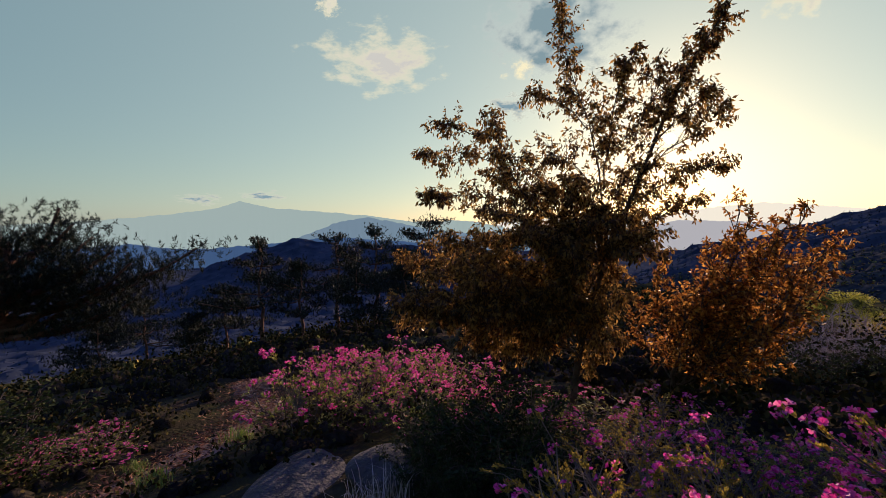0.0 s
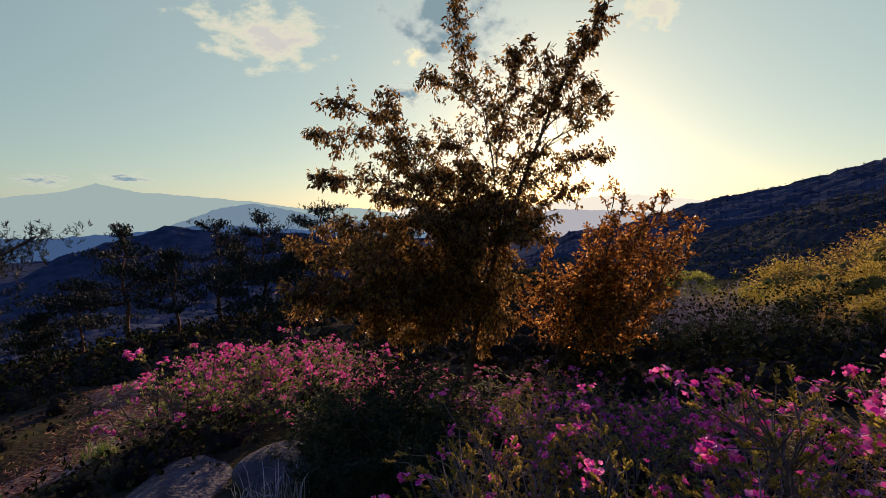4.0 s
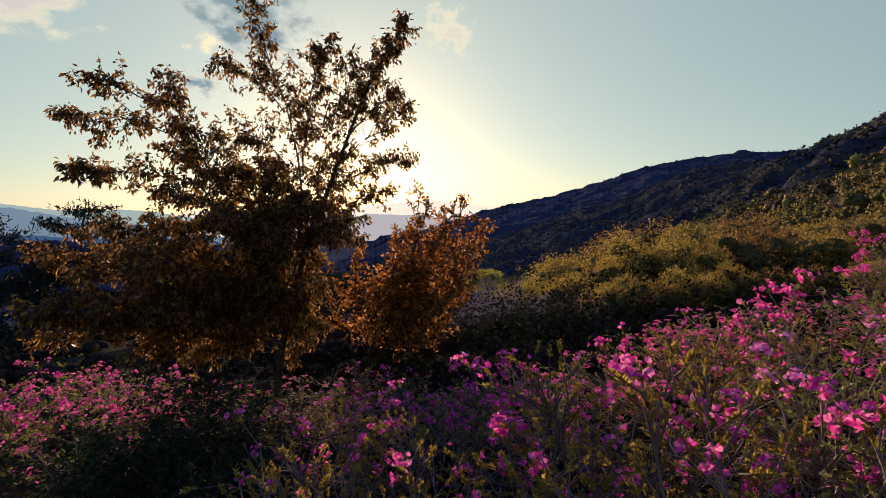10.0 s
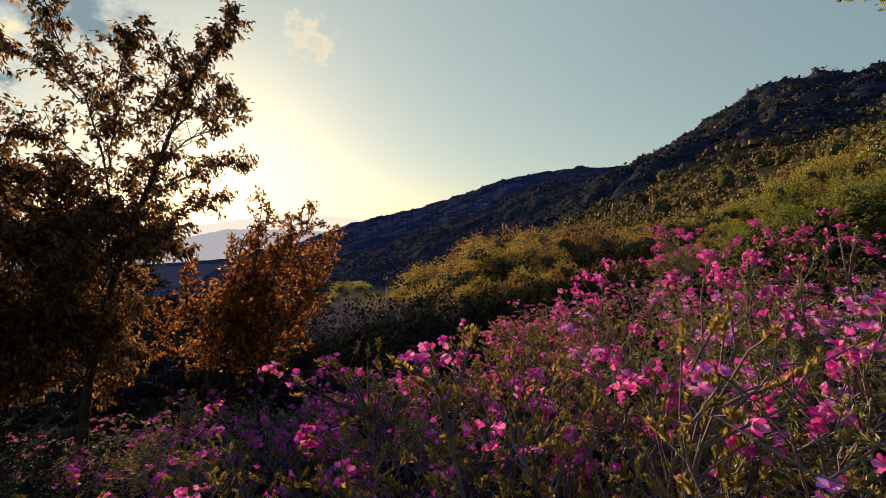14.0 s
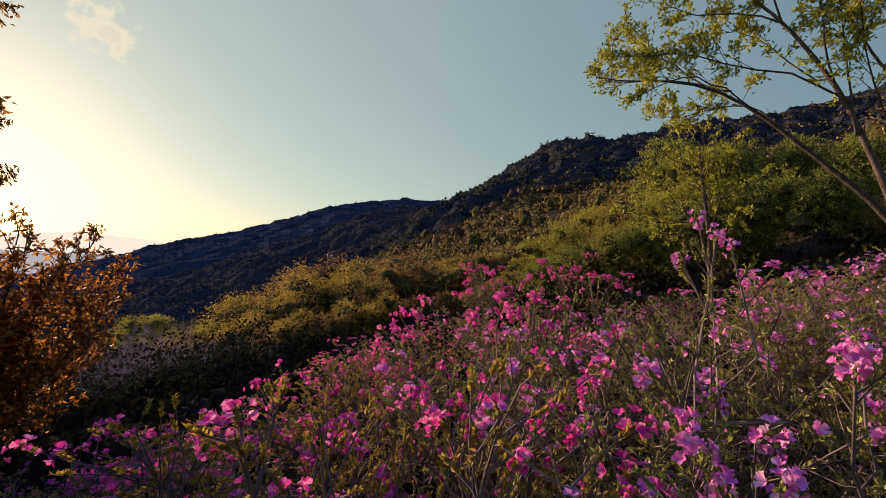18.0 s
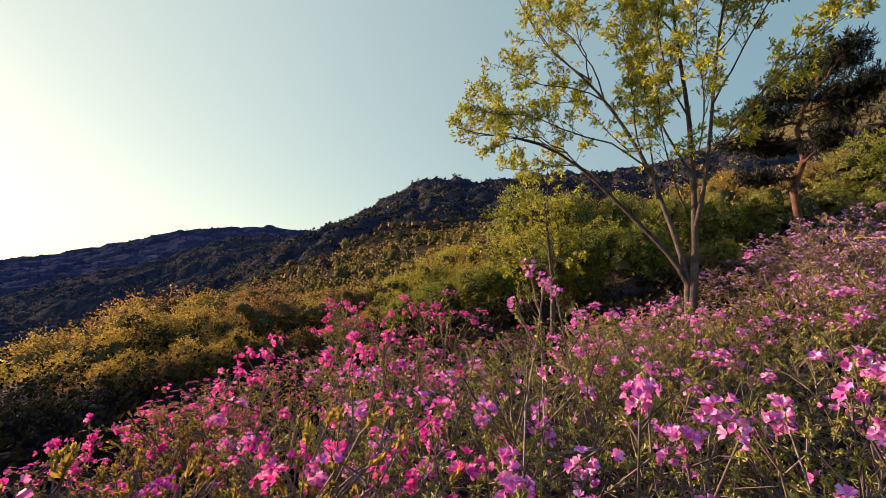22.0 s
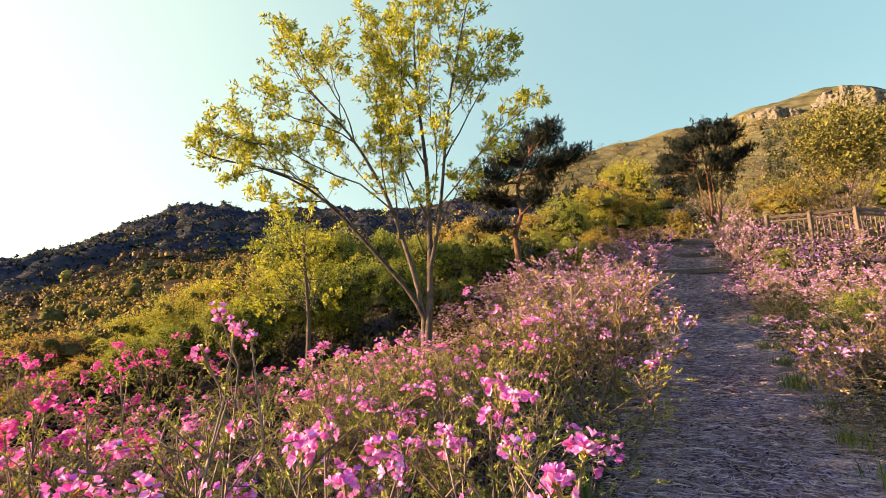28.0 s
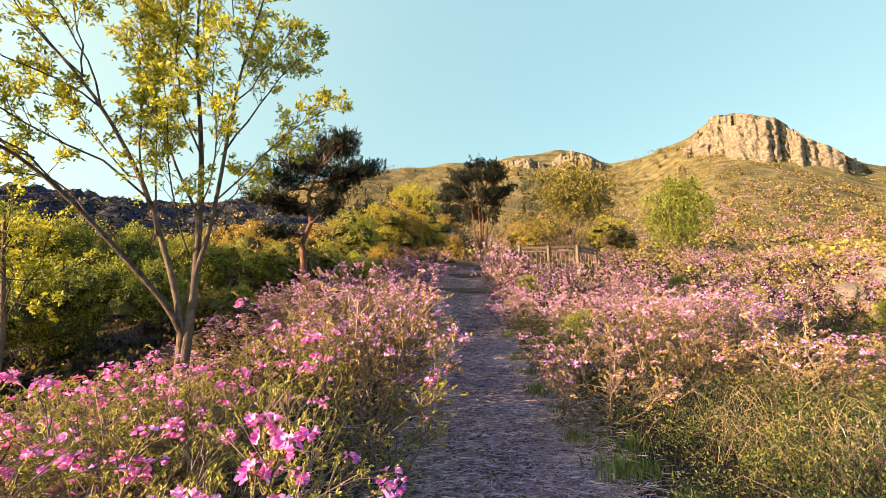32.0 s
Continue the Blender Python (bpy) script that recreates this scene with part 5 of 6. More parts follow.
placed = []
tries = 0
for tries in range(13000):
    b = rng.uniform(-62, 178)
    d = math.exp(rng.uniform(math.log(1.25), math.log(17)))
    x, y = d * math.sin(radians(b)), d * math.cos(radians(b))
    gap = (0.46 + 0.035 * d) * (1.3 if b > 138 else 1.0)
    if float(trail_distance(x, y)) < 0.88 + 0.2 * rng.uniform():
        continue
    if any(math.hypot(x - q[0], y - q[1]) < gap for q in placed):
        continue
    if any(abs(b - bb) < math.degrees(math.atan2(w, dd)) and abs(d - dd) < w for bb, dd, w in BARE):
        continue
    # the hollow under the trees, the dark clearing and the bush belt stay free of flowers
    if 12 < b < 60 and d > 6.2 or 60 <= b < 101 and d > 5.6 or b < -36 and d > 9.5 or -36 <= b < 12 and d > 7.5:
        continue
    if b < -17 and d < 5.3 or b < -37 and d < 7.2:
        continue
    if -17 < b < 6 and d < 4.6:
        continue
    if b < -36 and rng.uniform() < 0.55:
        continue
    if 140 < b and d < 4.4 or 143 < b and d < 5.2 or 155 < b and d < 6.6:
        continue
    if b > 138 and float(waves(x, y, 4, 91)) > 0.3:
        if d > 5.5:
            placed.append((x, y))
            place_bush("green" if rng.uniform() < 0.6 else "dark", b, d, rng.uniform(0.75, 1.15), 0.8)
        continue
    top = float(lin(TOPS, b))
    if 96 < b < 136:
        # the shrubs close by stay low in front of the slope
        top = min(top, -1.2 + 5.0 * max(0.0, d - 3.6)) if b < 112 else min(top, -3.5 + 5.0 * max(0.0, d - 2.6))
    room = EYE + d * math.tan(radians(top)) - float(height(x, y))
    h = min(rng.uniform(0.95, 1.4), room * (rng.uniform(0.92, 1.08) if 84 < b < 126 else rng.uniform(0.80, 1.06)))
    if h < 0.32 or math.hypot(x - 0.45, y + 0.33) < 1.2:
        continue
    placed.append((x, y))
    kind = "near" if d < 4.6 and b < 125 else "far" if d > 9 else "pale" if b > 100 else "mid"
    place_azalea(kind, b, d, h, max(0.75, min(1.2, h * 0.95)) * (1 + 0.03 * d))

# shrubs round the young tree's foot and beside the old path
for b, d, top in ((101.5, 3.5, -0.6), (105.5, 3.6, -0.2), (108.5, 3.9, 0.8), (98.5, 3.3, -1.2), (104, 4.0, 0.2), (103, 3.0, -1.4)):
    place_azalea("near", b, d, EYE + d * math.tan(radians(top)) - ground_at(b, d).z, 0.95)

# a round clump where the path bends below the many-stemmed pine
for b, d, top in ((137.6, 15.6, 10.2), (138.0, 17.6, 11.0), (136.4, 18.6, 11.2)):
    place_azalea("far", b, d, EYE + d * math.tan(radians(top)) - ground_at(b, d).z, 1.5)

for k, p in enumerate(q for q in NEAR + FEW + MID + FAR if q.name not in USED):
    p.location, p.scale = ground_at(68 + 9 * k, 5.2), (0.9, 0.9, 0.8)
    tagged(p, "azalea shrub with pink flowers on crooked twigs", "shrub", group="azaleas on the slope")


def flowering_stems(heads, label, big=1.0):
    """An open azalea with long bare stems that each end in a full head of flowers. heads: bearing, angle, distance."""
    spots_ = [world_point(b, e, d) for b, e, d in heads]
    mean = np.mean(spots_, axis=0)
    far = math.hypot(mean[0], mean[1])
    base = ground_at(math.degrees(math.atan2(mean[0], mean[1])), far + 0.1)
    b0 = np.array(base)
    root = new("azalea_shrub")
    root.location = base
    P, D, flower_at, flower_way = [], [], [], []
    fine = Tubes()
    for end in spots_:
        q = bend(b0 + [rng.normal() * 0.08, rng.normal() * 0.08, -0.05], end, 0.06, rng, 8, 0.2) - b0
        one = Tubes()
        one.add(q, 0.0065, 0.003, 5)
        one.link("stem", TWIG, root)
        for k in range(16):
            p, d = at_part(q, rng.uniform(0.3, 0.97))
            w = unit(d * 0.5 + rng.normal(size=3) * 0.6 + np.array([0, 0, 0.4]))
            t = bend(p, p + w * rng.uniform(0.06, 0.2), -0.05, rng, 3, 0.15)
            fine.add(t, 0.003, 0.0015, 3)
            P.append(t[-1]), D.append(unit(t[-1] - t[-2]))
        P.append(q[-1]), D.append(unit(q[-1] - q[-2]))
        n = rng.randint(11, 17) if big >= 1 else rng.randint(6, 10)
        out = unit(rng.normal(size=(n, 3)) + np.array([0, 0, 0.5]))
        flower_at.append(q[-1] + out * rng.uniform(0.008, 0.042, (n, 1)) * big)
        flower_way.append(out + D[-1] * 0.4)
        for k in rng.choice(16, 3, False):
            m = rng.randint(2, 4)
            out = unit(rng.normal(size=(m, 3)) + np.array([0, 0, 0.5]))
            flower_at.append(P[-2 - k] + out * rng.uniform(0.005, 0.03, (m, 1)))
            flower_way.append(out)
    fine.link("twig_tangle", TWIG, root, kind="stuff")
    P, D = np.array(P), np.array(D)
    i = np.repeat(np.arange(len(P)), 20)
    v, f = leaf_arrays(P[i] - D[i] * rng.uniform(0, 0.05, (len(i), 1)), D[i] * 0.9 + np.array([0, 0, 0.35]) + rng.normal(size=(len(i), 3)) * 0.6, rng.uniform(0.012, 0.023, (len(i), 1)), rng.uniform(0.0045, 0.0075, (len(i), 1)), rng)
    tagged(link_mesh("foliage", v, f, AZ_LEAF, root), kind="stuff")
    at, way = np.concatenate(flower_at), np.concatenate(flower_way)
    v, f = flower_arrays(at, way, rng.uniform(0.7, 1.15, (len(at), 1)) * 0.0215 * big, rng)
    tagged(link_mesh("blossom", v, f, LIGHT_PINK if base.y < 0.2 else PINK, root, smooth=True), kind="stuff")
    tagged(root, label, "shrub", group="azaleas on the slope")


rng = np.random.RandomState(57)
LONG = "tall open azalea with pink flower heads on bare stems"
FULL = "azalea with full pink flower heads close to the path"
flowering_stems([(89.0, 2.9, 1.82), (87.4, -0.6, 1.85), (90.6, 1.6, 1.8), (91.8, 0.2, 1.86)], LONG, 0.8)
flowering_stems([(78.8, -2.9, 2.3), (81.4, -8.8, 2.2), (76.1, -5.8, 2.4), (72.5, -5.6, 2.4)], LONG, 0.9)
flowering_stems([(57.1, -7.4, 3.2), (59.1, -7.8, 3.3), (58.0, -9.8, 3.2), (60.1, -5.7, 3.3), (56.6, -9.1, 3.1), (54.6, -10.5, 3.2)], FULL, 1.25)
flowering_stems([(65.8, -7.9, 2.6), (69.2, -5.7, 2.4), (73.0, -5.5, 2.5), (70.4, -7.2, 2.5), (74.5, -8.4, 2.4)], FULL, 1.15)
flowering_stems([(60.6, -16.0, 2.0), (64.2, -16.6, 1.95), (67.8, -16.8, 2.05), (66.0, -18.2, 1.9), (61.6, -18.5, 1.9)], FULL, 1.1)
flowering_stems([(56.6, -24.1, 1.9), (57.9, -25.5, 1.8), (58.2, -27.6, 1.8), (55.0, -26.5, 1.9)], FULL, 1.1)
flowering_stems([(44.1, -14.5, 3.3), (41.0, -14.6, 3.3), (49.6, -15.7, 3.2), (43.0, -16.4, 3.2), (46.8, -14.2, 3.3)], FULL, 1.2)
flowering_stems([(75.3, -16.1, 1.7), (78.8, -13.7, 1.7), (73.5, -18.5, 1.7), (77.4, -18.8, 1.6)], FULL)
flowering_stems([(86.9, -16.3, 1.25), (88.4, -18.2, 1.25), (84.7, -21.8, 1.25), (95.1, -19.0, 1.2), (90.5, -20.5, 1.2)], FULL)
flowering_stems([(99.9, -9.4, 1.42), (103.5, -12.2, 1.45), (100.5, -7.9, 1.6), (108.2, -11.0, 1.5)], FULL)
flowering_stems([(116.1, -4.6, 1.75), (115.6, -7.2, 1.7), (117.4, -5.8, 1.7), (111.2, -9.1, 1.7), (117.2, -9.9, 1.65)], FULL)
flowering_stems([(125.3, -8.5, 1.3), (120.5, -13.5, 1.3), (123.0, -11.0, 1.3), (118.5, -15.5, 1.3)], FULL)
flowering_stems([(95.4, -1.7, 2.9), (93.8, -3.2, 2.9), (97.6, -2.2, 2.9), (101.5, -1.4, 3.0)], FULL)
flowering_stems([(24, -18.0, 3.3), (27, -17.5, 3.4), (30, -19.0, 3.2), (26, -20.5, 3.1), (33, -18.5, 3.3)], FULL, 1.1)
flowering_stems([(20, -23.0, 2.9), (23, -25.0, 2.8), (29, -24.0, 2.8), (33, -23.0, 2.9)], FULL, 1.1)

# ---- woods on the hills ----
def scrub(name, at, radius, high, n_each, size, mat, rng, label, category="woods", lean=0.5, body=None, full=0.58, sides=5):
    v, f = tuft_arrays(at, radius, high, n_each, size, rng, lean)
    if body is None:
        return tagged(link_mesh(name, v, f, mat), label, category, kind="stuff")
    leaves = len(f)
    v, f = merge([(v, f), mound_arrays(at, np.asarray(radius) * full, np.asarray(high) * full, rng, sides)])
    ob = link_mesh(name, v, f, mat, smooth=True)
    if body is not mat:
        ob.data.materials.append(body)
        ob.data.polygons.foreach_set("material_index", (np.arange(len(f)) >= leaves).astype(np.int32))
    return tagged(ob, label, category, kind="stuff")


# bodies under the small leaves, coloured dark as the thickets' inner shade
THICKET_SHADE = material("tangled_stems", [(0.014, 0.011, 0.009), (0.03, 0.024, 0.017), (0.055, 0.042, 0.03)], 0.95, 9, 0.3, bump=0.8, fine=40, per="island", spec=0.0)
rng = np.random.RandomState(61)
WOOD_GREEN = material("spring_woods", [(0.07, 0.068, 0.02), (0.19, 0.165, 0.04), (0.38, 0.29, 0.07)], 0.85, 0.05, 0.5, spec=0.0, per="island")
WOOD_DARK = material("dark_conifer_woods", [(0.010, 0.018, 0.022), (0.022, 0.032, 0.034), (0.045, 0.055, 0.045)], 0.85, 0.05, 0.5, spec=0.0, per="island")
WOOD_BROWN = material("budding_woods", [(0.05, 0.038, 0.032), (0.14, 0.09, 0.055), (0.28, 0.17, 0.08)], 0.85, 0.05, 0.5, spec=0.0, per="island")
# far leaves carry the haze's blue in their base colour
HAZED_WOOD = material("blue_green_conifer_woods", [(0.03, 0.038, 0.055), (0.052, 0.062, 0.085), (0.08, 0.088, 0.11)], 0.85, 0.05, 0.5, per="island", spec=0.0)
SCRUB_GOLD = material("hillside_scrub", [(0.07, 0.062, 0.022), (0.165, 0.14, 0.044), (0.30, 0.24, 0.085)], 0.8, 0.08, 0.5, through_light=0.25, per="island")


def lobed(at, radius, high, k, rng):
    """Breaks each round crown into k smaller lobes."""
    i = np.repeat(np.arange(len(at)), k)
    out = unit(rng.normal(size=(len(i), 3)) * [1, 1, 0.5] + [0, 0, 0.5])
    r, h = np.asarray(radius)[i], np.asarray(high)[i]
    c = at[i] + out * np.stack([r * 0.55, r * 0.55, h * 0.5], 1)
    return c, r * rng.uniform(0.4, 0.62, len(i)), h * rng.uniform(0.4, 0.6, len(i)), i


def woods(count, b, r, size, quads, names, keep=None, leaf=0.24, lobes=1):
    p, bs, ds = spots(rng, count, b, r, keep)
    pick = waves(p[:, 0], p[:, 1], 45, 71) + rng.normal(size=len(p)) * 0.5
    for k, (name, mat, label) in enumerate(names):
        m = (pick < -0.25, (pick >= -0.25) & (pick < 0.35), pick >= 0.35)[k]
        if m.any():
            s = size * (0.35 + 0.65 * rng.uniform(0, 1, m.sum()) ** 1.5) * (ds[m] / r[1]) ** 0.35
            wide, tall = (0.55, 1.0) if r[1] < 300 else (0.85, 0.6)
            c, rad, high, i = lobed(p[m], s * wide, s * tall * rng.uniform(0.38, 0.7, m.sum()), lobes, rng)
            scrub(name, c, rad, high, quads, np.repeat(s[i] * leaf, quads), mat, rng, label, body=mat, full=0.62 if r[1] < 300 else 0.9, lean=0.15 if r[1] < 300 else 0.0, sides=5 if r[1] < 300 else 4)


KINDS = [("dark_woods", WOOD_DARK, "dark pine wood on the hillside"), ("spring_woods", WOOD_GREEN, "olive green spring wood on the hillside"), ("budding_woods", WOOD_BROWN, "brown budding broadleaf wood on the hillside")]
# closed sheet under the leaf cards, coloured dark to stand for shade
WOOD_SHADE = material("shaded_inner_wood", [(0.018, 0.022, 0.028), (0.04, 0.042, 0.044), (0.075, 0.068, 0.052)], 0.95, 0.4, 0.0, bump=1.0, fine=1.2, per="none", spec=0.0)


def canopy(names, b, near, far, step, crown, tall, seed, tufts, keep=None, inner=None):
    """A closed wood: round crowns side by side, each with its own height and kind, over the ground's shape."""
    rs = [near]
    while rs[-1] < far:
        rs.append(rs[-1] + step * (rs[-1] / near) ** 0.35)
    rs, bs = np.array(rs), np.arange(b[0], b[1], math.degrees(step / (0.5 * (near + far))) * 1.15)
    r_, b_ = np.meshgrid(rs, np.radians(bs), indexing="ij")
    x, y = r_ * np.sin(b_), r_ * np.cos(b_)
    best, up, own = np.full(x.shape, 1e9), np.zeros(x.shape), np.zeros(x.shape)
    cx, cy = np.floor(x / crown), np.floor(y / crown)

    def chance(i, j, k):
        v = np.sin(i * 127.1 + j * 311.7 + k * 74.7 + seed) * 43758.5453
        return v - np.floor(v)

    for i in (-1, 0, 1):
        for j in (-1, 0, 1):
            gx_, gy_ = cx + i, cy + j
            px_, py_ = (gx_ + 0.15 + 0.7 * chance(gx_, gy_, 1)) * crown, (gy_ + 0.15 + 0.7 * chance(gx_, gy_, 2)) * crown
            d = np.hypot(x - px_, y - py_)
            closer = d < best
            best = np.where(closer, d, best)
            up, own = np.where(closer, 0.45 + 0.9 * chance(gx_, gy_, 3) ** 1.5, up), np.where(closer, chance(gx_, gy_, 4), own)
    settle = np.clip((r_ - near) / (0.14 * near), 0, 1)
    dome = settle * np.sqrt(np.clip(1.05 - (best / (0.72 * crown)) ** 2, 0, 1)) * tall * up
    lump = settle * tall * (0.16 * waves(x, y, crown * 0.33, seed + 1) + 0.10 * waves(x, y, crown * 0.17, seed + 2))
    z = height(x, y) + dome + lump - (1 - settle) * tall * 0.5
    keep = np.ones(x.shape, bool) if keep is None else keep(np.degrees(b_), r_)
    idx = np.arange(x.size).reshape(x.shape)
    ok = (keep[:-1, :-1] & keep[1:, 1:]).reshape(-1)
    faces = np.stack([idx[:-1, :-1], idx[:-1, 1:], idx[1:, 1:], idx[1:, :-1]], -1).reshape(-1, 4)[ok]
    kind = np.digitize(own + 0.22 * waves(x, y, crown * 7, seed + 3), [0.42, 0.74])
    face_kind = kind[:-1, :-1].reshape(-1)[ok]
    P = np.stack([x, y, z], -1).reshape(-1, 3)
    for k, (name, mat, label) in enumerate(names):
        f = faces[face_kind == k]
        if not len(f):
            continue
        used, inv = np.unique(f, return_inverse=True)
        tagged(link_mesh("inner_wood", P[used], inv.reshape(-1, 4), inner or WOOD_SHADE, smooth=True), "closed sheet under the leaf cards, shade and haze in its colour", "woods", kind="stuff")
        at = P[used[rng.randint(0, len(used), int(tufts * len(f) / len(faces)))]] + rng.normal(size=(int(tufts * len(f) / len(faces)), 3)) * step * 0.16
        size = rng.uniform(0.5, 1.2, (len(at), 1)) * crown * 0.115
        v, f = leaf_arrays(at, rng.normal(size=at.shape) * [1, 1, 0.5] + [0, 0, 0.15], size, size * 0.75, rng, fold=0.15)
        tagged(link_mesh(name, v, f, mat), label, "woods", kind="stuff")


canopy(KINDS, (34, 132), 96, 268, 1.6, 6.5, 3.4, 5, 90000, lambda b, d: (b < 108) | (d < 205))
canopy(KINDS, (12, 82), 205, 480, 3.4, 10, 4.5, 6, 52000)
BLUES = [("dark_woods", HAZED_WOOD, "far ridge wood with blue green haze in its colour"), ("dark_woods", WOOD_DARK, "dark wood on the far ridge"), ("dark_woods", HAZED_WOOD, "far ridge wood with blue green haze in its colour")]
canopy(BLUES, (10, 82), 470, 900, 6.5, 15, 5, 7, 30000, inner=HAZED_FLOOR)
canopy(BLUES, (-62, 12), 420, 1180, 9, 18, 6, 8, 12000, inner=HAZED_FLOOR)
woods(1300, (-62, 12), (55, 420), 8, 12, KINDS)
GOLD_WOOD = material("golden_spring_woods", [(0.05, 0.042, 0.014), (0.15, 0.115, 0.03), (0.32, 0.23, 0.055)], 0.8, 0.1, 0.5, spec=0.1, per="island")
RUSSET_WOOD = material("russet_spring_woods", [(0.045, 0.028, 0.014), (0.13, 0.078, 0.03), (0.27, 0.16, 0.05)], 0.8, 0.1, 0.5, spec=0.1, per="island")
woods(1100, (14, 100), (38, 120), 4.6, 20, [("spring_woods", WOOD_GREEN, "olive green spring wood below the hill"), ("golden_woods", GOLD_WOOD, "golden spring wood below the hill"), ("russet_woods", RUSSET_WOOD, "russet budding wood below the hill")], lambda b, d, x, y: d > 55 - 0.2 * b, 0.085, 3)
woods(600, (-62, 14), (30, 70), 3.0, 30, KINDS, lambda b, d, x, y: (d > 34))

# scrub and azaleas on the open hillside
HILL_SHRUB = material("olive_hill_shrub", [(0.04, 0.04, 0.018), (0.085, 0.08, 0.028), (0.15, 0.135, 0.045)], 0.8, 0.08, 0.5, through_light=0.2, per="island", spec=0.0)
HILL_STEMS = material("dry_scrub_stems", [(0.04, 0.03, 0.016), (0.08, 0.062, 0.03), (0.13, 0.10, 0.05)], 0.95, 1.5, 0.4, per="island", spec=0.0)
HILL_OCHRE = material("ochre_hill_scrub", [(0.085, 0.062, 0.028), (0.20, 0.145, 0.06), (0.34, 0.25, 0.11)], 0.8, 0.08, 0.5, through_light=0.2, per="island", spec=0.0)
HILL_GREEN = material("fresh_hill_scrub", [(0.075, 0.075, 0.02), (0.18, 0.165, 0.04), (0.34, 0.28, 0.07)], 0.8, 0.08, 0.5, through_light=0.25, per="island", spec=0.0)
p, bs, ds = spots(rng, 5600, (104, 180), (20, 325), lambda b, d, x, y: ((d > 34) | (b > 140)) & ((d < 300) | (b < 158)))
s = rng.uniform(0.9, 2.4, len(p)) * np.where(ds < 34, 0.55, 0.7 + ds / 140)
q_, qb, qd = spots(rng, 2600, (112, 180), (140, 325), lambda b, d, x, y: (d < 300) | (b < 158))
p, ds = np.concatenate([p, q_]), np.concatenate([ds, qd])
s = np.concatenate([s, rng.uniform(1.6, 4.2, len(q_))])
pick = waves(p[:, 0], p[:, 1], 30, 97) + rng.normal(size=len(p)) * 0.35
for m, mat_, lb in ((pick < -0.2, HILL_OCHRE, "ochre brown spring scrub over the open hillside"), ((pick >= -0.2) & (pick < 0.3), SCRUB_GOLD, "pale gold spring scrub over the open hillside"), (pick >= 0.3, HILL_GREEN, "yellow green spring scrub over the open hillside")):
    scrub("hillside_scrub", p[m], s[m] * 0.6, s[m] * 0.6, 17, np.repeat(s[m] * 0.15, 17), mat_, rng, lb, "scrub", lean=0.2)
p, bs, ds = spots(rng, 1100, (116, 180), (45, 318))
s = rng.uniform(1.0, 2.6, len(p)) * (0.6 + ds / 250)
scrub("dark_woods", p, s * 0.5, s * 0.95, 18, np.repeat(s * 0.22, 18), HILL_SHRUB, rng, "scattered dark shrubs on the open hillside", "scrub", body=HILL_STEMS)
FAR_PINK = material("far_azalea_bloom", [(0.24, 0.09, 0.22), (0.42, 0.17, 0.37), (0.58, 0.32, 0.50)], 0.8, 0.3, 0.5, through_light=0.35, per="island")
p, bs, ds = spots(rng, 900, (136, 180), (70, 250), lambda b, d, x, y: waves(x, y, 40, 95) > 0.25)
s = rng.uniform(1.0, 2.0, len(p)) * (0.6 + ds / 250)
scrub("azalea_thicket", p, s * 0.6, s * 0.6, 16, np.repeat(s * 0.2, 16), FAR_PINK, rng, "faint pink azalea patches high on the hillside", "shrubs")
p, bs, ds = spots(rng, 2300, (101, 180), (12, 150), lambda b, d, x, y: (trail_distance(x, y) > 1.2) & ((d > 17) | (b > 135) | (b < 131)) & (waves(x, y, 14, 77) + np.where(d < 20, 0.6, 0.12) > 0) & ((b > 118) | (d < 26)))
s = rng.uniform(0.7, 1.2, len(p)) * (1 + ds / 110)
scrub("azalea_thicket", p, s * 0.55, s * 0.75, 44, np.repeat(0.035 + 0.0017 * ds, 44), FAR_PINK, rng, "lilac pink azaleas in bloom across the slope", "shrubs")
scrub("azalea_leaf_thicket", p, s * 0.55, s * 0.74, 34, np.repeat(0.04 + 0.0018 * ds, 34), SCRUB_GOLD, rng, "olive leaves and twigs of the azalea slope", "shrubs", body=HILL_STEMS, full=0.42)

# low undergrowth over the near slope
UNDER = material("undergrowth_leaf", [(0.02, 0.02, 0.008), (0.045, 0.04, 0.014), (0.085, 0.06, 0.02)], 0.9, 0.6, 0.5, spec=0.0, per="island")
def off_path(b, d, x, y):
    return (trail_distance(x, y) > 0.8) & ~((b < -24) & (b > -46) & (d < 4.5)) & ((b > 62) | (d > np.where(b > 8, 4.3, 5.2)) | (b < -30))


p, bs, ds = spots(rng, 1100, (-62, 118), (4.2, 14), off_path)
s = rng.uniform(0.3, 0.62, len(p)) * (0.8 + ds / 30)
scrub("undergrowth", p, s * 0.75, s * 0.7, 28, np.repeat(0.046 + 0.0028 * ds, 28), UNDER, rng, "low brown green undergrowth on the slope", "undergrowth", body=THICKET_SHADE, full=0.38)
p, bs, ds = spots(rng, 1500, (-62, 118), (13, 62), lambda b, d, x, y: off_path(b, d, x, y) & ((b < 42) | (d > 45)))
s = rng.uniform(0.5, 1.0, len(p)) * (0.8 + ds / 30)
scrub("undergrowth", p, s * 0.8, s * 0.75, 19, np.repeat(0.04 + 0.006 * ds, 19), UNDER, rng, "low brown green undergrowth on the lower slope", "undergrowth", body=THICKET_SHADE, full=0.45)
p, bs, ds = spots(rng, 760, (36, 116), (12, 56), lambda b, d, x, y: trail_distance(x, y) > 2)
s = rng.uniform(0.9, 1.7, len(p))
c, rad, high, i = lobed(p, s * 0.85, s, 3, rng)
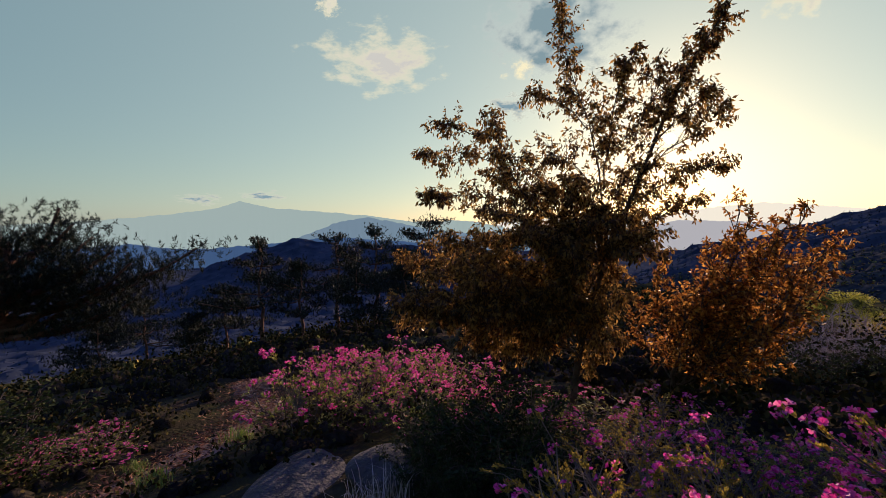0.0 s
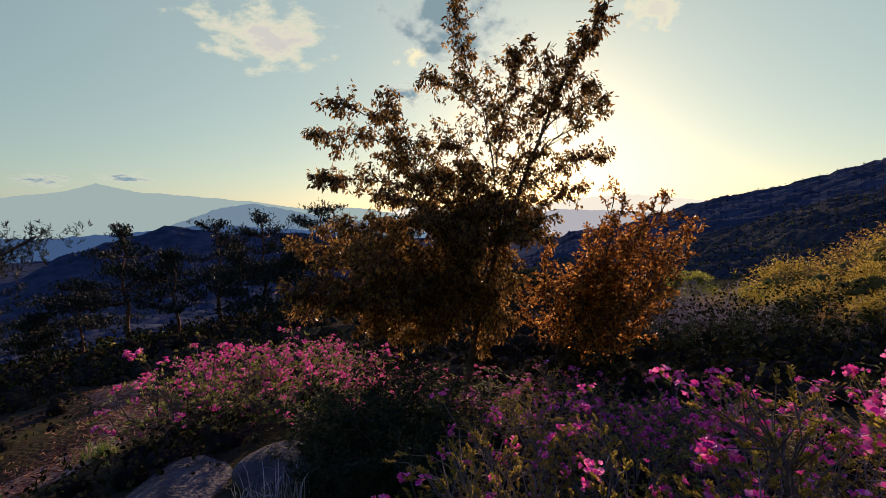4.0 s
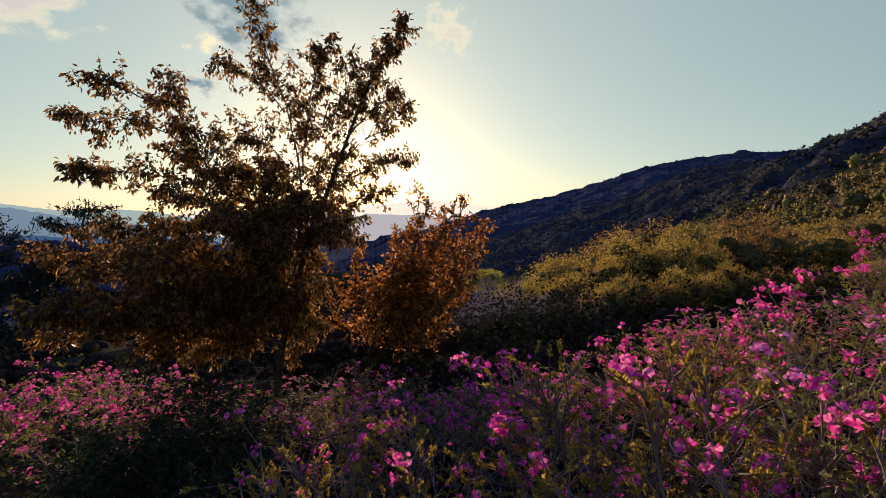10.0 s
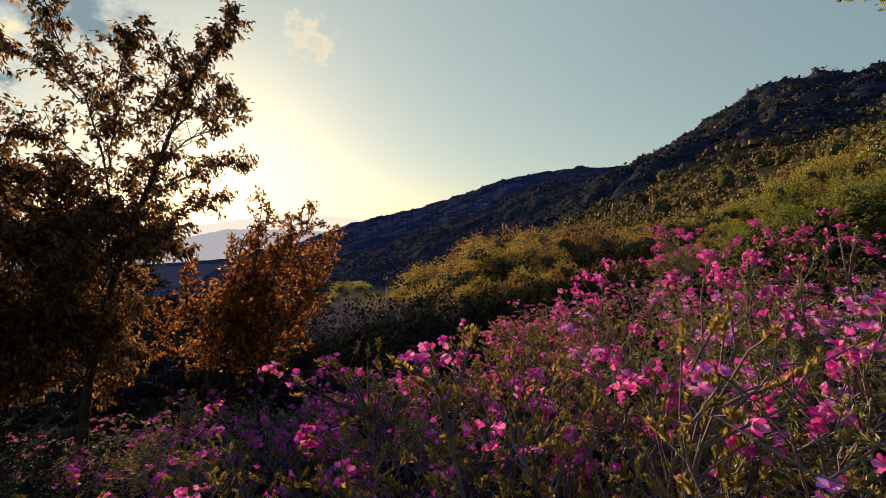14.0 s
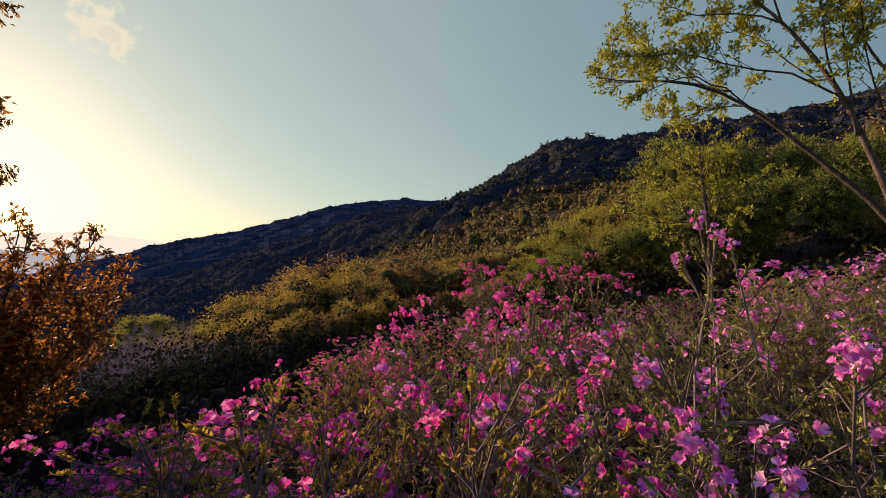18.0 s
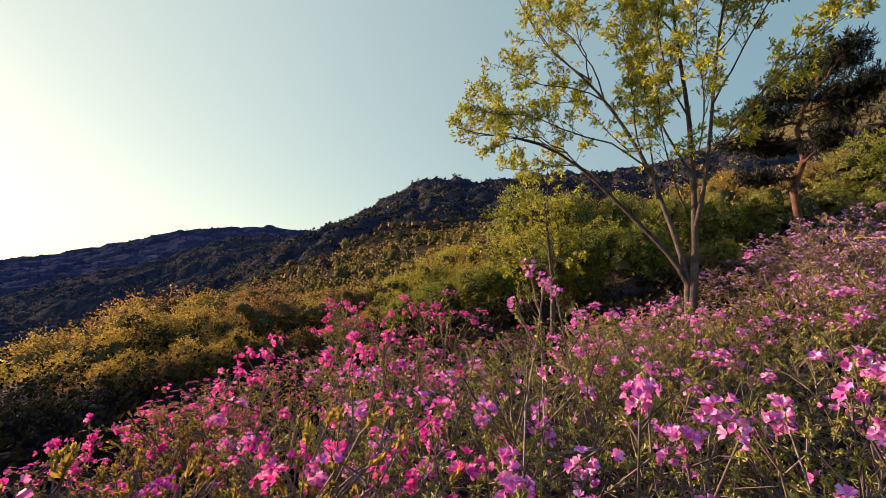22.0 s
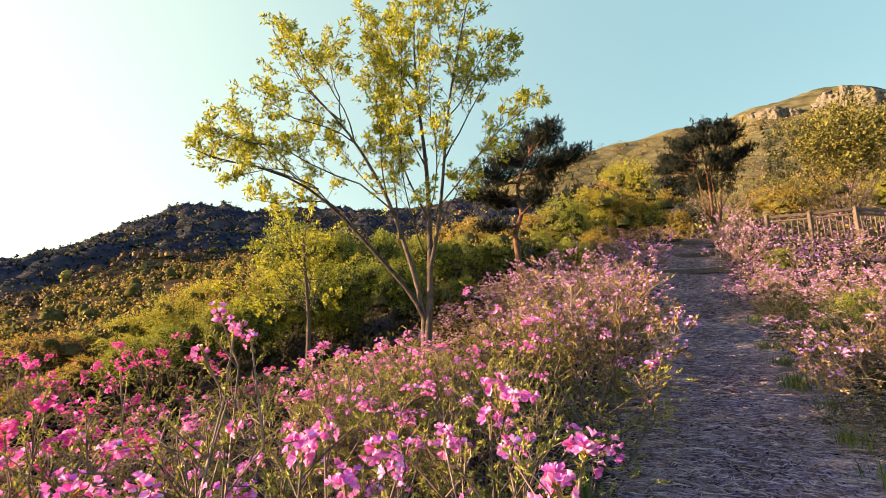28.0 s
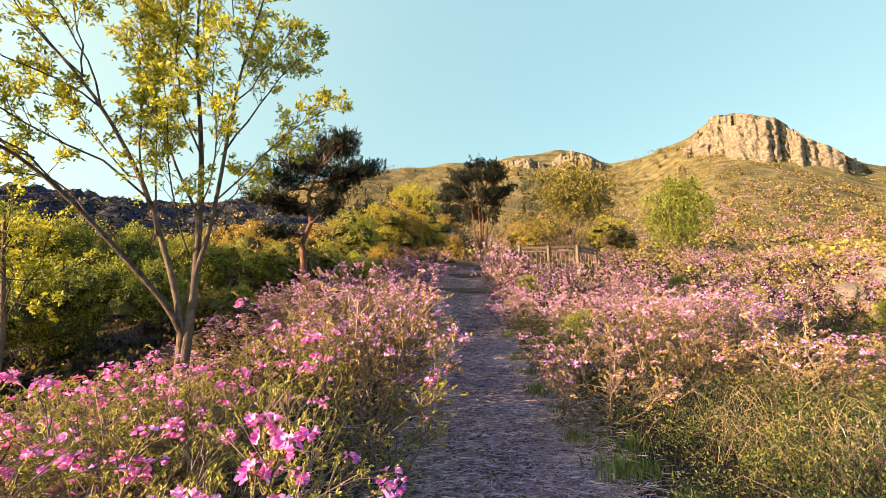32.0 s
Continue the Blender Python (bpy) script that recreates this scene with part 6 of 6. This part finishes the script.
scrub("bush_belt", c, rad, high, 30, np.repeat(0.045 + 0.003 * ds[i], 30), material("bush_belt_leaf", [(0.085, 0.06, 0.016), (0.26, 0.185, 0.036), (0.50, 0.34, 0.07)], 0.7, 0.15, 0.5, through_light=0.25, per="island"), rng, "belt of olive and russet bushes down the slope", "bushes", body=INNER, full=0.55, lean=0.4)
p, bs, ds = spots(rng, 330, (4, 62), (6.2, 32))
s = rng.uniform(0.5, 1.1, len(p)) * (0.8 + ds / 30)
scrub("hollow_thicket", p, s * 0.8, s * 0.8, 60, np.repeat(0.03 + 0.004 * ds, 60), UNDER, rng, "tangled thicket filling the hollow, darkened for its shade", "bushes", body=THICKET_SHADE, full=0.4)
# brambles and dry arching stems on the bank beside the path
BRAMBLE_LEAF = material("bramble_leaf", [(0.025, 0.045, 0.012), (0.07, 0.095, 0.022), (0.19, 0.19, 0.04)], 0.5, 0.8, 0.5, through_light=0.3, per="island")
DRY_STEM = material("dry_golden_stem", [(0.12, 0.085, 0.045), (0.34, 0.25, 0.135)], 0.8, 12, 0.3, per="object")


def bramble(arches, leaves, label, bark):
    root = new("bramble_clump")
    t, P, W = Tubes(), [], []
    for _ in range(arches):
        a, L, hh = rng.uniform(0, 6.28), rng.uniform(0.25, 0.7), rng.uniform(0.2, 0.62)
        u = np.linspace(0, 1, 6)[:, None]
        q = np.array([*rng.normal(size=2) * 0.22, -0.03]) + u * np.array([math.cos(a) * L, math.sin(a) * L, 0]) + np.array([0, 0, hh]) * np.sin(u * rng.uniform(1.9, 2.9)) + rng.normal(size=(6, 3)) * 0.012 * u
        t.add(q, 0.0032, 0.0012, 3)
    t.link("stem_tangle", bark, root, kind="stuff")
    a, r = rng.uniform(0, 6.28, leaves), np.sqrt(rng.uniform(0, 1, leaves)) * 0.62
    z = (0.50 - 0.55 * r ** 2 + 0.10 * np.sin(5 * a + 9 * r)) * rng.uniform(0.35, 1.05, leaves)
    at = np.stack([np.cos(a) * r, np.sin(a) * r, z], 1)
    v, f = leaf_arrays(at, np.stack([np.cos(a), np.sin(a), 0 * a], 1) * 0.5 + rng.normal(size=(leaves, 3)) * 0.6, rng.uniform(0.012, 0.028, (leaves, 1)), rng.uniform(0.007, 0.016, (leaves, 1)), rng)
    tagged(link_mesh("foliage", v, f, BRAMBLE_LEAF, root), kind="stuff")
    return tagged(root, label, "bramble", group="brambles on the bank")


LEAFY = [bramble(22, 2900, "low bramble clump with small dark green leaves", BARK) for _ in range(2)]
STRAWY = [bramble(70, 1500, "tangled clump of arching straw-coloured stems", DRY_STEM) for _ in range(2)]
fresh = {o.name for o in LEAFY + STRAWY}
held = []
for _ in range(4000):
    b, d = rng.uniform(134, 181), math.exp(rng.uniform(math.log(2.6), math.log(11)))
    x, y = d * math.sin(radians(b)), d * math.cos(radians(b))
    if float(trail_distance(x, y)) < 1.15 or any(math.hypot(x - q[0], y - q[1]) < 0.42 + 0.03 * d for q in held):
        continue
    held.append((x, y))
    kinds = STRAWY if float(waves(x, y, 2.5, 93)) > (2.0 if d < 4.2 else 0.45) else LEAFY
    o = kinds[rng.randint(2)]
    if o.name not in fresh:
        o = copy_thing(o, pose(0, 0, 0))
    fresh.discard(o.name)
    o.location, o.rotation_euler = ground_at(b, d) - Vector((0, 0, 0.03)), (0, 0, rng.uniform(0, 6.28))
    k = rng.uniform(0.8, 1.25)
    o.scale = (k, k, k * rng.uniform(0.9, 1.3))
for o in LEAFY + STRAWY:
    if o.name in fresh:
        o.location = ground_at(160 + 3 * len(fresh), 6.5)

# ---- the trodden path ----
mid = []
for (ax, ay), (bx, by) in zip(TRAIL_XY[:-1], TRAIL_XY[1:]):
    k = max(2, int(math.hypot(bx - ax, by - ay) / 0.25))
    mid += [(ax + (bx - ax) * i / k, ay + (by - ay) * i / k) for i in range(k)]
mid = np.array(mid)
for _ in range(6):
    mid[1:-1] = (mid[:-2] + 2 * mid[1:-1] + mid[2:]) / 4
tang = unit(np.gradient(mid, axis=0))
norm = np.stack([-tang[:, 1], tang[:, 0]], 1)
across = np.linspace(-1, 1, 13)
half = np.where(mid[:, 1] > 0.5, 0.36, 0.76) + 0.12 * np.sin(np.arange(len(mid)) * 0.7) + 0.08 * np.sin(np.arange(len(mid)) * 1.9)
px = mid[:, None, 0] + norm[:, None, 0] * across[None] * half[:, None]
py = mid[:, None, 1] + norm[:, None, 1] * across[None] * half[:, None]
pz = height(px, py) + 0.035 - 0.07 * np.abs(across[None]) ** 4
ii = np.arange(px.size).reshape(px.shape)
pq = np.stack([ii[:-1, :-1], ii[1:, :-1], ii[1:, 1:], ii[:-1, 1:]], -1).reshape(-1, 4)[:, ::-1]
path = link_mesh("path", np.stack([px, py, pz], -1).reshape(-1, 3), pq, SOIL, smooth=True)
tagged(path, "trodden bare earth footpath strewn with straw", "path", kind="structure")

rng = np.random.RandomState(67)
n = 100000
pick = rng.randint(0, len(mid), n * 3)
off = np.clip(np.where(rng.uniform(0, 1, n * 3) < 0.62, np.sign(rng.normal(size=n * 3) - 0.35) * (0.62 + rng.normal(size=n * 3) * 0.2), rng.normal(size=n * 3) * 0.5), -1.2, 1.2)
slide = rng.uniform(-0.16, 0.16, n * 3)
sx, sy = mid[pick, 0] + norm[pick, 0] * off + tang[pick, 0] * slide, mid[pick, 1] + norm[pick, 1] * off + tang[pick, 1] * slide
dd = np.hypot(sx, sy)
ok = (dd > 1.4) & (dd < 20) & (sy < 0.5) & (rng.uniform(0, 1, n * 3) < np.clip(5.0 / dd, 0.1, 1))
sx, sy = sx[ok][:n], sy[ok][:n]
a = rng.uniform(0, 6.28, len(sx))
size = rng.uniform(0.04, 0.13, (len(sx), 1)) * (1 + np.hypot(sx, sy)[:, None] / 25)
v, f = leaf_arrays(np.stack([sx, sy, height(sx, sy) + 0.045], 1), np.stack([np.cos(a), np.sin(a), rng.uniform(-0.06, 0.12, len(a))], 1), size, rng.uniform(0.0032, 0.008, (len(sx), 1)) * (1 + np.hypot(sx, sy)[:, None] / 12), rng, fold=0.1, curl=0.02)
tagged(link_mesh("straw", v, f, STRAW), "dry straw and needles scattered on the path", "straw", kind="stuff")


crumbs = 26000
pick = np.flatnonzero(mid[:, 1] < 0.4)[rng.randint(0, int((mid[:, 1] < 0.4).sum()), crumbs)]
off, slide, a = rng.normal(size=crumbs) * 0.42, rng.uniform(-0.16, 0.16, crumbs), rng.uniform(0, 6.28, crumbs)
sx, sy = mid[pick, 0] + norm[pick, 0] * off + tang[pick, 0] * slide, mid[pick, 1] + norm[pick, 1] * off + tang[pick, 1] * slide
v, f = leaf_arrays(np.stack([sx, sy, height(sx, sy) + 0.042], 1), np.stack([np.cos(a), np.sin(a), rng.uniform(0, 0.5, crumbs)], 1), rng.uniform(0.012, 0.045, (crumbs, 1)), rng.uniform(0.006, 0.018, (crumbs, 1)), rng, fold=0.3, curl=0.2)
tagged(link_mesh("leaf_litter", v, f, material("dark_leaf_crumbs", [(0.03, 0.02, 0.015), (0.10, 0.06, 0.04), (0.24, 0.15, 0.09)], 0.9, 3, 0.6, per="island")), "crumbled dark leaves and bark on the earth path", "litter", kind="stuff")

# brown needles and leaves on the path below the pines
n = 7000
pick = np.flatnonzero(mid[:, 1] > 1.0)[rng.randint(0, int((mid[:, 1] > 1.0).sum()), n)]
off, slide, a = rng.normal(size=n) * 0.32, rng.uniform(-0.16, 0.16, n), rng.uniform(0, 6.28, n)
sx, sy = mid[pick, 0] + norm[pick, 0] * off + tang[pick, 0] * slide, mid[pick, 1] + norm[pick, 1] * off + tang[pick, 1] * slide
v, f = leaf_arrays(np.stack([sx, sy, height(sx, sy) + 0.04], 1), np.stack([np.cos(a), np.sin(a), rng.uniform(0, 0.3, n)], 1), rng.uniform(0.04, 0.12, (n, 1)), rng.uniform(0.006, 0.02, (n, 1)), rng, fold=0.2, curl=0.1)
tagged(link_mesh("leaf_litter", v, f, material("red_brown_litter", [(0.09, 0.035, 0.02), (0.24, 0.10, 0.05), (0.42, 0.20, 0.10)], 0.8, 3, 0.6, per="island")), "red brown pine needles and dead leaves on the path", "litter", kind="stuff")


def blades(n, h, rng, spread=0.09, wide=0.009):
    base = np.concatenate([rng.normal(size=(n, 2)) * spread * 0.5, np.zeros((n, 1)) - 0.02], 1)
    a = rng.uniform(0, 6.28, n)
    lean = rng.uniform(0.1, 0.75, (n, 1))
    out = np.stack([np.cos(a), np.sin(a), np.zeros(n)], 1)
    L = h * rng.uniform(0.5, 1.1, (n, 1))
    side = np.stack([-np.sin(a), np.cos(a), np.zeros(n)], 1) * wide * 0.5
    up = np.array([0, 0, 1.0])
    mid_ = base + out * L * lean * 0.4 + up * L * 0.65
    tip = base + out * L * lean + up * L * (1.0 - 0.35 * lean)
    v = np.stack([base - side, base + side, mid_ + side, mid_ - side, tip], 1).reshape(-1, 3)
    i = np.arange(n)[:, None] * 5
    return v, np.concatenate([i + [0, 1, 2], i + [0, 2, 3], i + [3, 2, 4]], 1).reshape(-1, 3)


tuft = tagged(link_mesh("grass_tuft", *blades(150, 0.19, rng, 0.14, 0.006), BLADE), "tuft of fresh green grass at the path's edge", "grass", group="grass tufts along the path")
dry = tagged(link_mesh("dry_grass_tuft", *blades(80, 0.32, rng, 0.2, 0.0045), STRAW), "tuft of dry straw-coloured grass beside the path", "grass", group="dry grass tufts")
spots_green = [(143.6, 4.9), (146.8, 4.3), (149.8, 4.4), (145.6, 3.7), (151.5, 3.7), (125.2, 5.3), (123.0, 6.4), (139.5, 7.2), (140.5, 6.2), (142.2, 5.6), (138.6, 8.6), (148.0, 3.4), (126.8, 7.8), (121.3, 3.4), (137.8, 10.5), (153, 4.0), (148.4, 4.8), (127.8, 9.4), (152.5, 3.3), (155, 3.6), (-46.0, 5.6), (-37.5, 6.6), (-47.5, 6.8)]
for k, (b, d) in enumerate(spots_green):
    o = tuft if k == 0 else copy_thing(tuft, pose(0, 0, 0))
    o.location, o.rotation_euler = ground_at(b, d), (0, 0, rng.uniform(0, 6.28))
    o.scale = (1, 1, 1) if k == 0 else (rng.uniform(0.8, 1.4),) * 3
for k, (b, d) in enumerate([(171.5, 4.2), (174, 4.4), (168, 5.4), (-23.5, 3.3), (-20, 3.4)]):
    o = dry if k == 0 else copy_thing(dry, pose(0, 0, 0))
    o.location, o.rotation_euler = ground_at(b, d), (0, 0, rng.uniform(0, 6.28))
    o.scale = (1, 1, 1) if k == 0 else (rng.uniform(0.9, 1.7),) * 3


# ---- timber: a fence above the path and edging across it ----
def beam(a, b, w, h, bevel=0.008):
    """A squared timber from a to b, with softened edges."""
    a, b = Vector(a), Vector(b)
    d = b - a
    bm = bmesh.new()
    bmesh.ops.create_cube(bm, size=1)
    bmesh.ops.scale(bm, vec=(w, h, d.length), verts=bm.verts)
    bmesh.ops.bevel(bm, geom=bm.edges, offset=bevel, segments=1, affect="EDGES")
    turn = d.to_track_quat("Z", "Y")
    bmesh.ops.transform(bm, matrix=Matrix.LocRotScale((a + b) / 2, turn, None), verts=bm.verts)
    return bm


fence = new("wooden_fence")
tagged(fence, "weathered timber picket fence guarding the path's bend", "fence")
POSTS = [(139.8, 18.5, 10.25), (143.2, 18.6, 10.1), (146.5, 18.9, 10.0), (148.6, 21.5, 9.4)]
tops = [Vector(world_point(b, e, d)) for b, d, e in POSTS]
feet = [ground_at(b, d) for b, d, e in POSTS]
for top, foot in zip(tops, feet):
    part("post", beam((top.x, top.y, min(foot.z, top.z - 1.1) - 0.2), top, 0.11, 0.11, 0.012), TIMBER, fence)
for a, b in zip(tops[:-1], tops[1:]):
    u = (b - a).normalized()
    for drop, w in ((0.07, 0.09), (0.22, 0.05), (0.98, 0.06)):
        part("rail", beam(a + u * 0.05 - Vector((0, 0, drop)), b - u * 0.05 - Vector((0, 0, drop)), 0.05, w, 0.006), TIMBER, fence)
    count = 7
    for k in range(1, count):
        q = a + (b - a) * (k / count)
        part("picket", beam(q - Vector((0, 0, 0.98)), q - Vector((0, 0, 0.22)), 0.035, 0.035, 0.004), TIMBER, fence)

for b0_, b1_, d in ((129.6, 136.6, 15.6), (130.6, 135.0, 18.6), (130.9, 134.0, 21.0)):
    a_, c_ = ground_at(b0_, d), ground_at(b1_, d + 0.2)
    log = tagged(new("path_edging"), "timber edging laid across the path as a step", "step", group="timber steps")
    zmax = max(a_.z, c_.z) + 0.03
    part("timber", beam((a_.x, a_.y, zmax), (c_.x, c_.y, zmax), 0.14, 0.16, 0.02), TIMBER, log)


# ---- rocks ----
def rock(name, b, d, size, seed, mat, label, sink=0.3, rough=0.28):
    bm = bmesh.new()
    bmesh.ops.create_icosphere(bm, subdivisions=4, radius=1)
    for v in bm.verts:
        n = v.co.normalized()
        q = n * 1.3 + Vector((seed * 3.1, seed, 0))
        k = 1 + rough * noise.noise(q) + rough * 0.5 * abs(noise.noise(q * 2.7)) + 0.05 * noise.noise(q * 8)
        k = min(k, 1.02 + 0.12 * noise.noise(q * 0.9))
        v.co = Vector((n.x * size[0], n.y * size[1], n.z * size[2])) * k
    me = bpy.data.meshes.new(name)
    bm.to_mesh(me)
    bm.free()
    me.materials.append(mat)
    ob = new(name, me)
    ob.location = ground_at(b, d) + Vector((0, 0, size[2] * (1 - 2 * sink)))
    ob.rotation_euler = (0, 0, seed * 1.7)
    return tagged(ob, label, "rock")


rock("rock_slab", -32, 4.1, (0.8, 0.4, 0.06), 1, STONE, "flat weathered rock slab beside the path", 0.42)
rock("rock_slab", -19, 4.1, (0.45, 0.35, 0.14), 2, STONE, "low weathered rock half buried under flowers", 0.42)
rock("boulder", 170.7, 20, (0.48, 0.4, 0.4), 3, ROCK, "pale rounded boulder among hillside azaleas", 0.08)
rock("boulder", 173.6, 24, (0.7, 0.6, 0.6), 4, ROCK, "pale boulder among hillside azaleas", 0.1)
rock("boulder", 160.6, 42, (0.55, 0.45, 0.4), 5, ROCK, "pale boulder behind the round tree", 0.2)

rng = np.random.RandomState(83)


def crag(name, profile, step, deep, label):
    """A broken cliff face: buttresses side by side, split by clefts, each one cracked and stepped."""
    root = new(name)
    root.location = ground_at(profile[len(profile) // 2][0], 322)
    p = np.array(profile, float)
    reach = np.arange(120.0, 420.0, 2.0)
    count = max(2, int(round((p[-1, 0] - p[0, 0]) / step)))
    nu, nv = 14, 30
    for k in range(count):
        mid_b = p[0, 0] + (p[-1, 0] - p[0, 0]) * (k + 0.5) / count + rng.uniform(-0.12, 0.12) * step
        wide_b = step * rng.uniform(0.6, 1.2)
        low0 = np.interp(mid_b, p[:, 0], p[:, 2])
        slope = np.degrees(np.arctan2(height(reach * math.sin(radians(mid_b)), reach * math.cos(radians(mid_b))) - EYE, reach))
        foot = reach[np.argmax(slope > low0)] if (slope > low0).any() else 322.0
        push = rng.uniform(-0.5, 0.5) * deep
        cut_top = rng.uniform(0.72, 1.0) if k % 3 else 1.0
        verts = []
        for j in range(nv + 3):
            v = min(1.0, j / (nv - 1))
            for i in range(nu):
                u = 2 * i / (nu - 1) - 1
                b = mid_b + u * wide_b
                top, low = np.interp(b, p[:, 0], p[:, 1]), np.interp(b, p[:, 0], p[:, 2])
                top = low + (top - low) * cut_top + 0.16 * noise.noise(Vector((b * 2.6, k, 5.0)))
                e = low - 0.7 + (top - low + 0.7) * v
                q = Vector((b * 1.5, e * 1.0, 1.7))
                ledge = math.floor(v * 5 + 2.5 * noise.noise(Vector((b * 1.1, 3.0, k)))) * deep * 0.09
                rough = deep * (0.32 * abs(noise.noise(q)) + 0.22 * noise.noise(q * 2.3) + 0.12 * noise.noise(q * 5.1))
                d = foot + push + ledge - rough + deep * 0.45 * abs(u) ** 4 + max(0, j - nv + 1) * deep * 0.8
                c = bearing(b) * d
                verts.append((c.x - root.location.x, c.y - root.location.y, EYE + d * math.tan(radians(e)) - 0.4 * max(0, j - nv + 1) - root.location.z))
        ii = np.arange(nu * (nv + 3)).reshape(nv + 3, nu)
        quads_ = np.stack([ii[:-1, :-1], ii[:-1, 1:], ii[1:, 1:], ii[1:, :-1]], -1).reshape(-1, 4)
        link_mesh("buttress", verts, quads_[:, ::-1], ROCK, root)
    return tagged(root, label, "cliff")


crag("rocky_crag", [(160.0, 19.6, 18.6), (161.6, 21.6, 18.4), (163, 22.3, 18.1), (164.9, 22.1, 17.4), (166.4, 21.5, 16.7), (168.3, 20.7, 16.2), (169.5, 19.4, 15.8), (170.7, 18.0, 15.4), (172.3, 16.8, 14.8), (173.6, 15.6, 14.3)], 0.9, 8, "pale craggy cliff crowning the hill")
crag("rocky_crag", [(144.9, 20.3, 19.6), (145.8, 21.2, 19.4), (147, 21.3, 19.1), (148.5, 20.7, 18.9), (150.6, 19.4, 18.7)], 0.7, 7, "lower pale rock outcrop on the ridge")
crag("rocky_crag", [(139.4, 20.7, 20.3), (140.6, 20.9, 19.9), (142.2, 20.8, 19.6), (143.6, 20.1, 19.4)], 0.6, 6, "small pale rock outcrop on the ridge")


# ---- evening clouds ----
def cloud_material(name, dark, light, seed, cover):
    m = bpy.data.materials.new(name)
    m.use_nodes = True
    n, l = m.node_tree.nodes, m.node_tree.links
    n.remove(n["Principled BSDF"])
    where = n.new("ShaderNodeTexCoord")
    grid = n.new("ShaderNodeMapping")
    grid.inputs["Location"].default_value = (seed * 3.7, seed * 1.3, seed)
    l.new(where.outputs["Object"], grid.inputs[0])
    puff = n.new("ShaderNodeTexNoise")
    puff.inputs["Scale"].default_value, puff.inputs["Detail"].default_value, puff.inputs["Roughness"].default_value = 2.9, 8, 0.6
    l.new(grid.outputs[0], puff.inputs["Vector"])
    ball = n.new("ShaderNodeTexGradient")
    ball.gradient_type = "SPHERICAL"
    l.new(where.outputs["Object"], ball.inputs[0])
    add = n.new("ShaderNodeMath")
    add.operation = "MULTIPLY_ADD"
    add.inputs[1].default_value = 1.7
    soft = n.new("ShaderNodeMath")
    soft.operation = "MULTIPLY"
    soft.inputs[1].default_value = 0.85
    l.new(ball.outputs["Fac"], soft.inputs[0])
    l.new(puff.outputs["Fac"], add.inputs[0]), l.new(soft.outputs[0], add.inputs[2])
    mask = n.new("ShaderNodeMapRange")
    mask.inputs[1].default_value, mask.inputs[2].default_value = cover - 0.06, cover + 0.42
    mask.interpolation_type = "SMOOTHSTEP"
    l.new(add.outputs[0], mask.inputs[0])
    # sunlit rims and shaded cores are painted into the cloud's glow
    tone = n.new("ShaderNodeMapRange")
    tone.inputs[1].default_value, tone.inputs[2].default_value = cover + 0.1, cover + 0.45
    l.new(add.outputs[0], tone.inputs[0])
    mix = n.new("ShaderNodeMix")
    mix.data_type = "RGBA"
    mix.inputs[6].default_value, mix.inputs[7].default_value = (*light, 1), (*dark, 1)
    l.new(tone.outputs[0], mix.inputs[0])
    glow, clear, out = n.new("ShaderNodeEmission"), n.new("ShaderNodeBsdfTransparent"), n.new("ShaderNodeMixShader")
    l.new(mix.outputs[2], glow.inputs[0])
    l.new(mask.outputs[0], out.inputs[0]), l.new(clear.outputs[0], out.inputs[1]), l.new(glow.outputs[0], out.inputs[2])
    l.new(out.outputs[0], n["Material Output"].inputs[0])
    return m


CREAM, SLATE, TAN = (0.74, 0.66, 0.36), (0.18, 0.26, 0.25), (0.56, 0.53, 0.36)
for k, (b0_, b1_, e0_, e1_, dark, light, cover) in enumerate((
    (-31.0, -9.0, 14.0, 24.5, (0.48, 0.46, 0.35), CREAM, 1.18), (-9.6, 11.5, 14.5, 29.5, (0.18, 0.25, 0.23), (0.44, 0.46, 0.36), 1.08), (-8.4, 0.0, 11.6, 16.2, SLATE, TAN, 1.16),
    (18.5, 29.5, 17.0, 25.5, TAN, CREAM, 1.24), (-28.5, -23.5, 22.5, 26.0, TAN, CREAM, 1.2), (-44, -37, 2.1, 4.0, SLATE, TAN, 1.2), (-37.6, -30.4, 2.7, 4.4, SLATE, TAN, 1.2), (-7.5, 0.5, 15.0, 21.0, CREAM, CREAM, 1.38),
)):
    b, e = (b0_ + b1_) / 2, (e0_ + e1_) / 2
    far = 4750 - 12 * k
    c = bearing(b, e) * far + Vector((0, 0, EYE))
    wx, wz = far * math.tan(radians(b1_ - b0_) / 2) * math.cos(radians(e)), far * math.tan(radians(e1_ - e0_) / 2)
    ob = link_mesh("backdrop_cloud", [(-1, -1, 0), (1, -1, 0), (1, 1, 0), (-1, 1, 0)], [(0, 1, 2, 3)], cloud_material("cloud_%d" % k, dark, light, k + 1, cover))
    ob.matrix_world = look(c, (0, 0, EYE)) @ Matrix.Diagonal((wx, wz, 1, 1))
    tagged(ob, "soft evening cloud glowing with painted evening light", "cloud", kind="structure")
